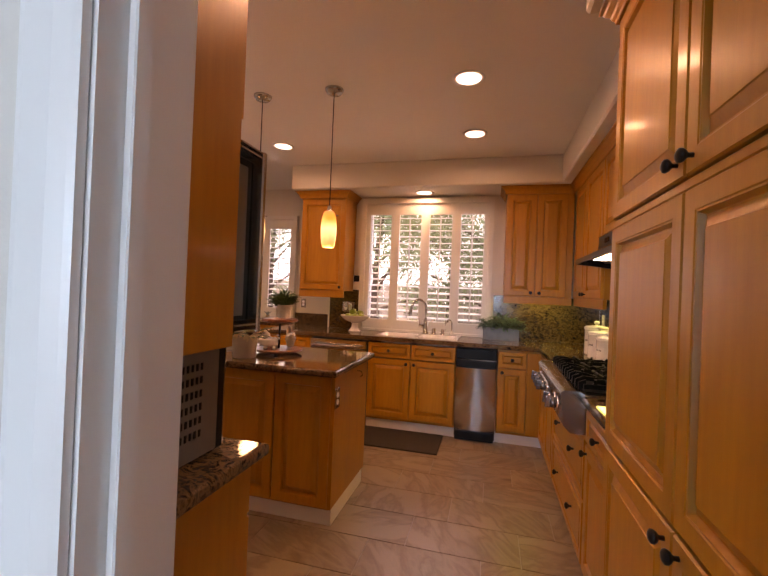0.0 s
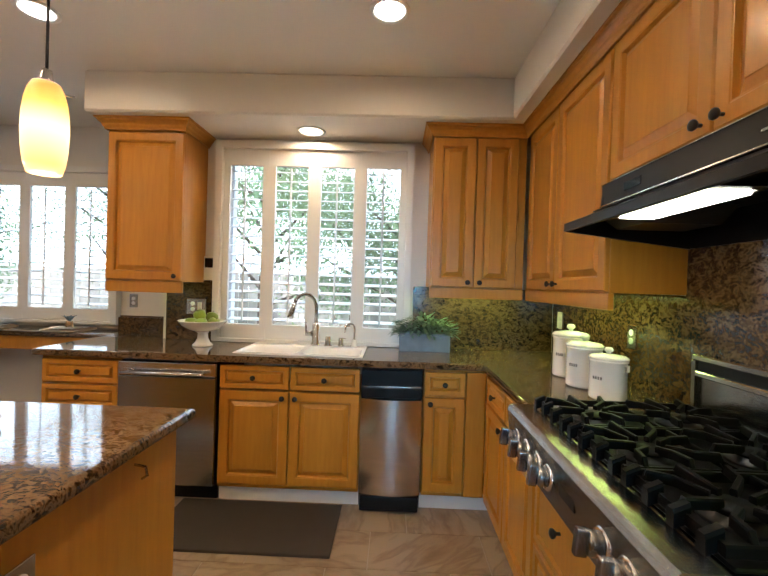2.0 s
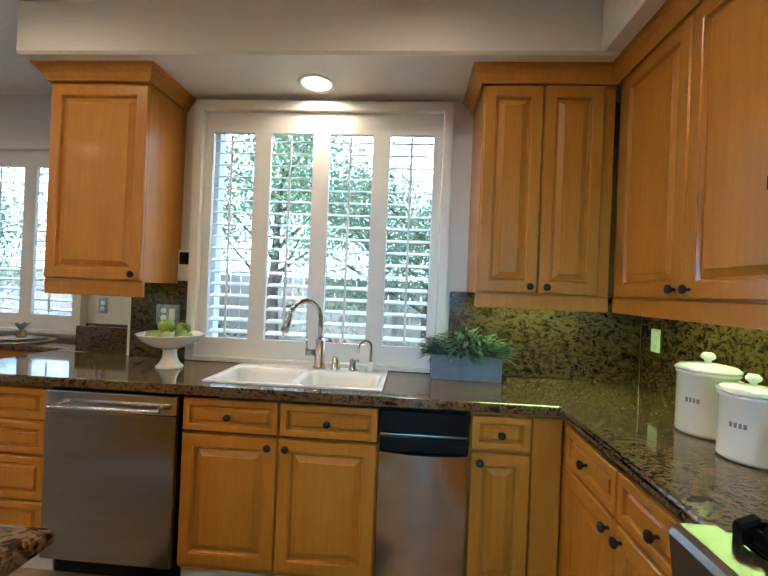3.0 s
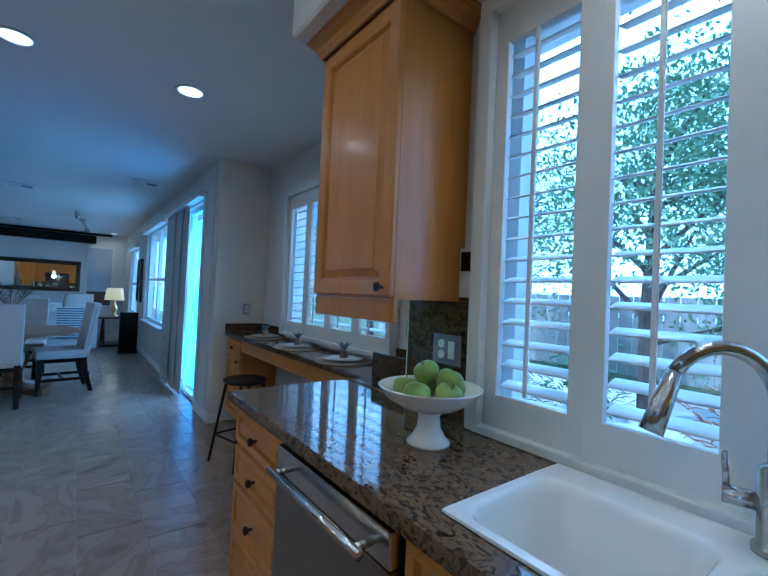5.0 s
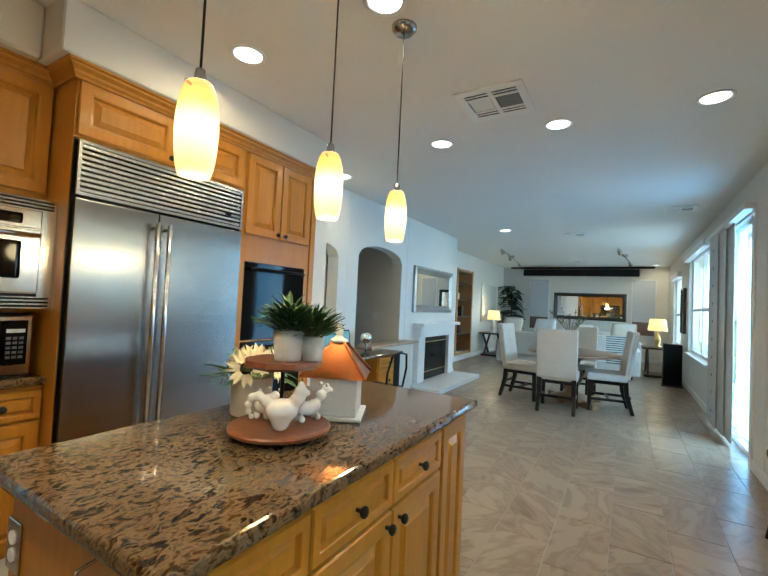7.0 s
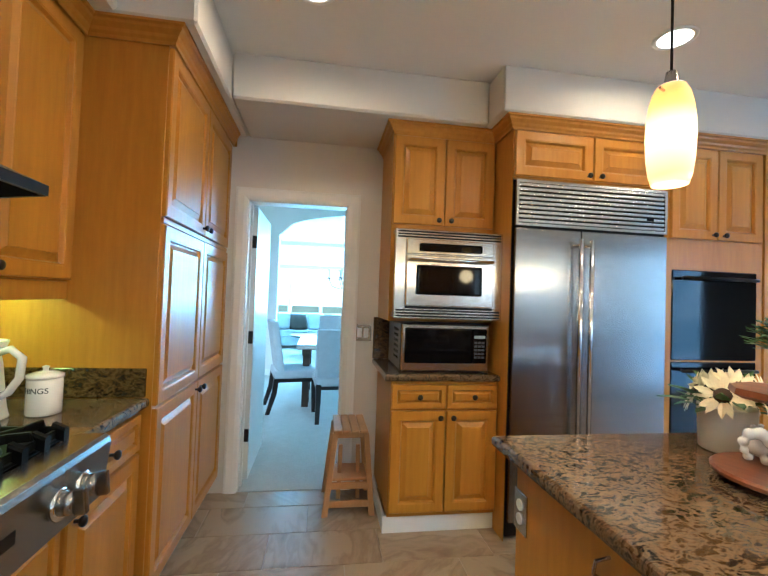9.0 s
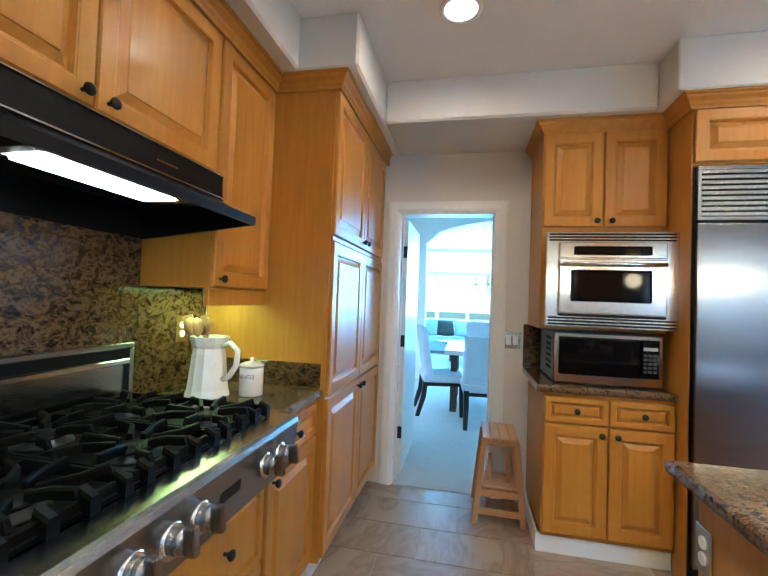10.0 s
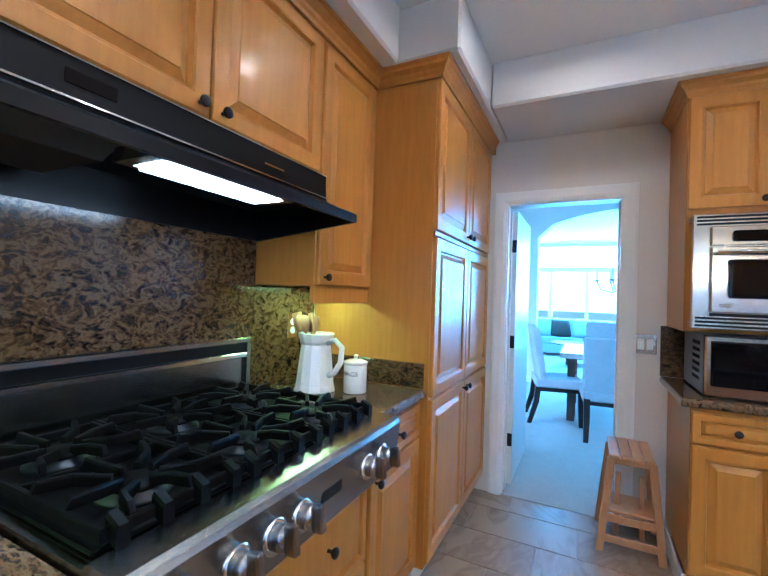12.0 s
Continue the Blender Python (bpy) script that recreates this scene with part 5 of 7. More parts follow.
# fruit bowl
fb = thing("fruit_bowl", pose(-1.40, 4.20, 0.916), "white ceramic pedestal fruit bowl", "bowl")
part("pedestal", lathe([(0.066, 0), (0.066, 0.008), (0.05, 0.022), (0.036, 0.05), (0.033, 0.085), (0.045, 0.10), (0.001, 0.10)], 36), CERAM, fb, smooth=True)
part("dish", lathe([(0.04, 0.095), (0.09, 0.112), (0.135, 0.14), (0.156, 0.168), (0.160, 0.172), (0.154, 0.174), (0.13, 0.15), (0.085, 0.122), (0.001, 0.115)], 44), CERAM, fb, smooth=True)
ap = None
for i, (x, y, z) in enumerate(((0.075, 0.0, 0.155), (0.02, 0.075, 0.155), (-0.062, 0.045, 0.155), (-0.062, -0.045, 0.155), (0.022, -0.075, 0.155), (0.0, 0.0, 0.175), (0.045, 0.035, 0.19), (-0.03, 0.012, 0.205))):
    if i == 5:
        continue
    m = pose(-1.40 + x, 4.20 + y, 0.916 + z, 20 * math.sin(i * 2.1), 25 * math.cos(i * 1.7), 40 * i)
    if ap is None:
        ap = thing("apple", m, "round green apple in the white bowl", "apple", "apples in the bowl")
        part("flesh", lathe([(0.001, -0.03), (0.012, -0.034), (0.026, -0.031), (0.037, -0.015), (0.041, 0.004), (0.036, 0.024), (0.022, 0.034), (0.009, 0.031), (0.001, 0.025)], 22), APPLE, ap, smooth=True)
        part("stem", tube([(0, 0, 0.024), (0.003, 0.002, 0.044)], 0.0018, 6), STEMM, ap)
    else:
        copy_thing(ap, m)
# herb planter
pl = thing("herb_planter", pose(0.12, 4.33, 0.916), "grey galvanised planter box with bushy green herbs", "plant")
part("box", cells([-0.175, -0.165, 0.165, 0.175], [-0.07, -0.06, 0.06, 0.07], 0, 0.125, lambda i, j: not (i == 1 and j == 1), 0.003), GALV, pl)
part("soil", box(-0.165, 0.165, -0.06, 0.06, 0.01, 0.105), SEED, pl)
part("foliage", bush(620, 0.20, 0.10, 0.15, 0.05, 0.022, rng), GREENG, pl, at=pose(0, 0, 0.10))
# thermostat and outlets
tm = thing("thermostat", pose(-1.474, WY - 0.001, 1.452), "white wall thermostat with a dark screen", "thermostat")
part("case", box(-0.048, 0.048, -0.028, 0, -0.09, 0.09, 0.006, None, 2), CERAM, tm)
part("screen", box(-0.040, 0.040, -0.031, -0.027, 0.005, 0.075, 0.003), DGLASS, tm)
outlet(pose(-1.57, 4.447, 1.165), True, "steel double plate with sockets and a white switch", 2)
outlet(pose(1.059, 4.31, 1.16, 0, 0, -90), False, "white wall outlet on the granite")
outlet(pose(1.059, 3.45, 1.155, 0, 0, -90), True, "steel plate with white sockets on the granite")
outlet(pose(1.059, 1.80, 1.175, 0, 0, -90), True, "steel plate with white sockets beside the pitcher")
outlet(pose(-2.39, 4.979, 1.16), True, "steel wall outlet in the nook")
outlet(pose(-4.799, 4.78, 1.15, 0, 0, 90), True, "steel wall outlet in the nook")
solo("floor_mat", box(-1.36, -0.38, 3.45, 3.925, 0.001, 0.016, 0.006, None, 2), MATM, "dark brown cushioned kitchen floor mat", "mat")

# step stool
ss = thing("step_stool", pose(-0.44, 0.665, 0, 0, 0, 0), "folding wooden step stool with slatted top", "step stool")
H, B, T2 = 0.505, 0.145, 0.095


def board(bm, p0, p1, w, d):
    """A square-cut board from p0 to p1, w across x, d across y."""
    a, b = ([bm.verts.new((q[0] + sx * w / 2, q[1] + sy * d / 2, q[2])) for sx, sy in ((-1, -1), (1, -1), (1, 1), (-1, 1))] for q in (p0, p1))
    for k in range(4):
        bm.faces.new((a[k], a[(k + 1) % 4], b[(k + 1) % 4], b[k]))
    bm.faces.new(a[::-1])
    bm.faces.new(b)
    bmesh.ops.recalc_face_normals(bm, faces=bm.faces)
    bmesh.ops.bevel(bm, geom=bm.edges[:], offset=0.003, segments=1, affect='EDGES')
    return bm


for i in range(4):
    x = -0.105 + i * 0.0535
    part("top_slat", box(x, x + 0.0495, -0.165, 0.185, H, H + 0.022, 0.004), BAMBOO, ss)
for y in (-0.12, 0.14):
    part("top_rail", box(-0.088, 0.088, y - 0.011, y + 0.011, H - 0.034, H - 0.001, 0.003), BAMBOO, ss)
for sx in (-1, 1):
    part("leg", board(bmesh.new(), (sx * B, 0.165, 0), (sx * T2, 0.155, H - 0.001), 0.036, 0.020), BAMBOO, ss)
    part("leg", board(bmesh.new(), (sx * B, -0.165, 0), (sx * T2, -0.115, H - 0.001), 0.036, 0.020), BAMBOO, ss)
    part("step_support", board(bmesh.new(), (sx * 0.062, 0.065, 0.06), (sx * 0.055, 0.06, 0.40), 0.026, 0.020), BAMBOO, ss)
part("stretcher", box(-0.138, 0.138, 0.154, 0.172, 0.055, 0.095, 0.003), BAMBOO, ss)
part("stretcher", box(-0.126, 0.126, 0.152, 0.170, 0.165, 0.205, 0.003), BAMBOO, ss)
part("stretcher", box(-0.136, 0.136, -0.165, -0.147, 0.075, 0.115, 0.003), BAMBOO, ss)
part("stretcher", box(-0.10, 0.10, -0.118, -0.100, 0.40, 0.44, 0.003), BAMBOO, ss)
part("step", box(-0.112, 0.112, -0.085, 0.150, 0.206, 0.224, 0.004), BAMBOO, ss)

# tiered tray on the island and what stands on it
TX, TY = -1.375, 2.525
tr = thing("tiered_tray", pose(TX, TY, 0.916, 0, 0, 20), "two-tier acacia wood tray on a black post", "tray")
part("lower_tier", lathe([(0.001, 0.012), (0.14, 0.012), (0.156, 0.018), (0.158, 0.027), (0.152, 0.032), (0.001, 0.032)], 40), ACACIA, tr)
part("upper_tier", lathe([(0.001, 0.210), (0.108, 0.210), (0.124, 0.219), (0.120, 0.234), (0.001, 0.234)], 9), ACACIA, tr)
part("post", tube([(0, 0, 0.03), (0, 0, 0.215)], 0.0065, 10), BLACK, tr)
for a in (0.5, 2.6, 4.7):
    part("foot", lathe([(0.012, 0), (0.012, 0.013)], 10, None, 0.1 * math.cos(a), 0.1 * math.sin(a), 0), BLACK, tr)


def potted(x, y, z, r, h, label, m, n, L, W, rx, hh):
    t = thing("potted_plant", pose(x, y, z), label, "plant", "plants on the tray")
    part("pot", lathe([(r * 0.8, 0), (r * 0.84, 0.004), (r, h), (r * 0.93, h), (r * 0.9, h - 0.012), (0.001, h - 0.012)], 28), POTM, t, "whitewashed pot", smooth=True)
    part("foliage", bush(n, rx, rx, hh, L, W, rng, 0.18, 0.3), m, t, at=pose(0, 0, h - 0.005))
    return t


potted(TX + 0.014, TY + 0.030, 1.151, 0.048, 0.092, "bushy green plant in a whitewashed pot", GREENL, 300, 0.060, 0.017, 0.050, 0.078)
potted(TX - 0.042, TY + 0.082, 1.151, 0.036, 0.074, "spiky green plant in a patterned white pot", GREENL, 240, 0.062, 0.015, 0.042, 0.075)


def blob(parts, m, k=0.02):
    """One smooth figurine from overlapping balls, fused."""
    mb = bpy.data.metaballs.new("figure")
    mb.resolution = 0.006
    mb.threshold = 0.31
    for x, y, z, r in parts:
        e = mb.elements.new()
        e.co, e.radius = (x, y, z), r
    o = new("figure_blob", mb)
    bpy.context.view_layer.update()
    me2 = bpy.data.meshes.new_from_object(o.evaluated_get(bpy.context.evaluated_depsgraph_get()))
    bpy.data.objects.remove(o)
    bpy.data.metaballs.remove(mb)
    me2.materials.clear()
    me2.materials.append(m)
    for p in me2.polygons:
        p.use_smooth = True
    return me2


def figurine(name, m, parts, label):
    me2 = blob(parts, CERAM)
    lo = min(v.co.z for v in me2.vertices)
    for v in me2.vertices:
        v.co.z -= lo
    o = new(name, me2)
    o.matrix_basis = m
    return tagged(o, label, "figurine")


rooster = [(0, 0, 0.045, 0.05), (0.02, 0, 0.05, 0.045), (-0.015, 0, 0.05, 0.045), (0, 0, 0.015, 0.04), (0.045, 0, 0.08, 0.032), (0.055, 0, 0.105, 0.028), (0.075, 0, 0.10, 0.012), (0.055, 0, 0.125, 0.014), (0.06, 0, 0.085, 0.014),
           (-0.045, 0, 0.075, 0.026), (-0.065, 0, 0.09, 0.022), (-0.085, 0, 0.085, 0.02), (-0.096, 0, 0.065, 0.017), (-0.094, 0, 0.045, 0.014), (-0.085, 0, 0.03, 0.012)]
figurine("ceramic_rooster", pose(TX + 0.055, TY + 0.055, 0.949, 0, 0, 130), rooster, "white glazed ceramic rooster pitcher on the tray")
figurine("ceramic_cow", pose(TX - 0.075, TY + 0.045, 0.949, 0, 0, 165), [(0, 0, 0.04, 0.035), (0.025, 0, 0.045, 0.033), (-0.025, 0, 0.045, 0.033), (0.05, 0, 0.075, 0.027), (0.07, 0, 0.095, 0.022), (0.088, 0, 0.09, 0.013), (0.06, 0.018, 0.112, 0.01), (0.06, -0.018, 0.112, 0.01), (0.03, 0.015, 0.012, 0.016), (0.03, -0.015, 0.012, 0.016), (-0.03, 0.015, 0.012, 0.016), (-0.03, -0.015, 0.012, 0.016)], "white glazed ceramic cow creamer on the tray")
figurine("ceramic_pig", pose(TX - 0.02, TY - 0.085, 0.949, 0, 0, 200), [(0, 0, 0.045, 0.042), (0.03, 0, 0.045, 0.038), (-0.03, 0, 0.045, 0.036), (0.06, 0, 0.055, 0.026), (0.078, 0, 0.05, 0.013), (0.055, 0.02, 0.08, 0.01), (0.055, -0.02, 0.08, 0.01), (-0.055, 0, 0.075, 0.014), (-0.05, 0, 0.095, 0.012), (0.03, 0.018, 0.012, 0.017), (0.03, -0.018, 0.012, 0.017), (-0.03, 0.018, 0.012, 0.017), (-0.03, -0.018, 0.012, 0.017)], "white glazed ceramic pig on the tray")
# birdhouse
bh = thing("birdhouse", pose(-1.668, 2.52, 0.916, 0, 0, 28), "white wooden birdhouse with a copper pyramid roof", "birdhouse")
part("base", box(-0.105, 0.105, -0.105, 0.105, 0, 0.012, 0.003), WHITEP, bh)
part("wall", box(-0.085, 0.085, -0.085, 0.085, 0.012, 0.155, 0.003), WHITEP, bh)
part("opening", lathe([(0.022, 0), (0.022, 0.001), (0.001, 0.001)], 20, None, 0, 0.0, 0.10, 'y'), INK, bh, at=pose(0, -0.0852, 0))
bm = bmesh.new()
rb = [bm.verts.new(p) for p in ((-0.115, -0.115, 0.15), (0.115, -0.115, 0.15), (0.115, 0.115, 0.15), (-0.115, 0.115, 0.15))]
rtp = [bm.verts.new(p) for p in ((-0.022, -0.022, 0.27), (0.022, -0.022, 0.27), (0.022, 0.022, 0.27), (-0.022, 0.022, 0.27))]
for k in range(4):
    bm.faces.new((rb[k], rb[(k + 1) % 4], rtp[(k + 1) % 4], rtp[k]))
bm.faces.new(rtp)
bm.faces.new(rb[::-1])
part("roof", bm, COPPER, bh, "copper roof")
for sx, sy in ((-1, -1), (1, -1), (1, 1), (-1, 1)):
    part("roof_seam", tube([(sx * 0.116, sy * 0.116, 0.152), (sx * 0.022, sy * 0.022, 0.272)], 0.005, 6), COPPER, bh)
part("finial", lathe([(0.034, 0.27), (0.034, 0.279), (0.02, 0.285), (0.012, 0.295), (0.016, 0.305), (0.016, 0.325), (0.01, 0.335), (0.001, 0.337)], 20), WHITEP, bh, smooth=True)
# flower pot
fp = thing("flower_pot", pose(-1.475, 2.275, 0.916), "cream metal pot of artificial sunflowers", "flowers")
part("pot", lathe([(0.066, 0), (0.07, 0.004), (0.075, 0.13), (0.073, 0.134), (0.07, 0.13), (0.001, 0.12)], 32), mat("cream_enamel", (0.60, 0.55, 0.47), 0.5, col2=(0.66, 0.61, 0.53), scale=10), fp, smooth=True)
for i, (a, e, r) in enumerate(((4.6, 0.5, 0.06), (5.6, 0.35, 0.075), (3.4, 0.3, 0.085), (0.6, 0.5, 0.08), (2.0, 0.45, 0.085), (1.2, 0.9, 0.04))):
    d = Vector((math.cos(a), math.sin(a), e)).normalized()
    c = Vector((r * math.cos(a), r * math.sin(a), 0.15 + 0.05 * e))
    bm = bmesh.new()
    s = d.orthogonal().normalized()
    for k in range(14):
        q = Matrix.Rotation(2 * math.pi * k / 14 + (k % 2) * 0.1, 3, d) @ s
        leaf(bm, c + q * 0.018, q + d * 0.35, 0.055, 0.022, 0.2, d)
    fl = part("flower", bm, PETAL, fp, "cream sunflower with dark centre")
    part("seed_head", lathe([(0.024, 0), (0.02, 0.01), (0.001, 0.014)], 16), SEED, fl, at=Matrix.Translation(c) @ d.to_track_quat('Z', 'Y').to_matrix().to_4x4())
part("foliage", bush(40, 0.09, 0.09, 0.07, 0.09, 0.04, rng), GREEN, fp, at=pose(0, 0, 0.12))
# ceiling vent
for x, y, s in ((-3.0, 2.69, 0.18), (-8.16, 2.66, 0.14), (-6.6, 4.0, 0.14), (-12.5, 2.2, 0.14)):
    v = thing("ceiling_vent", pose(x, y, CEIL), "white metal ceiling air vent with slats", "vent", "ceiling vents")
    part("frame", cells([-s - 0.03, -s, s, s + 0.03], [-s - 0.03, -s, s, s + 0.03], -0.012, -0.001, lambda i, j: not (i == 1 and j == 1), 0.003), TRIM, v)
    # black sheet stands in for the shade inside the duct
    part("backing", box(-s, s, -s, s, -0.004, -0.001), BLACK, v)
    part("face_plate", cells([-s, -s * 0.86, -s * 0.56, -s * 0.44, s * 0.44, s * 0.56, s * 0.86, s], [-s, -s * 0.9, -s * 0.08, s * 0.08, s * 0.9, s], -0.011, -0.006, lambda i, j: not (i in (1, 3, 5) and j in (1, 3)), 0.001), TRIM, v)
    for sx in (-1, 1):
        for sy in (-1, 1):
            part("slat", box(sx * s * 0.71 - 0.006, sx * s * 0.71 + 0.006, sy * s * 0.49 - s * 0.41, sy * s * 0.49 + s * 0.41, -0.010, -0.006), TRIM, v)
    # second damper is coloured dark for the shade of its open half
    for sy, m in ((-1, TRIM), (1, GALV)):
        part("damper", box(-s * 0.43, s * 0.43, sy * s * 0.49 - s * 0.38, sy * s * 0.49 + s * 0.38, -0.006, -0.0045), m, v)

# ---- breakfast nook ----
solo("countertop", cells([-4.795, -2.302, -1.835], [4.476, 4.57, 4.955], 0.878, 0.915, lambda i, j: i == 1 or j == 1, 0.013), GRAN, "narrow polished granite countertop in the nook", "countertop")
solo("backsplash", box(-4.798, -4.78, 4.57, 4.955, 0.916, 1.0, 0.003), SPLASH, "low brown granite backsplash in the nook", "backsplash", kind="structure")
solo("backsplash", box(-4.778, -4.225, 4.957, 4.977, 0.916, 1.0, 0.003), SPLASH, "low brown granite backsplash in the nook", "backsplash", kind="structure")
solo("backsplash", box(-2.498, -1.835, 4.957, 4.977, 0.916, 1.03, 0.003), SPLASH, "low brown granite backsplash in the nook", "backsplash", kind="structure")
cabinet("drawer_cabinet", pose(-4.79, 4.62, 0), 0.42, 0.10, 0.875, 0.34, [("drawer", 0.01, 0.41, 0.71, 0.855, (0.20, 0.07)), ("door", 0.01, 0.41, 0.125, 0.70, (-K, -K))], "honey maple cabinet at the end of the nook counter")
solo("nook_apron", box(-4.365, -2.30, 4.60, 4.62, 0.77, 0.876, 0.002), WOOD, "honey maple apron under the nook counter", "apron", kind="structure")
solo("nook_panel", box(-2.30, -2.275, 4.46, 4.975, 0.0, 0.873), WOOD, "honey maple support panel under the counter", "panel", kind="structure")
for i, (x, y) in enumerate(((-4.18, 4.76), (-3.47, 4.75), (-2.78, 4.75))):
    solo("placemat", lathe([(0.001, 0), (0.19, 0), (0.192, 0.004), (0.188, 0.007), (0.001, 0.007)], 40, None, x, y, 0.916), JUTE, "round woven jute placemat on the counter", "placemat", group="place settings")
    pp = thing("plate", pose(x, y, 0.9235), "pale dinner plate on a woven mat", "plate", "place settings")
    part("dish", lathe([(0.07, 0), (0.075, 0.004), (0.13, 0.013), (0.133, 0.016), (0.10, 0.010), (0.001, 0.007)], 36), CERAM, pp, smooth=True)
    nk = thing("napkin", pose(x, y, 0.938, 0, 0, 30 * i), "blue-grey napkin in a small woven ring", "napkin", "place settings")
    part("ring", lathe([(0.026, 0), (0.028, 0.005), (0.024, 0.05), (0.022, 0.05), (0.001, 0.045)], 18), JUTE, nk, smooth=True)
    bm = bmesh.new()
    for k in range(6):
        a = k * 1.05 + i
        leaf(bm, Vector((0, 0, 0.04)), Vector((math.cos(a) * 0.5, math.sin(a) * 0.5, 1)), 0.075, 0.04, 0.3)
    part("folds", bm, BLUEG, nk)
st = thing("bar_stool", pose(-3.74, 4.44, 0, 0, 0, 15), "black metal backless bar stool", "stool")
part("seat", lathe([(0.001, 0.62), (0.15, 0.62), (0.165, 0.63), (0.165, 0.645), (0.15, 0.652), (0.001, 0.648)], 32), BLACK, st, smooth=True)
for sx, sy in ((-1, -1), (1, -1), (1, 1), (-1, 1)):
    part("leg", tube([(sx * 0.10, sy * 0.10, 0.62), (sx * 0.175, sy * 0.175, 0.0)], 0.011, 8), BLACK, st)
rp4 = [(0.15, 0.15), (0.15, -0.15), (-0.15, -0.15), (-0.15, 0.15)]
for k in range(4):
    a, b = rp4[k], rp4[(k + 1) % 4]
    part("footrest", tube([(*a, 0.21 + 0.0 * k), (*b, 0.21)], 0.008, 8), BLACK, st)

# ---- sliding door, windows ----
FRAMEW = mat("white_vinyl", (0.78, 0.79, 0.80), 0.35, col2=(0.80, 0.81, 0.82), scale=8)


def win_frame(name, x0, x1, z0, z1, y, label, mull=1, rail=True, door=False):
    t = thing(name, pose(0, 0, 0), label, "door" if door else "window", kind="structure")
    f = 0.05
    part("frame", cells([x0, x0 + f, x1 - f, x1], [z0, z0 + f, z1 - f, z1], 0, 0.07, lambda i, j: not (i == 1 and j == 1), 0.003), FRAMEW, t, at=pose(0, y + 0.07, 0, 90))
    for k in range(1, mull + 1):
        xm = x0 + (x1 - x0) * k / (mull + 1)
        part("mullion", box(xm - 0.035, xm + 0.035, y + 0.002, y + 0.068, z0 + f, z1 - f, 0.003), FRAMEW, t)
    if rail:
        zm = z0 + (z1 - z0) * 0.45
        part("rail", box(x0 + f, x1 - f, y + 0.004, y + 0.066, zm - 0.025, zm + 0.025, 0.003), FRAMEW, t)
    g = part("pane", box(x0 + f, x1 - f, y + 0.04, y + 0.044, z0 + f, z1 - f), GLASS, t)
    g.visible_shadow = False
    return t


win_frame("window_1", *WIN1, 4.545, "white framed window behind the sink shutters", 0, False)
win_frame("door_2", SLIDE[0], SLIDE[1], 0.004, SLIDE[3], 4.50, "white framed glass sliding patio door", 1, False, True)
win_frame("window_3", *WINA, 4.51, "tall white framed window", 1)
win_frame("window_4", *WINB, 4.51, "tall white framed window", 1)
for w in (WINA, WINB):
    solo("window_sill", box(w[0] - 0.04, w[1] + 0.04, 4.40, 4.508, w[2] - 0.03, w[2] - 0.002, 0.004), TRIM, "white painted window sill", "window sill", kind="structure")
    solo("window_valance", box(w[0] - 0.05, w[1] + 0.05, 4.36, 4.448, w[3] - 0.06, w[3] + 0.05, 0.004), TRIM, "white blind valance above the window", "valance", kind="structure")
solo("curtain_track", box(-7.5, -5.30, 4.36, 4.448, 2.36, 2.42, 0.004), TRIM, "white curtain track above the sliding door", "curtain track", kind="structure")
solo("trim", box(-5.375, -5.29, 4.43, 4.449, 0.0, 2.36, 0.004), TRIM, "white painted door casing", "door trim", kind="structure")
CURT = mat("pale_shade_cloth", (0.60, 0.58, 0.54), 0.85, col2=(0.66, 0.64, 0.60), scale=30, bump=0.2, bscale=300)
cu = thing("panel_blind", pose(0, 0, 0), "pale fabric panel blind stacked at the sliding door", "blind")
for k in range(3):
    part("panel", box(-7.2 + k * 0.32, -6.62 + k * 0.32, 4.375 + 0.02 * k, 4.383 + 0.02 * k, 0.03, 2.37, 0.002), CURT, cu)
for k in range(10):
    part("eyelet", lathe([(0.018, 0), (0.018, 0.004), (0.001, 0.004)], 10, None, -6.9, 4.3745, 0.2 + 0.22 * k, 'y'), GALV, cu)

# ---- desk, arch ledge, fireplace ----
solo("desk", cells([-4.85, -3.26], [0.53, 1.12], 0.725, 0.76, lambda i, j: True, 0.013), GRAN, "granite desk top in the alcove", "desk")
cabinet("drawer_cabinet", pose(-4.35, 1.06, 0, 0, 0, 180), 0.44, 0.06, 0.72, 0.5, [("drawer", 0.01, 0.43, 0.57, 0.71, (0.21, 0.07)), ("drawer", 0.01, 0.43, 0.33, 0.56, (0.21, 0.11)), ("drawer", 0.01, 0.43, 0.08, 0.32, (0.21, 0.11))], "honey maple desk drawers under the granite top")
cabinet("drawer_cabinet", pose(-3.27, 1.06, 0, 0, 0, 180), 0.44, 0.06, 0.72, 0.5, [("drawer", 0.01, 0.43, 0.57, 0.71, (0.21, 0.07)), ("drawer", 0.01, 0.43, 0.08, 0.56, (0.21, 0.3))], "honey maple desk drawers under the granite top")
LEDGE = stone("sand_stone", [(0.36, (0.30, 0.19, 0.11)), (0.5, (0.40, 0.28, 0.18)), (0.66, (0.46, 0.34, 0.24))], 9, 0.4)
solo("wall_pony", box(-5.985, -4.87, 0.53, 0.66, 0, 0.745, 0.012, None, 2), WALL, "beige painted half wall beside the desk", "wall", kind="structure")
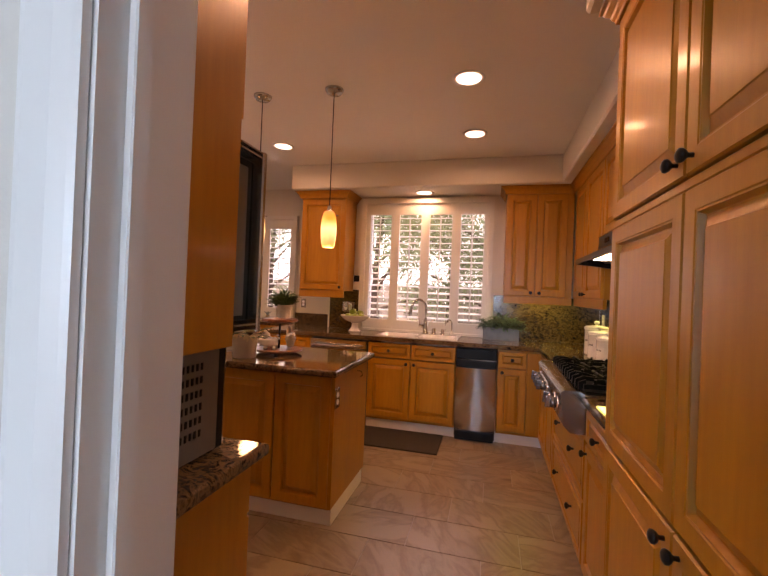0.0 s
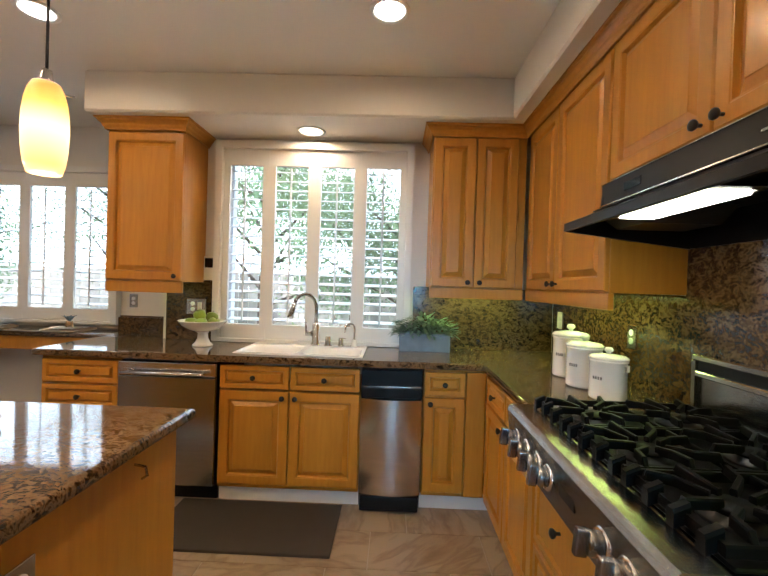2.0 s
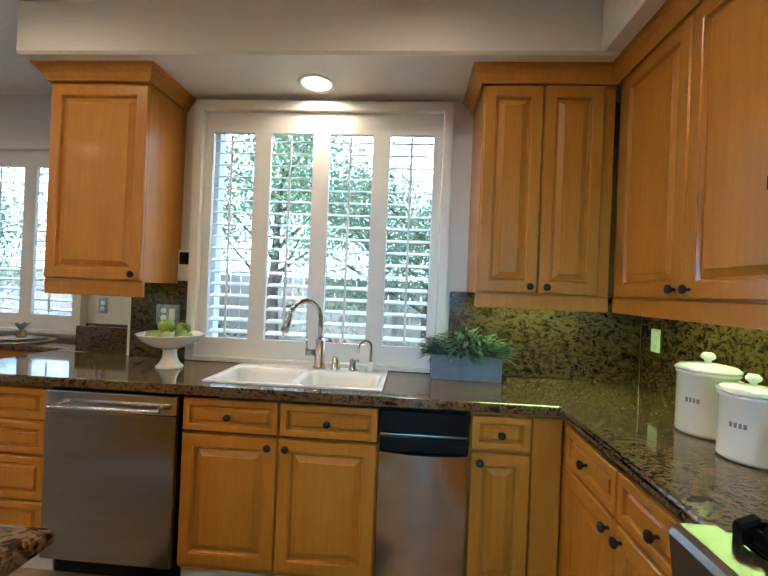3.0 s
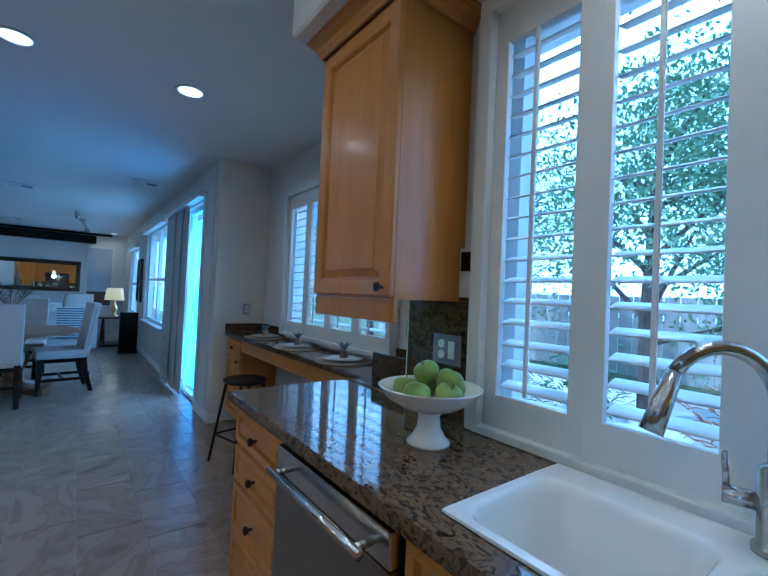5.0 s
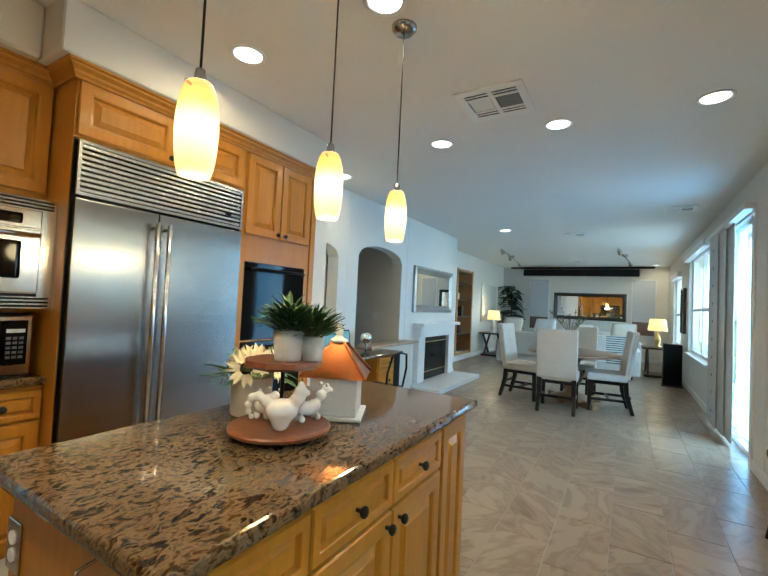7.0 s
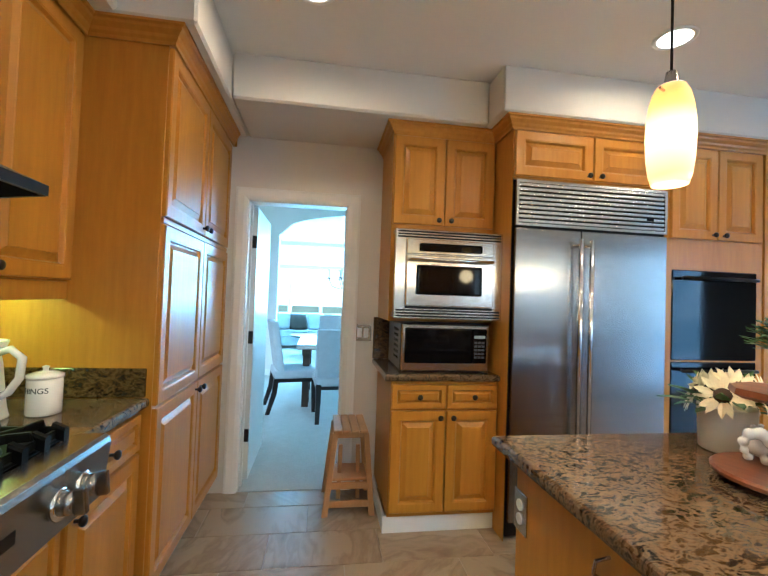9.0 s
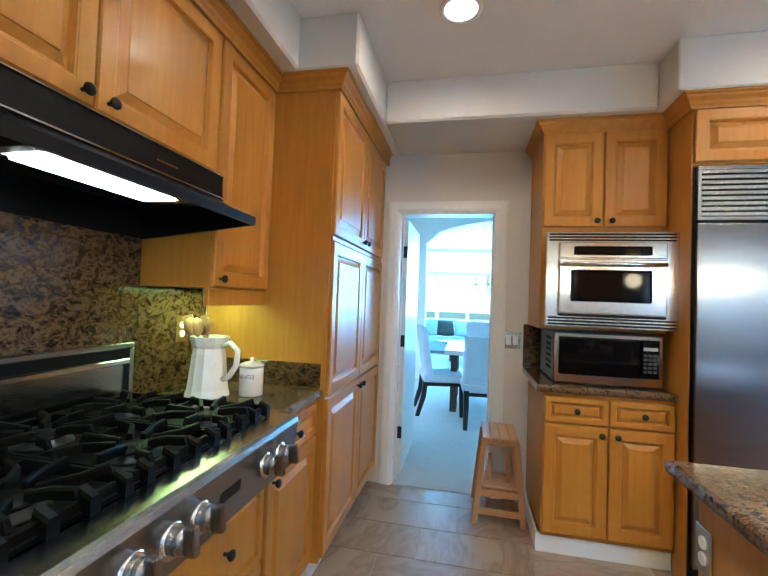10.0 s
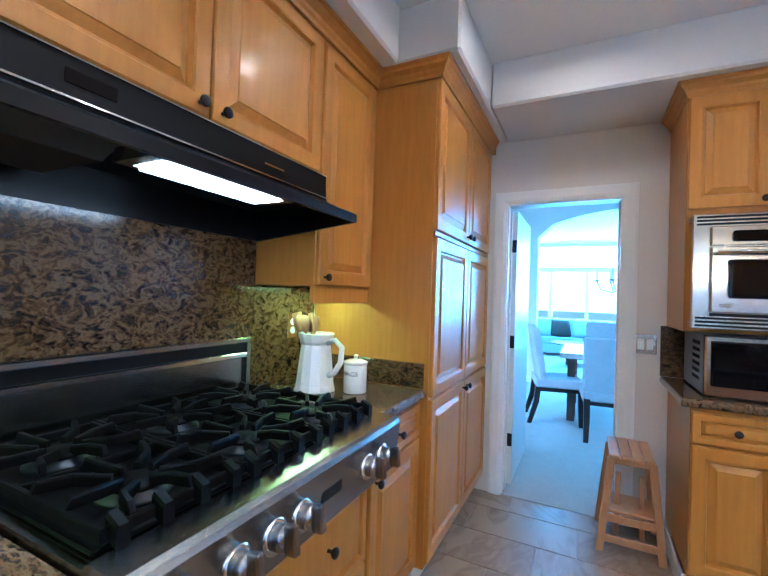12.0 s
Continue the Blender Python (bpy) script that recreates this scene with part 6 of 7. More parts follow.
solo("stone_ledge", box(-6.03, -4.70, 0.50, 0.76, 0.75, 0.785, 0.008, None, 2), LEDGE, "tan stone ledge on the half wall", "ledge", kind="structure")
solo("stone_ledge", box(-4.27, -3.40, 0.31, 0.60, 1.0, 1.025, 0.008, None, 2), LEDGE, "tan stone sill of the niche", "ledge", kind="structure")
solo("hall_door", box(-5.05, -4.20, -1.395, -1.36, 0.0, 2.03, 0.003), DWOOD, "dark hallway door seen through the arch", "door", kind="structure")
switch(pose(-5.879, 0.05, 1.12, 0, 0, 90), 2, "white wall switch in the hallway")
lp = thing("laptop", pose(-3.98, 0.78, 0.761, 0, 0, 160), "open black laptop with a lit picture on its screen", "laptop")
part("base", box(-0.18, 0.18, -0.24, 0.0, 0.0, 0.018, 0.004), BLACK, lp)
s = part("screen", box(-0.18, 0.18, 0.0, 0.012, 0.0, 0.25, 0.004), BLACK, lp, at=pose(0, 0.0, 0.014, -14))
part("display", box(-0.165, 0.165, -0.002, 0.001, 0.02, 0.235), mat("screen_picture", (0.05, 0.10, 0.12), 0.3, col2=(0.25, 0.35, 0.30), scale=14, emit=(0.12, 0.26, 0.30), power=0.5), s)
gb = thing("globe", pose(-4.68, 0.68, 0.761), "small silver desk globe on a stand", "globe")
part("ball", lathe([(0.001, 0.05)] + [(0.075 * math.sin(math.pi * k / 12), 0.125 - 0.075 * math.cos(math.pi * k / 12)) for k in range(1, 12)] + [(0.001, 0.20)], 24), CHROME, gb, smooth=True)
part("ring", tube([(0.086 * math.cos(a), 0, 0.125 + 0.086 * math.sin(a)) for a in [math.pi * (0.5 + k / 10) + 0.3 for k in range(11)]], 0.004, 8), NICKEL, gb)
part("stand", lathe([(0.045, 0), (0.045, 0.008), (0.012, 0.015), (0.010, 0.045), (0.001, 0.05)], 20), NICKEL, gb, smooth=True)
mc = thing("desk_chair", pose(-4.15, 1.22, 0, 0, 0, 0), "black metal cafe chair at the desk", "chair")
part("seat", box(-0.19, 0.19, -0.19, 0.19, 0.44, 0.46, 0.008, None, 2), BLACK, mc)
for sx, sy in ((-1, -1), (1, -1), (1, 1), (-1, 1)):
    part("leg", tube([(sx * 0.15, sy * 0.15, 0.44), (sx * 0.20, sy * 0.20, 0.0)], 0.013, 8), BLACK, mc)
part("back_frame", tube([(-0.18, 0.18, 0.44), (-0.20, 0.21, 0.65), (-0.15, 0.23, 0.80), (0, 0.235, 0.83), (0.15, 0.23, 0.80), (0.20, 0.21, 0.65), (0.18, 0.18, 0.44)], 0.012, 8), BLACK, mc)
part("backrest", box(-0.06, 0.06, 0.195, 0.203, 0.46, 0.82, 0.003), BLACK, mc)
SILVER = mat("silver_leaf_frame", (0.36, 0.35, 0.33), 0.4, 0.7, col2=(0.44, 0.43, 0.41), scale=12)
MIRR = mat("mirror_glass", (0.86, 0.88, 0.88), 0.015, 1.0)


def framed(name, m, w, h, f, fm, inner, label, cat, d=0.04):
    t = thing(name, m, label, cat)
    part("frame", ringed(w, h, [(0, -d), (f * 0.35, -d - 0.012), (f * 0.7, -d * 0.7), (f, -d * 0.3)]), fm, t, at=pose(-w / 2, 0, -h / 2))
    part("glass" if cat == "mirror" else "canvas", box(-w / 2 + f, w / 2 - f, -d * 0.3 - 0.004, -d * 0.3 - 0.001, -h / 2 + f, h / 2 - f), inner, t)
    return t


framed("wall_mirror", pose(-7.02, 0.522, 1.58, 0, 0, 180), 1.62, 0.75, 0.12, SILVER, MIRR, "wide silver framed mirror over the fireplace", "mirror")
MANT = mat("white_mantel", (0.78, 0.78, 0.77), 0.4, col2=(0.81, 0.81, 0.80), scale=6)
fpz = thing("fireplace", pose(0, 0, 0), "white painted fireplace with black glass firebox", "fireplace")
part("mantel_shelf", box(-7.90, -6.26, 0.523, 0.72, 0.985, 1.035, 0.01, None, 2), MANT, fpz)
part("mantel_frieze", box(-7.84, -6.32, 0.523, 0.64, 0.80, 0.984, 0.006), MANT, fpz)
for x0 in (-7.84, -6.56):
    part("mantel_leg", box(x0, x0 + 0.24, 0.523, 0.62, 0.075, 0.799, 0.006), MANT, fpz)
part("firebox", box(-7.598, -6.562, 0.523, 0.56, 0.076, 0.798, 0.004), DGLASS, fpz, "black glass firebox")
part("brass_trim", box(-7.59, -6.57, 0.5605, 0.566, 0.70, 0.715), mat("aged_brass", (0.55, 0.40, 0.16), 0.35, 1.0), fpz)
part("brass_trim", box(-7.59, -6.57, 0.5605, 0.566, 0.20, 0.215), bpy.data.materials["aged_brass"], fpz)
part("hearth", box(-8.02, -6.1, 0.523, 1.09, 0.001, 0.072, 0.008, None, 2), MANT, fpz)
outlet(pose(-6.06, 0.521, 0.31, 0, 0, 180), False, "white wall outlet by the fireplace")

# ---- living room ----
bc = thing("bookcase", pose(0, 0, 0), "tall recessed wooden bookcase with dark shelves", "bookcase")
part("back", box(-10.89, -9.85, -0.62, -0.60, 0.21, 2.19), DWOOD, bc)
OAK = mat("golden_oak", (0.40, 0.20, 0.07), 0.45, col2=(0.48, 0.26, 0.10), scale=10, stretch=(5, 5, 0.6))
for b in ((-10.96, -10.88, 0.13, 2.27), (-9.86, -9.78, 0.13, 2.27)):
    part("side", box(b[0], b[1], -0.60, -0.08, b[2], b[3], 0.003), OAK, bc)
for z in (0.13, 0.62, 1.05, 1.48, 1.88, 2.20):
    part("shelf", box(-10.88, -9.86, -0.60, -0.09, z, z + 0.06 if z in (0.13, 2.20) else z + 0.03, 0.003), OAK if z in (0.13, 2.20) else DWOOD, bc)
for i, (x, z, w, h) in enumerate(((-10.5, 0.65, 0.2, 0.2), (-10.2, 1.08, 0.24, 0.14), (-10.6, 1.08, 0.12, 0.26), (-10.3, 1.51, 0.3, 0.16), (-10.4, 0.19, 0.4, 0.22))):
    solo("decor_box", box(x, x + w, -0.45, -0.2, z + 0.001, z + h, 0.006), WHITEP if i % 2 else DWOOD, "small decorative box on the bookcase shelf", "box")
framed("painting", pose(-12.5, -0.095, 1.47, 0, 0, 180), 1.6, 1.1, 0.02, TRIM, mat("pale_painting", (0.42, 0.47, 0.44), 0.7, col2=(0.70, 0.68, 0.62), scale=2.2, stretch=(1, 1, 0.4)), "large pale abstract painting on the living room wall", "painting", 0.03)
DARKF = mat("dark_frame", (0.03, 0.025, 0.02), 0.45, col2=(0.05, 0.04, 0.032), scale=10)
framed("wall_mirror", pose(-14.098, 2.47, 1.50, 0, 0, 90), 1.95, 0.80, 0.10, DARKF, MIRR, "wide dark framed mirror on the end wall", "mirror")
BLINDM = mat("roller_blind_cloth", (0.50, 0.53, 0.58), 0.8, col2=(0.54, 0.57, 0.62), scale=20)
for y in (1.06, 3.86):
    wn4 = thing("window_blind", pose(0, 0, 0), "narrow window with a grey roller blind drawn down", "blind")
    part("frame", box(-14.098, -14.06, y - 0.30, y + 0.30, 0.72, 2.34, 0.004), TRIM, wn4)
    part("cloth", box(-14.055, -14.05, y - 0.27, y + 0.27, 1.12, 2.30), BLINDM, wn4)
    part("pane", box(-14.058, -14.056, y - 0.27, y + 0.27, 0.75, 1.12), mat("dim_garden_view", (0.12, 0.07, 0.06), 0.2, col2=(0.2, 0.14, 0.13), scale=4), wn4)
solo("projector_screen_case", box(-13.98, -13.80, 0.60, 3.74, 2.40, 2.60, 0.01), BLACK, "long black projection screen case under the ceiling", "screen case")
solo("ceiling_rail", box(-13.9, -13.86, 0.2, 4.1, 2.62, 2.679, 0.003), BLACK, "black rail holding the screen case", "rail", kind="structure")


def track(x0, y0, x1, y1, heads, label):
    t = thing("track_light", pose(0, 0, 0), label, "track light", "ceiling spotlights")
    part("rail", tube([(x0, y0, CEIL - 0.05), (x1, y1, CEIL - 0.05)], 0.012, 6), NICKEL, t)
    part("canopy", lathe([(0.06, 0), (0.06, 0.05)], 20, None, (x0 + x1) / 2, (y0 + y1) / 2, CEIL - 0.0505), NICKEL, t)
    for k in heads:
        x, y = x0 + (x1 - x0) * k, y0 + (y1 - y0) * k
        h = part("spot_head", lathe([(0.02, 0.0), (0.035, -0.02), (0.04, -0.11), (0.034, -0.115), (0.03, -0.10), (0.001, -0.10)], 16), NICKEL, t, "small spot head", True, pose(x, y, CEIL - 0.07, 25, 15, 0))
        part("lens", lathe([(0.03, -0.103), (0.001, -0.104)], 14), LAMPM, h)


track(-9.3, 1.07, -12.6, 0.75, (0.0, 0.35, 0.9), "curved ceiling track light with small spots")
track(-9.7, 3.28, -12.4, 3.5, (0.0, 0.9), "ceiling track light with small spots")
downlight(-13.5, 4.1)
# end tables and lamps
SHADE = mat("lit_lampshade", (0.85, 0.72, 0.45), 0.8, emit=(1.0, 0.60, 0.18), power=0.7)


def end_table(x, y, lampm, label):
    t = thing("end_table", pose(x, y, 0), "dark wooden end table with crossed legs", "table", "end tables")
    part("tabletop", box(-0.36, 0.36, -0.30, 0.30, 0.60, 0.635, 0.006), DWOOD, t)
    for sy in (-0.2, 0.2):
        part("leg", tube([(-0.28, sy, 0.03), (0.28, sy, 0.60)], 0.03, 4), DWOOD, t)
        part("leg", tube([(0.28, sy + 0.03, 0.03), (-0.28, sy + 0.03, 0.60)], 0.03, 4), DWOOD, t)
    part("stretcher", box(-0.33, 0.33, -0.25, 0.25, 0.0, 0.05, 0.006), DWOOD, t)
    l = thing("table_lamp", pose(x, y, 0.636), label, "lamp", "table lamps")
    part("base", lathe([(0.08, 0), (0.08, 0.02), (0.03, 0.035), (0.06, 0.12), (0.065, 0.18), (0.03, 0.27), (0.012, 0.30), (0.012, 0.36), (0.001, 0.36)], 20), lampm, l, smooth=True)
    part("shade", lathe([(0.19, 0.36), (0.15, 0.62)], 28), SHADE, l, "lit cloth shade", smooth=True)
    d = bpy.data.lights.new("table_lamp_bulb", 'POINT')
    d.energy, d.color, d.shadow_soft_size = 4.0, (1.0, 0.70, 0.36), 0.05
    new("table_lamp_bulb", d).location = (x, y, 1.36)


end_table(-11.9, 0.24, CERAM, "table lamp with white base and lit cream shade")
end_table(-11.3, 4.05, bpy.data.materials["aged_brass"], "table lamp with brass base and lit amber shade")
# fig tree
fg = thing("fig_tree", pose(-13.55, 0.32, 0), "tall fiddle-leaf fig in a basket", "plant")
part("basket", lathe([(0.16, 0), (0.2, 0.05), (0.21, 0.30), (0.19, 0.31), (0.17, 0.28), (0.001, 0.27)], 24), JUTE, fg, smooth=True)
part("trunk", tube([(0, 0, 0.25), (0.03, 0.02, 0.8), (0.0, 0.0, 1.5), (0.04, 0.0, 1.95)], 0.02, 8), STEMM, fg)
bm = bmesh.new()
for k in range(95):
    z = rng.uniform(0.75, 2.05)
    a = rng.uniform(0, 6.28)
    leaf(bm, Vector((0.05 * math.cos(a), 0.05 * math.sin(a), z)), Vector((math.cos(a), math.sin(a), rng.uniform(-0.1, 0.6))), rng.uniform(0.26, 0.40), rng.uniform(0.17, 0.26), 0.5)
part("leaves", bm, mat("fig_leaf", (0.008, 0.022, 0.008), 0.35, col2=(0.016, 0.038, 0.013), scale=8), fg)
SOFAM = mat("grey_sofa_cloth", (0.40, 0.38, 0.35), 0.9, col2=(0.46, 0.44, 0.41), scale=20, bump=0.3, bscale=500)
SOFAW = mat("white_sofa_cloth", (0.62, 0.62, 0.61), 0.9, col2=(0.68, 0.68, 0.67), scale=20, bump=0.3, bscale=500)


def sofa(m, w, cloth, label, cushions=2):
    t = thing("sofa", m, label, "sofa")
    part("base", box(-w / 2, w / 2, -0.42, 0.42, 0.08, 0.30, 0.03, None, 2), cloth, t)
    part("backrest", box(-w / 2, w / 2, 0.20, 0.45, 0.28, 0.82, 0.06, None, 3), cloth, t)
    for sx in (-1, 1):
        part("armrest", box(sx * (w / 2) - 0.10, sx * (w / 2) + 0.10, -0.43, 0.43, 0.08, 0.60, 0.05, None, 3), cloth, t)
    cw = (w - 0.24) / cushions
    for k in range(cushions):
        part("seat_cushion", box(-w / 2 + 0.12 + k * cw, -w / 2 + 0.115 + (k + 1) * cw, -0.44, 0.20, 0.30, 0.46, 0.04, None, 3), cloth, t)
    for sx in (-1, 1):
        for sy in (-0.35, 0.35):
            part("leg", box(sx * (w / 2 - 0.06) - 0.025, sx * (w / 2 - 0.06) + 0.025, sy - 0.025, sy + 0.025, 0, 0.08), DWOOD, t)
    return t


def pillow(x, y, z, s, rz, m, label, tilt=65):
    bm = bmesh.new()
    n = 8
    g = {}
    for f in (-1, 1):
        for i in range(n + 1):
            for j in range(n + 1):
                u, v = 2 * i / n - 1, 2 * j / n - 1
                g[f, i, j] = bm.verts.new((u * s / 2 * (1 - 0.06 * v * v), v * s / 2 * (1 - 0.06 * u * u), f * 0.075 * (max(0, (1 - u * u) * (1 - v * v)) ** 0.45) * s / 0.45))
        for i in range(n):
            for j in range(n):
                q = (g[f, i, j], g[f, i + 1, j], g[f, i + 1, j + 1], g[f, i, j + 1])
                bm.faces.new(q if f > 0 else q[::-1])
    bmesh.ops.remove_doubles(bm, verts=bm.verts, dist=1e-5)
    return solo("pillow", bm, m, label, "pillow", pose(x, y, z, tilt, 0, rz), smooth=True, group="sofa pillows")


sofa(pose(-10.6, 1.48, 0, 0, 0, -90), 1.15, SOFAM, "grey fabric sofa seen from behind")
sofa(pose(-10.55, 2.97, 0, 0, 0, -90), 1.3, SOFAW, "white slipcovered sofa with a striped throw")
sofa(pose(-13.2, 2.4, 0, 0, 0, 90), 2.6, SOFAW, "white fabric sofa under the wall mirror", 3)
STRIPE = mat("striped_throw", (0.55, 0.56, 0.56), 0.9)
nt_ = STRIPE.node_tree
wv = nt_.nodes.new("ShaderNodeTexWave")
wv.bands_direction, wv.inputs["Scale"].default_value = 'Z', 7.0
rp_ = nt_.nodes.new("ShaderNodeValToRGB")
rp_.color_ramp.interpolation = 'CONSTANT'
rp_.color_ramp.elements[0].color, rp_.color_ramp.elements[1].color = (0.06, 0.10, 0.14, 1), (0.62, 0.62, 0.60, 1)
rp_.color_ramp.elements[1].position = 0.4
tc_ = nt_.nodes.new("ShaderNodeTexCoord")
nt_.links.new(tc_.outputs["Object"], wv.inputs["Vector"])
nt_.links.new(wv.outputs[0], rp_.inputs[0])
nt_.links.new(rp_.outputs[0], nt_.nodes["Principled BSDF"].inputs["Base Color"])
solo("throw_blanket", box(-10.15, -10.09, 3.10, 3.50, 0.30, 0.88, 0.012, None, 2), STRIPE, "blue and white striped throw over the sofa back", "blanket")
for x, y, z, m, l in ((-10.35, 1.85, 0.92, SOFAW, "cream pillow on the grey sofa"), (-10.35, 1.12, 0.92, LINEN, "cream pillow on the grey sofa"), (-10.35, 3.40, 0.92, LINEN, "cream pillow on the white sofa"), (-10.3, 2.60, 0.86, SOFAW, "white pillow on the sofa")):
    pillow(x, y, z, 0.48, 80, m, l)
spk = thing("floor_speaker", pose(-10.0, 4.22, 0), "slim black floor-standing loudspeaker", "loudspeaker")
part("cabinet", box(-0.12, 0.12, -0.15, 0.15, 0.02, 0.80, 0.02, None, 2), BLACKM, spk)
part("plinth", box(-0.14, 0.14, -0.17, 0.17, 0, 0.02), BLACK, spk)
framed("picture", pose(-10.5, 4.448, 1.45, 0, 0, 0), 0.5, 0.9, 0.04, DARKF, mat("muted_print", (0.10, 0.10, 0.10), 0.6, col2=(0.35, 0.33, 0.30), scale=5), "dark framed picture between the windows", "picture")
ct = thing("console_table", pose(-12.1, 2.4, 0), "white console table with a lamp and box behind the sofas", "table")
part("tabletop", box(-0.2, 0.2, -0.6, 0.6, 0.72, 0.76, 0.005), WHITEP, ct)
for sx in (-0.17, 0.17):
    for sy in (-0.56, 0.56):
        part("leg", box(sx - 0.025, sx + 0.025, sy - 0.025, sy + 0.025, 0, 0.72), WHITEP, ct)

# ---- dining table by the patio door ----
OAKT = mat("worn_oak_top", (0.26, 0.15, 0.075), 0.38, col2=(0.35, 0.21, 0.11), scale=9, stretch=(0.8, 6, 2), rvar=0.08)
DX, DY = -7.05, 2.78
dt = thing("dining_table", pose(DX, DY, 0), "round worn oak dining table on a carved pedestal", "table")
part("tabletop", lathe([(0.001, 0.715), (0.60, 0.715), (0.63, 0.725), (0.63, 0.745), (0.61, 0.758), (0.001, 0.76)], 48), OAKT, dt)
part("pedestal", lathe([(0.30, 0.06), (0.28, 0.10), (0.10, 0.16), (0.08, 0.22), (0.15, 0.36), (0.16, 0.44), (0.09, 0.56), (0.12, 0.64), (0.28, 0.70), (0.30, 0.714)], 28), OAKT, dt, smooth=True)
for k in range(4):
    part("foot", box(0.15, 0.48, -0.05, 0.05, 0.0, 0.09, 0.02, None, 2), OAKT, dt, at=pose(0, 0, 0, 0, 0, 45 + 90 * k))
STUD = mat("nailhead_brass", (0.25, 0.18, 0.10), 0.35, 1.0)


EBONY = mat("ebony_stain", (0.010, 0.007, 0.006), 0.4, col2=(0.018, 0.012, 0.010), scale=12, spec=0.3)


def dining_chair(m, cloth, label, group, studs=True, wing=False):
    """Front towards -y."""
    t = thing("dining_chair", m, label, "chair", group)
    part("seat", box(-0.25, 0.25, -0.27, 0.22, 0.42, 0.52, 0.03, None, 3), cloth, t)
    part("apron", box(-0.235, 0.235, -0.255, 0.20, 0.375, 0.419, 0.004), EBONY, t)
    bm = box(-0.25, 0.25, 0.17, 0.25, 0.46, 1.10, 0.025, None, 3)
    for v in bm.verts:
        v.co.y += max(0, v.co.z - 0.5) * 0.16
        if wing:
            v.co.y -= abs(v.co.x) ** 2 * 1.2
    part("backrest", bm, cloth, t)
    for sx in (-1, 1):
        part("leg", tube([(sx * 0.21, -0.23, 0.42), (sx * 0.22, -0.24, 0.0)], 0.03, 4, None, [0.038, 0.030]), EBONY, t)
        part("leg", tube([(sx * 0.21, 0.19, 0.46), (sx * 0.21, 0.21, 0.25), (sx * 0.22, 0.28, 0.0)], 0.03, 4, None, [0.040, 0.038, 0.030]), EBONY, t)
        if not wing:
            part("stretcher", box(sx * 0.215 - 0.012, sx * 0.215 + 0.012, -0.22, 0.24, 0.15, 0.185, 0.003), EBONY, t)
            if studs:
                for k in range(14):
                    z = 0.55 + k * 0.038
                    part("nailhead", lathe([(0.008, -0.001), (0.006, 0.005), (0.001, 0.006)], 6), STUD, t, at=pose(sx * 0.25, 0.21 + (z - 0.5) * 0.16, z, 0, 90 * sx, 0))
    if not wing:
        part("stretcher", box(-0.21, 0.21, -0.01, 0.015, 0.15, 0.185, 0.003), EBONY, t)
        part("stretcher", box(-0.21, 0.21, 0.24, 0.262, 0.20, 0.235, 0.003), EBONY, t)
        part("seat_rail", box(-0.235, 0.235, -0.255, 0.21, 0.385, 0.42, 0.004), EBONY, t)
    return t


lab = "cream linen dining chair with dark legs and nailhead trim"
c0 = dining_chair(pose(-6.46, 2.67, 0, 0, 0, -88), LINEN, lab, "chairs round the table")
for x, y, rz in ((-6.97, 2.11, 173), (-6.98, 3.24, 8), (-7.85, 2.80, 90)):
    copy_thing(c0, pose(x, y, 0, 0, 0, rz))
vs_ = thing("flower_vase", pose(DX - 0.1, DY - 0.05, 0.761), "glass vase of thin olive branches on the table", "vase")
part("vase", lathe([(0.06, 0), (0.075, 0.01), (0.09, 0.10), (0.06, 0.2), (0.05, 0.24), (0.065, 0.27), (0.06, 0.27), (0.045, 0.24), (0.055, 0.2), (0.08, 0.1), (0.001, 0.02)], 24), glassy("vase_glass", (0.85, 0.9, 0.88), 0.05), vs_, smooth=True)
bm, bl = bmesh.new(), bmesh.new()
for k in range(13):
    a = k * 2.4
    L = rng.uniform(0.35, 0.62)
    p0 = Vector((0, 0, 0.1))
    pts = [p0, Vector((math.cos(a) * 0.06, math.sin(a) * 0.06, 0.3)), Vector((math.cos(a) * L * 0.55, math.sin(a) * L * 0.55, 0.28 + L * 0.55))]
    tube(pts, 0.003, 5, bm)
    for q in range(14):
        f = rng.uniform(0.25, 1)
        leaf(bl, pts[1].lerp(pts[2], f), Vector((rng.uniform(-1, 1), rng.uniform(-1, 1), rng.uniform(-0.2, 1))), 0.06, 0.016, 0.2)
part("branches", bm, STEMM, vs_)
part("leaves", bl, GREENG, vs_)

# ---- front rooms ----
PALE = mat("pale_blue_linen", (0.42, 0.45, 0.48), 0.9, col2=(0.47, 0.50, 0.53), scale=18, bump=0.3, bscale=600)
TOPW = mat("pale_table_top", (0.55, 0.50, 0.44), 0.3, col2=(0.62, 0.57, 0.51), scale=9, stretch=(4, 0.8, 1))
f0 = dining_chair(pose(0.10, -1.62, 0, 0, 0, -78) @ Matrix.Diagonal((1, 1, 0.95, 1)), PALE, "pale upholstered chair with curved back and dark legs", "front room chairs", False, True)
copy_thing(f0, pose(-0.42, -1.28, 0, 0, 0, 5) @ Matrix.Diagonal((1, 1, 0.95, 1)))
copy_thing(f0, pose(-0.45, -3.0, 0, 0, 0, 178))
fd = thing("front_table", pose(-0.45, -2.15, 0), "pale rectangular dining table in the front room", "table")
part("tabletop", box(-0.62, 0.50, -0.55, 0.55, 0.70, 0.76, 0.006), TOPW, fd)
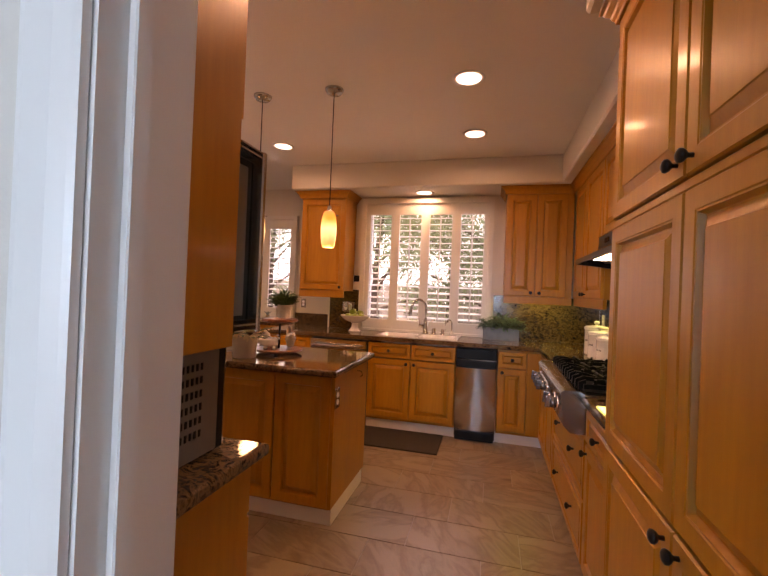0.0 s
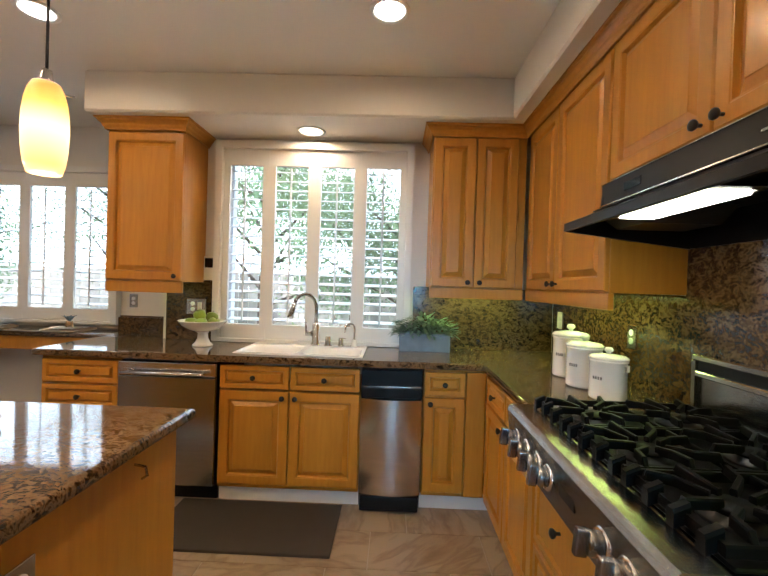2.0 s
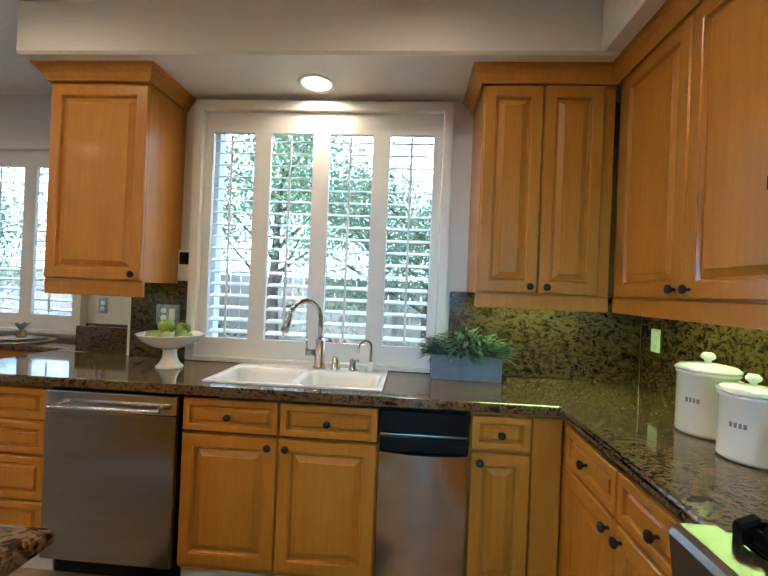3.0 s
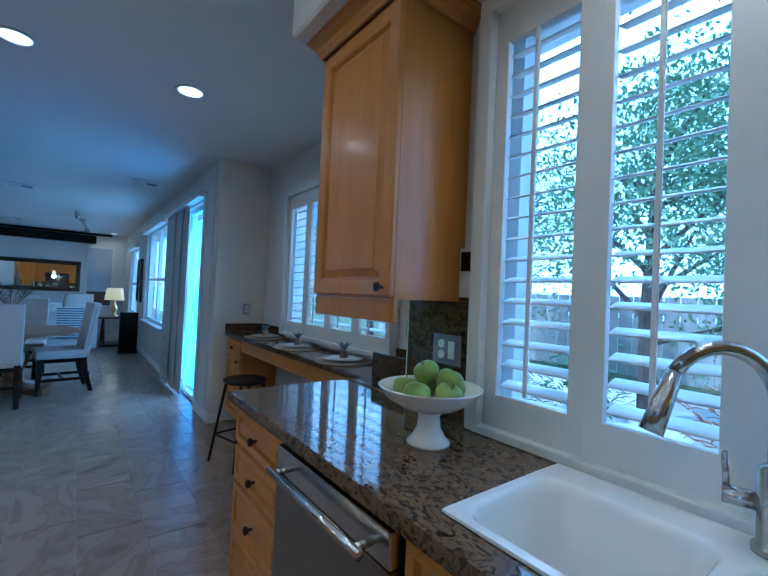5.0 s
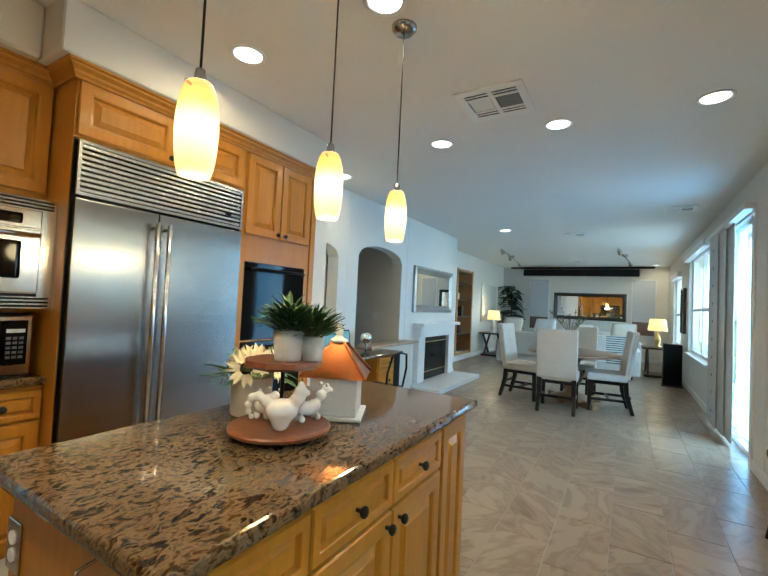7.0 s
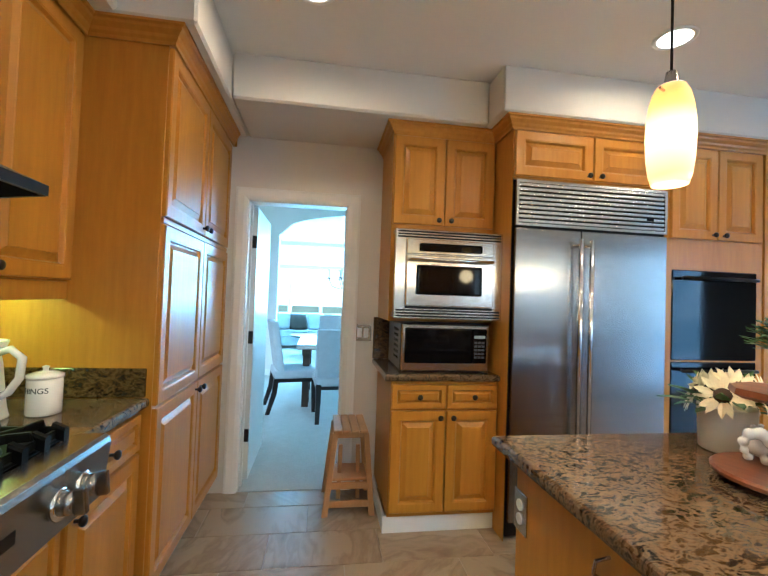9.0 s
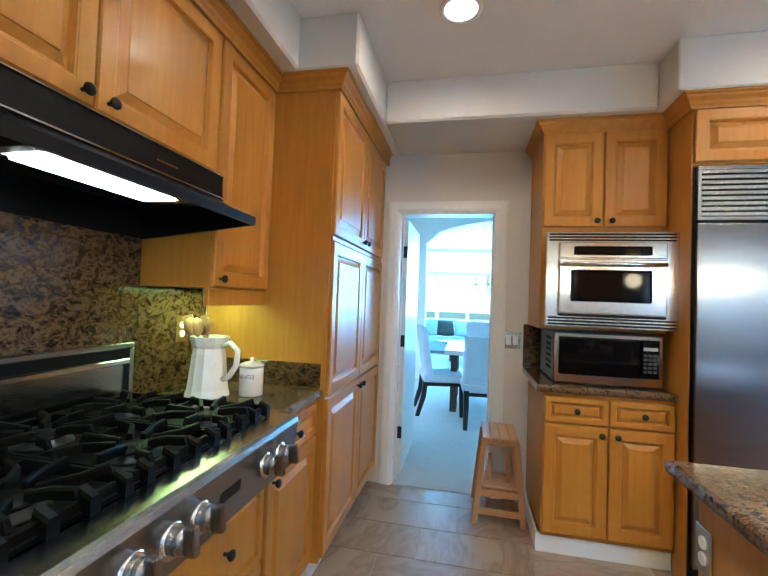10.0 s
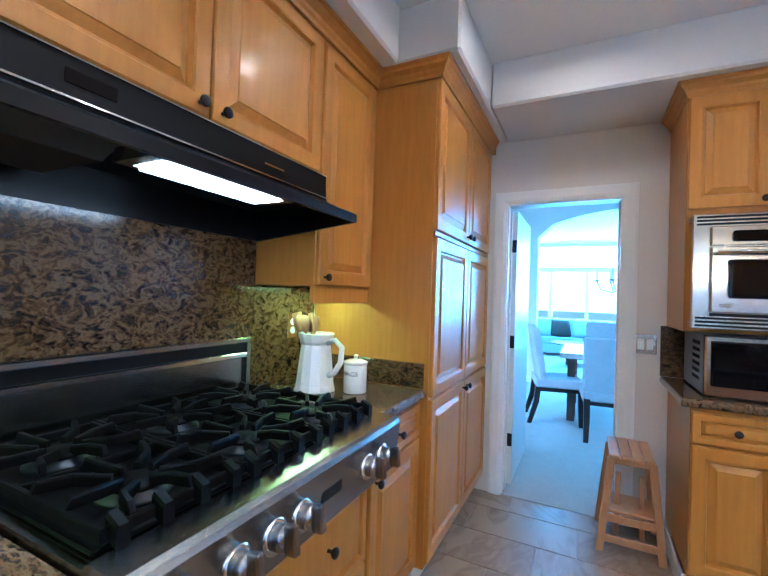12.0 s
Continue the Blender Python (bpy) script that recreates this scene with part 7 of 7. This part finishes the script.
for sx in (-0.5, 0.38):
    for sy in (-0.45, 0.45):
        part("leg", box(sx - 0.04, sx + 0.04, sy - 0.04, sy + 0.04, 0, 0.70), DWOOD, fd)
sofa(pose(-0.3, -7.6, 0, 0, 0, 180), 2.6, PALE, "pale sofa below the front windows", 3)
for k, (x, m) in enumerate(((0.75, PALE), (0.35, DARKF), (-0.1, PALE), (-0.55, DARKF), (-1.0, PALE))):
    pillow(x, -7.45, 0.68, 0.48, 180 + 8 * k, m, "patterned pillow on the front sofa")
rt2 = thing("coffee_table", pose(-0.1, -6.2, 0), "round dark coffee table in the front room", "table")
part("tabletop", lathe([(0.001, 0.42), (0.55, 0.42), (0.56, 0.45), (0.001, 0.455)], 36), DWOOD, rt2)
for k in range(4):
    part("leg", box(0.3, 0.35, -0.025, 0.025, 0, 0.42), DWOOD, rt2, at=pose(0, 0, 0, 0, 0, 45 + 90 * k))
ch = thing("chandelier", pose(-0.62, -2.15, 0), "scrolled metal chandelier with candle lamps", "chandelier")
part("chain", tube([(0, 0, 2.95), (0, 0, 1.95)], 0.006, 6), NICKEL, ch)
part("stem", lathe([(0.001, 1.45), (0.03, 1.48), (0.02, 1.6), (0.035, 1.75), (0.012, 1.95)], 16), NICKEL, ch, smooth=True)
for k in range(6):
    a = k * math.pi / 3
    c, s2 = math.cos(a), math.sin(a)
    arm = part("arm", tube([(0.02 * c, 0.02 * s2, 1.55), (0.14 * c, 0.14 * s2, 1.45), (0.26 * c, 0.26 * s2, 1.48), (0.31 * c, 0.31 * s2, 1.58)], 0.008, 8), NICKEL, ch, smooth=True)
    part("candle", tube([(0.31 * c, 0.31 * s2, 1.59), (0.31 * c, 0.31 * s2, 1.72)], 0.012, 8), CERAM, arm)
    part("drip_pan", lathe([(0.001, 1.58), (0.04, 1.585), (0.045, 1.595)], 14, None, 0.31 * c, 0.31 * s2, 0), NICKEL, arm)
wf = thing("window_5", pose(0, 0, 0), "wide white framed front window with transom", "window", kind="structure")
for x in (-3.4, -2.4, -1.42, -0.2, 0.72, 1.55):
    part("mullion", box(x - 0.045, x + 0.045, -9.19, -9.06, 0.651, 2.149), TRIM, wf)
for x in (-3.4, -0.95, 1.55):
    part("mullion", box(x - 0.04, x + 0.04, -9.19, -9.06, 2.271, 2.849), TRIM, wf)

# ---- garden ----
LAWN = mat("dry_lawn", (0.09, 0.12, 0.045), 0.95, col2=(0.17, 0.17, 0.08), scale=3, bump=0.5, bscale=30)
PAVE = mat("pale_paving", (0.58, 0.555, 0.52), 0.8, col2=(0.66, 0.635, 0.60), scale=4)
solo("ground", box(-400, 400, -400, 400, -0.5, -0.2), LAWN, "dry green lawn around the house", "ground", kind="structure")
# pale slab added to throw sunlight back, so the front windows look bright
solo("driveway", box(-12, 8, -30, -10, -0.199, -0.1), PAVE, "pale slab added before the house to brighten the front windows", "driveway", kind="structure")
solo("patio", box(-12, 6, 5.3, 11.2, -0.199, -0.06), PAVE, "pale concrete patio behind the house", "patio", kind="structure")
HAZE = mat("bright_haze", (0.8, 0.85, 0.9), 1.0, emit=(0.82, 0.94, 1.0), power=2.8)
solo("backdrop", box(-110, 110, 62, 62.5, -0.19, 75), HAZE, "bright hazy sky beyond the garden", "sky", kind="structure")
solo("backdrop", box(-110, 110, -62.5, -62, -0.19, 40), mat("pale_haze", (0.8, 0.85, 0.9), 1.0, emit=(0.70, 0.92, 1.0), power=1.1), "bright hazy sky beyond the front slab", "sky", kind="structure")
LEAFT = vary(mat("tree_leaf", (0.17, 0.24, 0.11), 0.5, col2=(0.26, 0.33, 0.17), scale=1.5), 0.2)
BARK = mat("tree_bark", (0.10, 0.075, 0.055), 0.9, col2=(0.16, 0.12, 0.09), scale=12, bump=0.6, bscale=40)


def tree(m, h, r, seed, n, label, leafm=LEAFT, low=0.25):
    rg = random.Random(seed)
    t = thing("tree", m, label, "tree", "garden trees")
    bm = tube([(0, 0, 0), (rg.uniform(-.1, .1), 0, h * 0.3), (rg.uniform(-.2, .2), rg.uniform(-.2, .2), h * 0.75)], 0.1, 8, None, [0.14, 0.10, 0.04])
    tips = []
    for k in range(11):
        a = k * 2.4 + rg.random()
        z0 = h * (low + 0.05 * k)
        e = Vector((math.cos(a) * r * rg.uniform(0.5, 0.9), math.sin(a) * r * rg.uniform(0.5, 0.9), z0 + h * rg.uniform(0.08, 0.25)))
        tube([(0, 0, z0), e * 0.5 + Vector((0, 0, z0 * 0.5)), e], 0.03, 5, bm, [0.045, 0.03, 0.012])
        tips.append(e)
    tips += [Vector((rg.uniform(-.3, .3) * r, rg.uniform(-.3, .3) * r, h * rg.uniform(0.7, 0.98))) for _ in range(5)]
    part("trunk", bm, BARK, t)
    verts, faces = [], []
    for _ in range(n):
        c = rg.choice(tips)
        d = Vector((rg.gauss(0, 1), rg.gauss(0, 1), rg.gauss(0, 0.75))) * r * 0.27
        p = c + d
        u = Vector((rg.uniform(-1, 1), rg.uniform(-1, 1), rg.uniform(-1, 1))).normalized()
        w = u.orthogonal().normalized()
        s = rg.uniform(0.022, 0.05)
        k = len(verts)
        verts += [p - u * s, p + w * s * 0.5, p + u * s, p - w * s * 0.5]
        faces.append((k, k + 1, k + 2, k + 3))
    me3 = bpy.data.meshes.new("crown")
    me3.from_pydata([tuple(v) for v in verts], [], faces)
    me3.materials.append(leafm)
    o = new("crown", me3)
    o.parent = t
    return t


LEAFO = vary(mat("rust_leaf", (0.22, 0.09, 0.03), 0.6, col2=(0.30, 0.16, 0.06), scale=1.5), 0.2)
t1 = tree(pose(-2.6, 9.3, -0.2), 4.4, 1.6, 3, 17000, "leafy green garden tree in sunlight")
t2 = tree(pose(0.2, 10.6, -0.2), 3.5, 1.6, 8, 15000, "tall leafy green garden tree in sunlight")
copy_thing(t1, pose(-6.4, 11.0, -0.2, 0, 0, 70))
copy_thing(t2, pose(3.2, 11.6, -0.2, 0, 0, 160))
copy_thing(t2, pose(-10.5, 10.5, -0.2, 0, 0, 40))
copy_thing(t1, pose(-1.2, 12.6, -0.2, 0, 0, 110))
copy_thing(t1, pose(-4.5, -22, -0.2, 0, 0, 20))
for k, x in enumerate((-5.6, -3.4, -1.3, 0.6, 2.2)):
    b = thing("shrub", pose(x, 8.75 + 0.2 * (k % 2), -0.2), "low rusty green garden shrub", "shrub", "garden shrubs")
    part("foliage", bush(420, 0.75, 0.45, 0.95, 0.13, 0.06, rng), (LEAFO, GREEN, LEAFO, GREENG, GREEN)[k], b)
FENCE = vary(mat("weathered_fence", (0.46, 0.42, 0.37), 0.85, col2=(0.56, 0.52, 0.47), scale=10, stretch=(4, 4, 0.5)), 0.15)
fnc = thing("fence", pose(0, 13.4, -0.2), "pale weathered board fence behind the trees", "fence")
pm = None
for k in range(70):
    if pm is None:
        o = part("board", box(0, 0.285, 0, 0.02, 0, 1.8), FENCE, fnc)
        pm = o.data
    else:
        o = new("board", pm)
        o.parent = fnc
    o.matrix_basis = pose(-14 + 0.3 * k, 0, 0)
for z in (0.4, 1.4):
    part("rail", box(-14, 7, 0.02, 0.06, z, z + 0.09), FENCE, fnc)

# ---- floor tiles ----
TW, TH = 0.60, 0.302
bm = box(0.0018, TW - 0.0018, 0.0018, TH - 0.0018, -0.012, 0.0)
bmesh.ops.bevel(bm, geom=[e for e in bm.edges if all(v.co.z > -0.001 for v in e.verts)], offset=0.0015, segments=1, affect='EDGES')
tm_ = bpy.data.meshes.new("tile")
bm.to_mesh(tm_)
bm.free()
tm_.materials.append(TILE)
flo = bpy.data.objects["floor"]
far_v, far_f = [], []
near = 0
for r in range(-3, 17):
    y = 0.375 + r * TH
    if y > 5.0 or y < -0.3:
        continue
    x = 0.209 + 0.2 * r
    x -= math.ceil((x - 1.0) / TW) * TW
    while x > -14.6:
        if x + TW > -7.4 and y > 0.3 or (x + TW > -8.2 and 1.0 < y < 4.3):
            o = new("tile", tm_)
            o.parent = flo
            o.matrix_basis = pose(x, y, 0)
            near += 1
        else:
            k = len(far_v)
            a, b, c, d = x + 0.002, x + TW - 0.002, y + 0.002, y + TH - 0.002
            far_v += [(a, c, 0), (b, c, 0), (b, d, 0), (a, d, 0), (a, c, -0.01), (b, c, -0.01), (b, d, -0.01), (a, d, -0.01)]
            far_f += [(k, k + 1, k + 2, k + 3), (k, k + 4, k + 5, k + 1), (k + 1, k + 5, k + 6, k + 2), (k + 2, k + 6, k + 7, k + 3), (k + 3, k + 7, k + 4, k)]
        x -= TW
me4 = bpy.data.meshes.new("far_tiles")
me4.from_pydata(far_v, [], far_f)
me4.materials.append(TILE)
ft4 = new("far_tiles", me4)
ft4.parent = flo
tagged(ft4, kind="stuff")
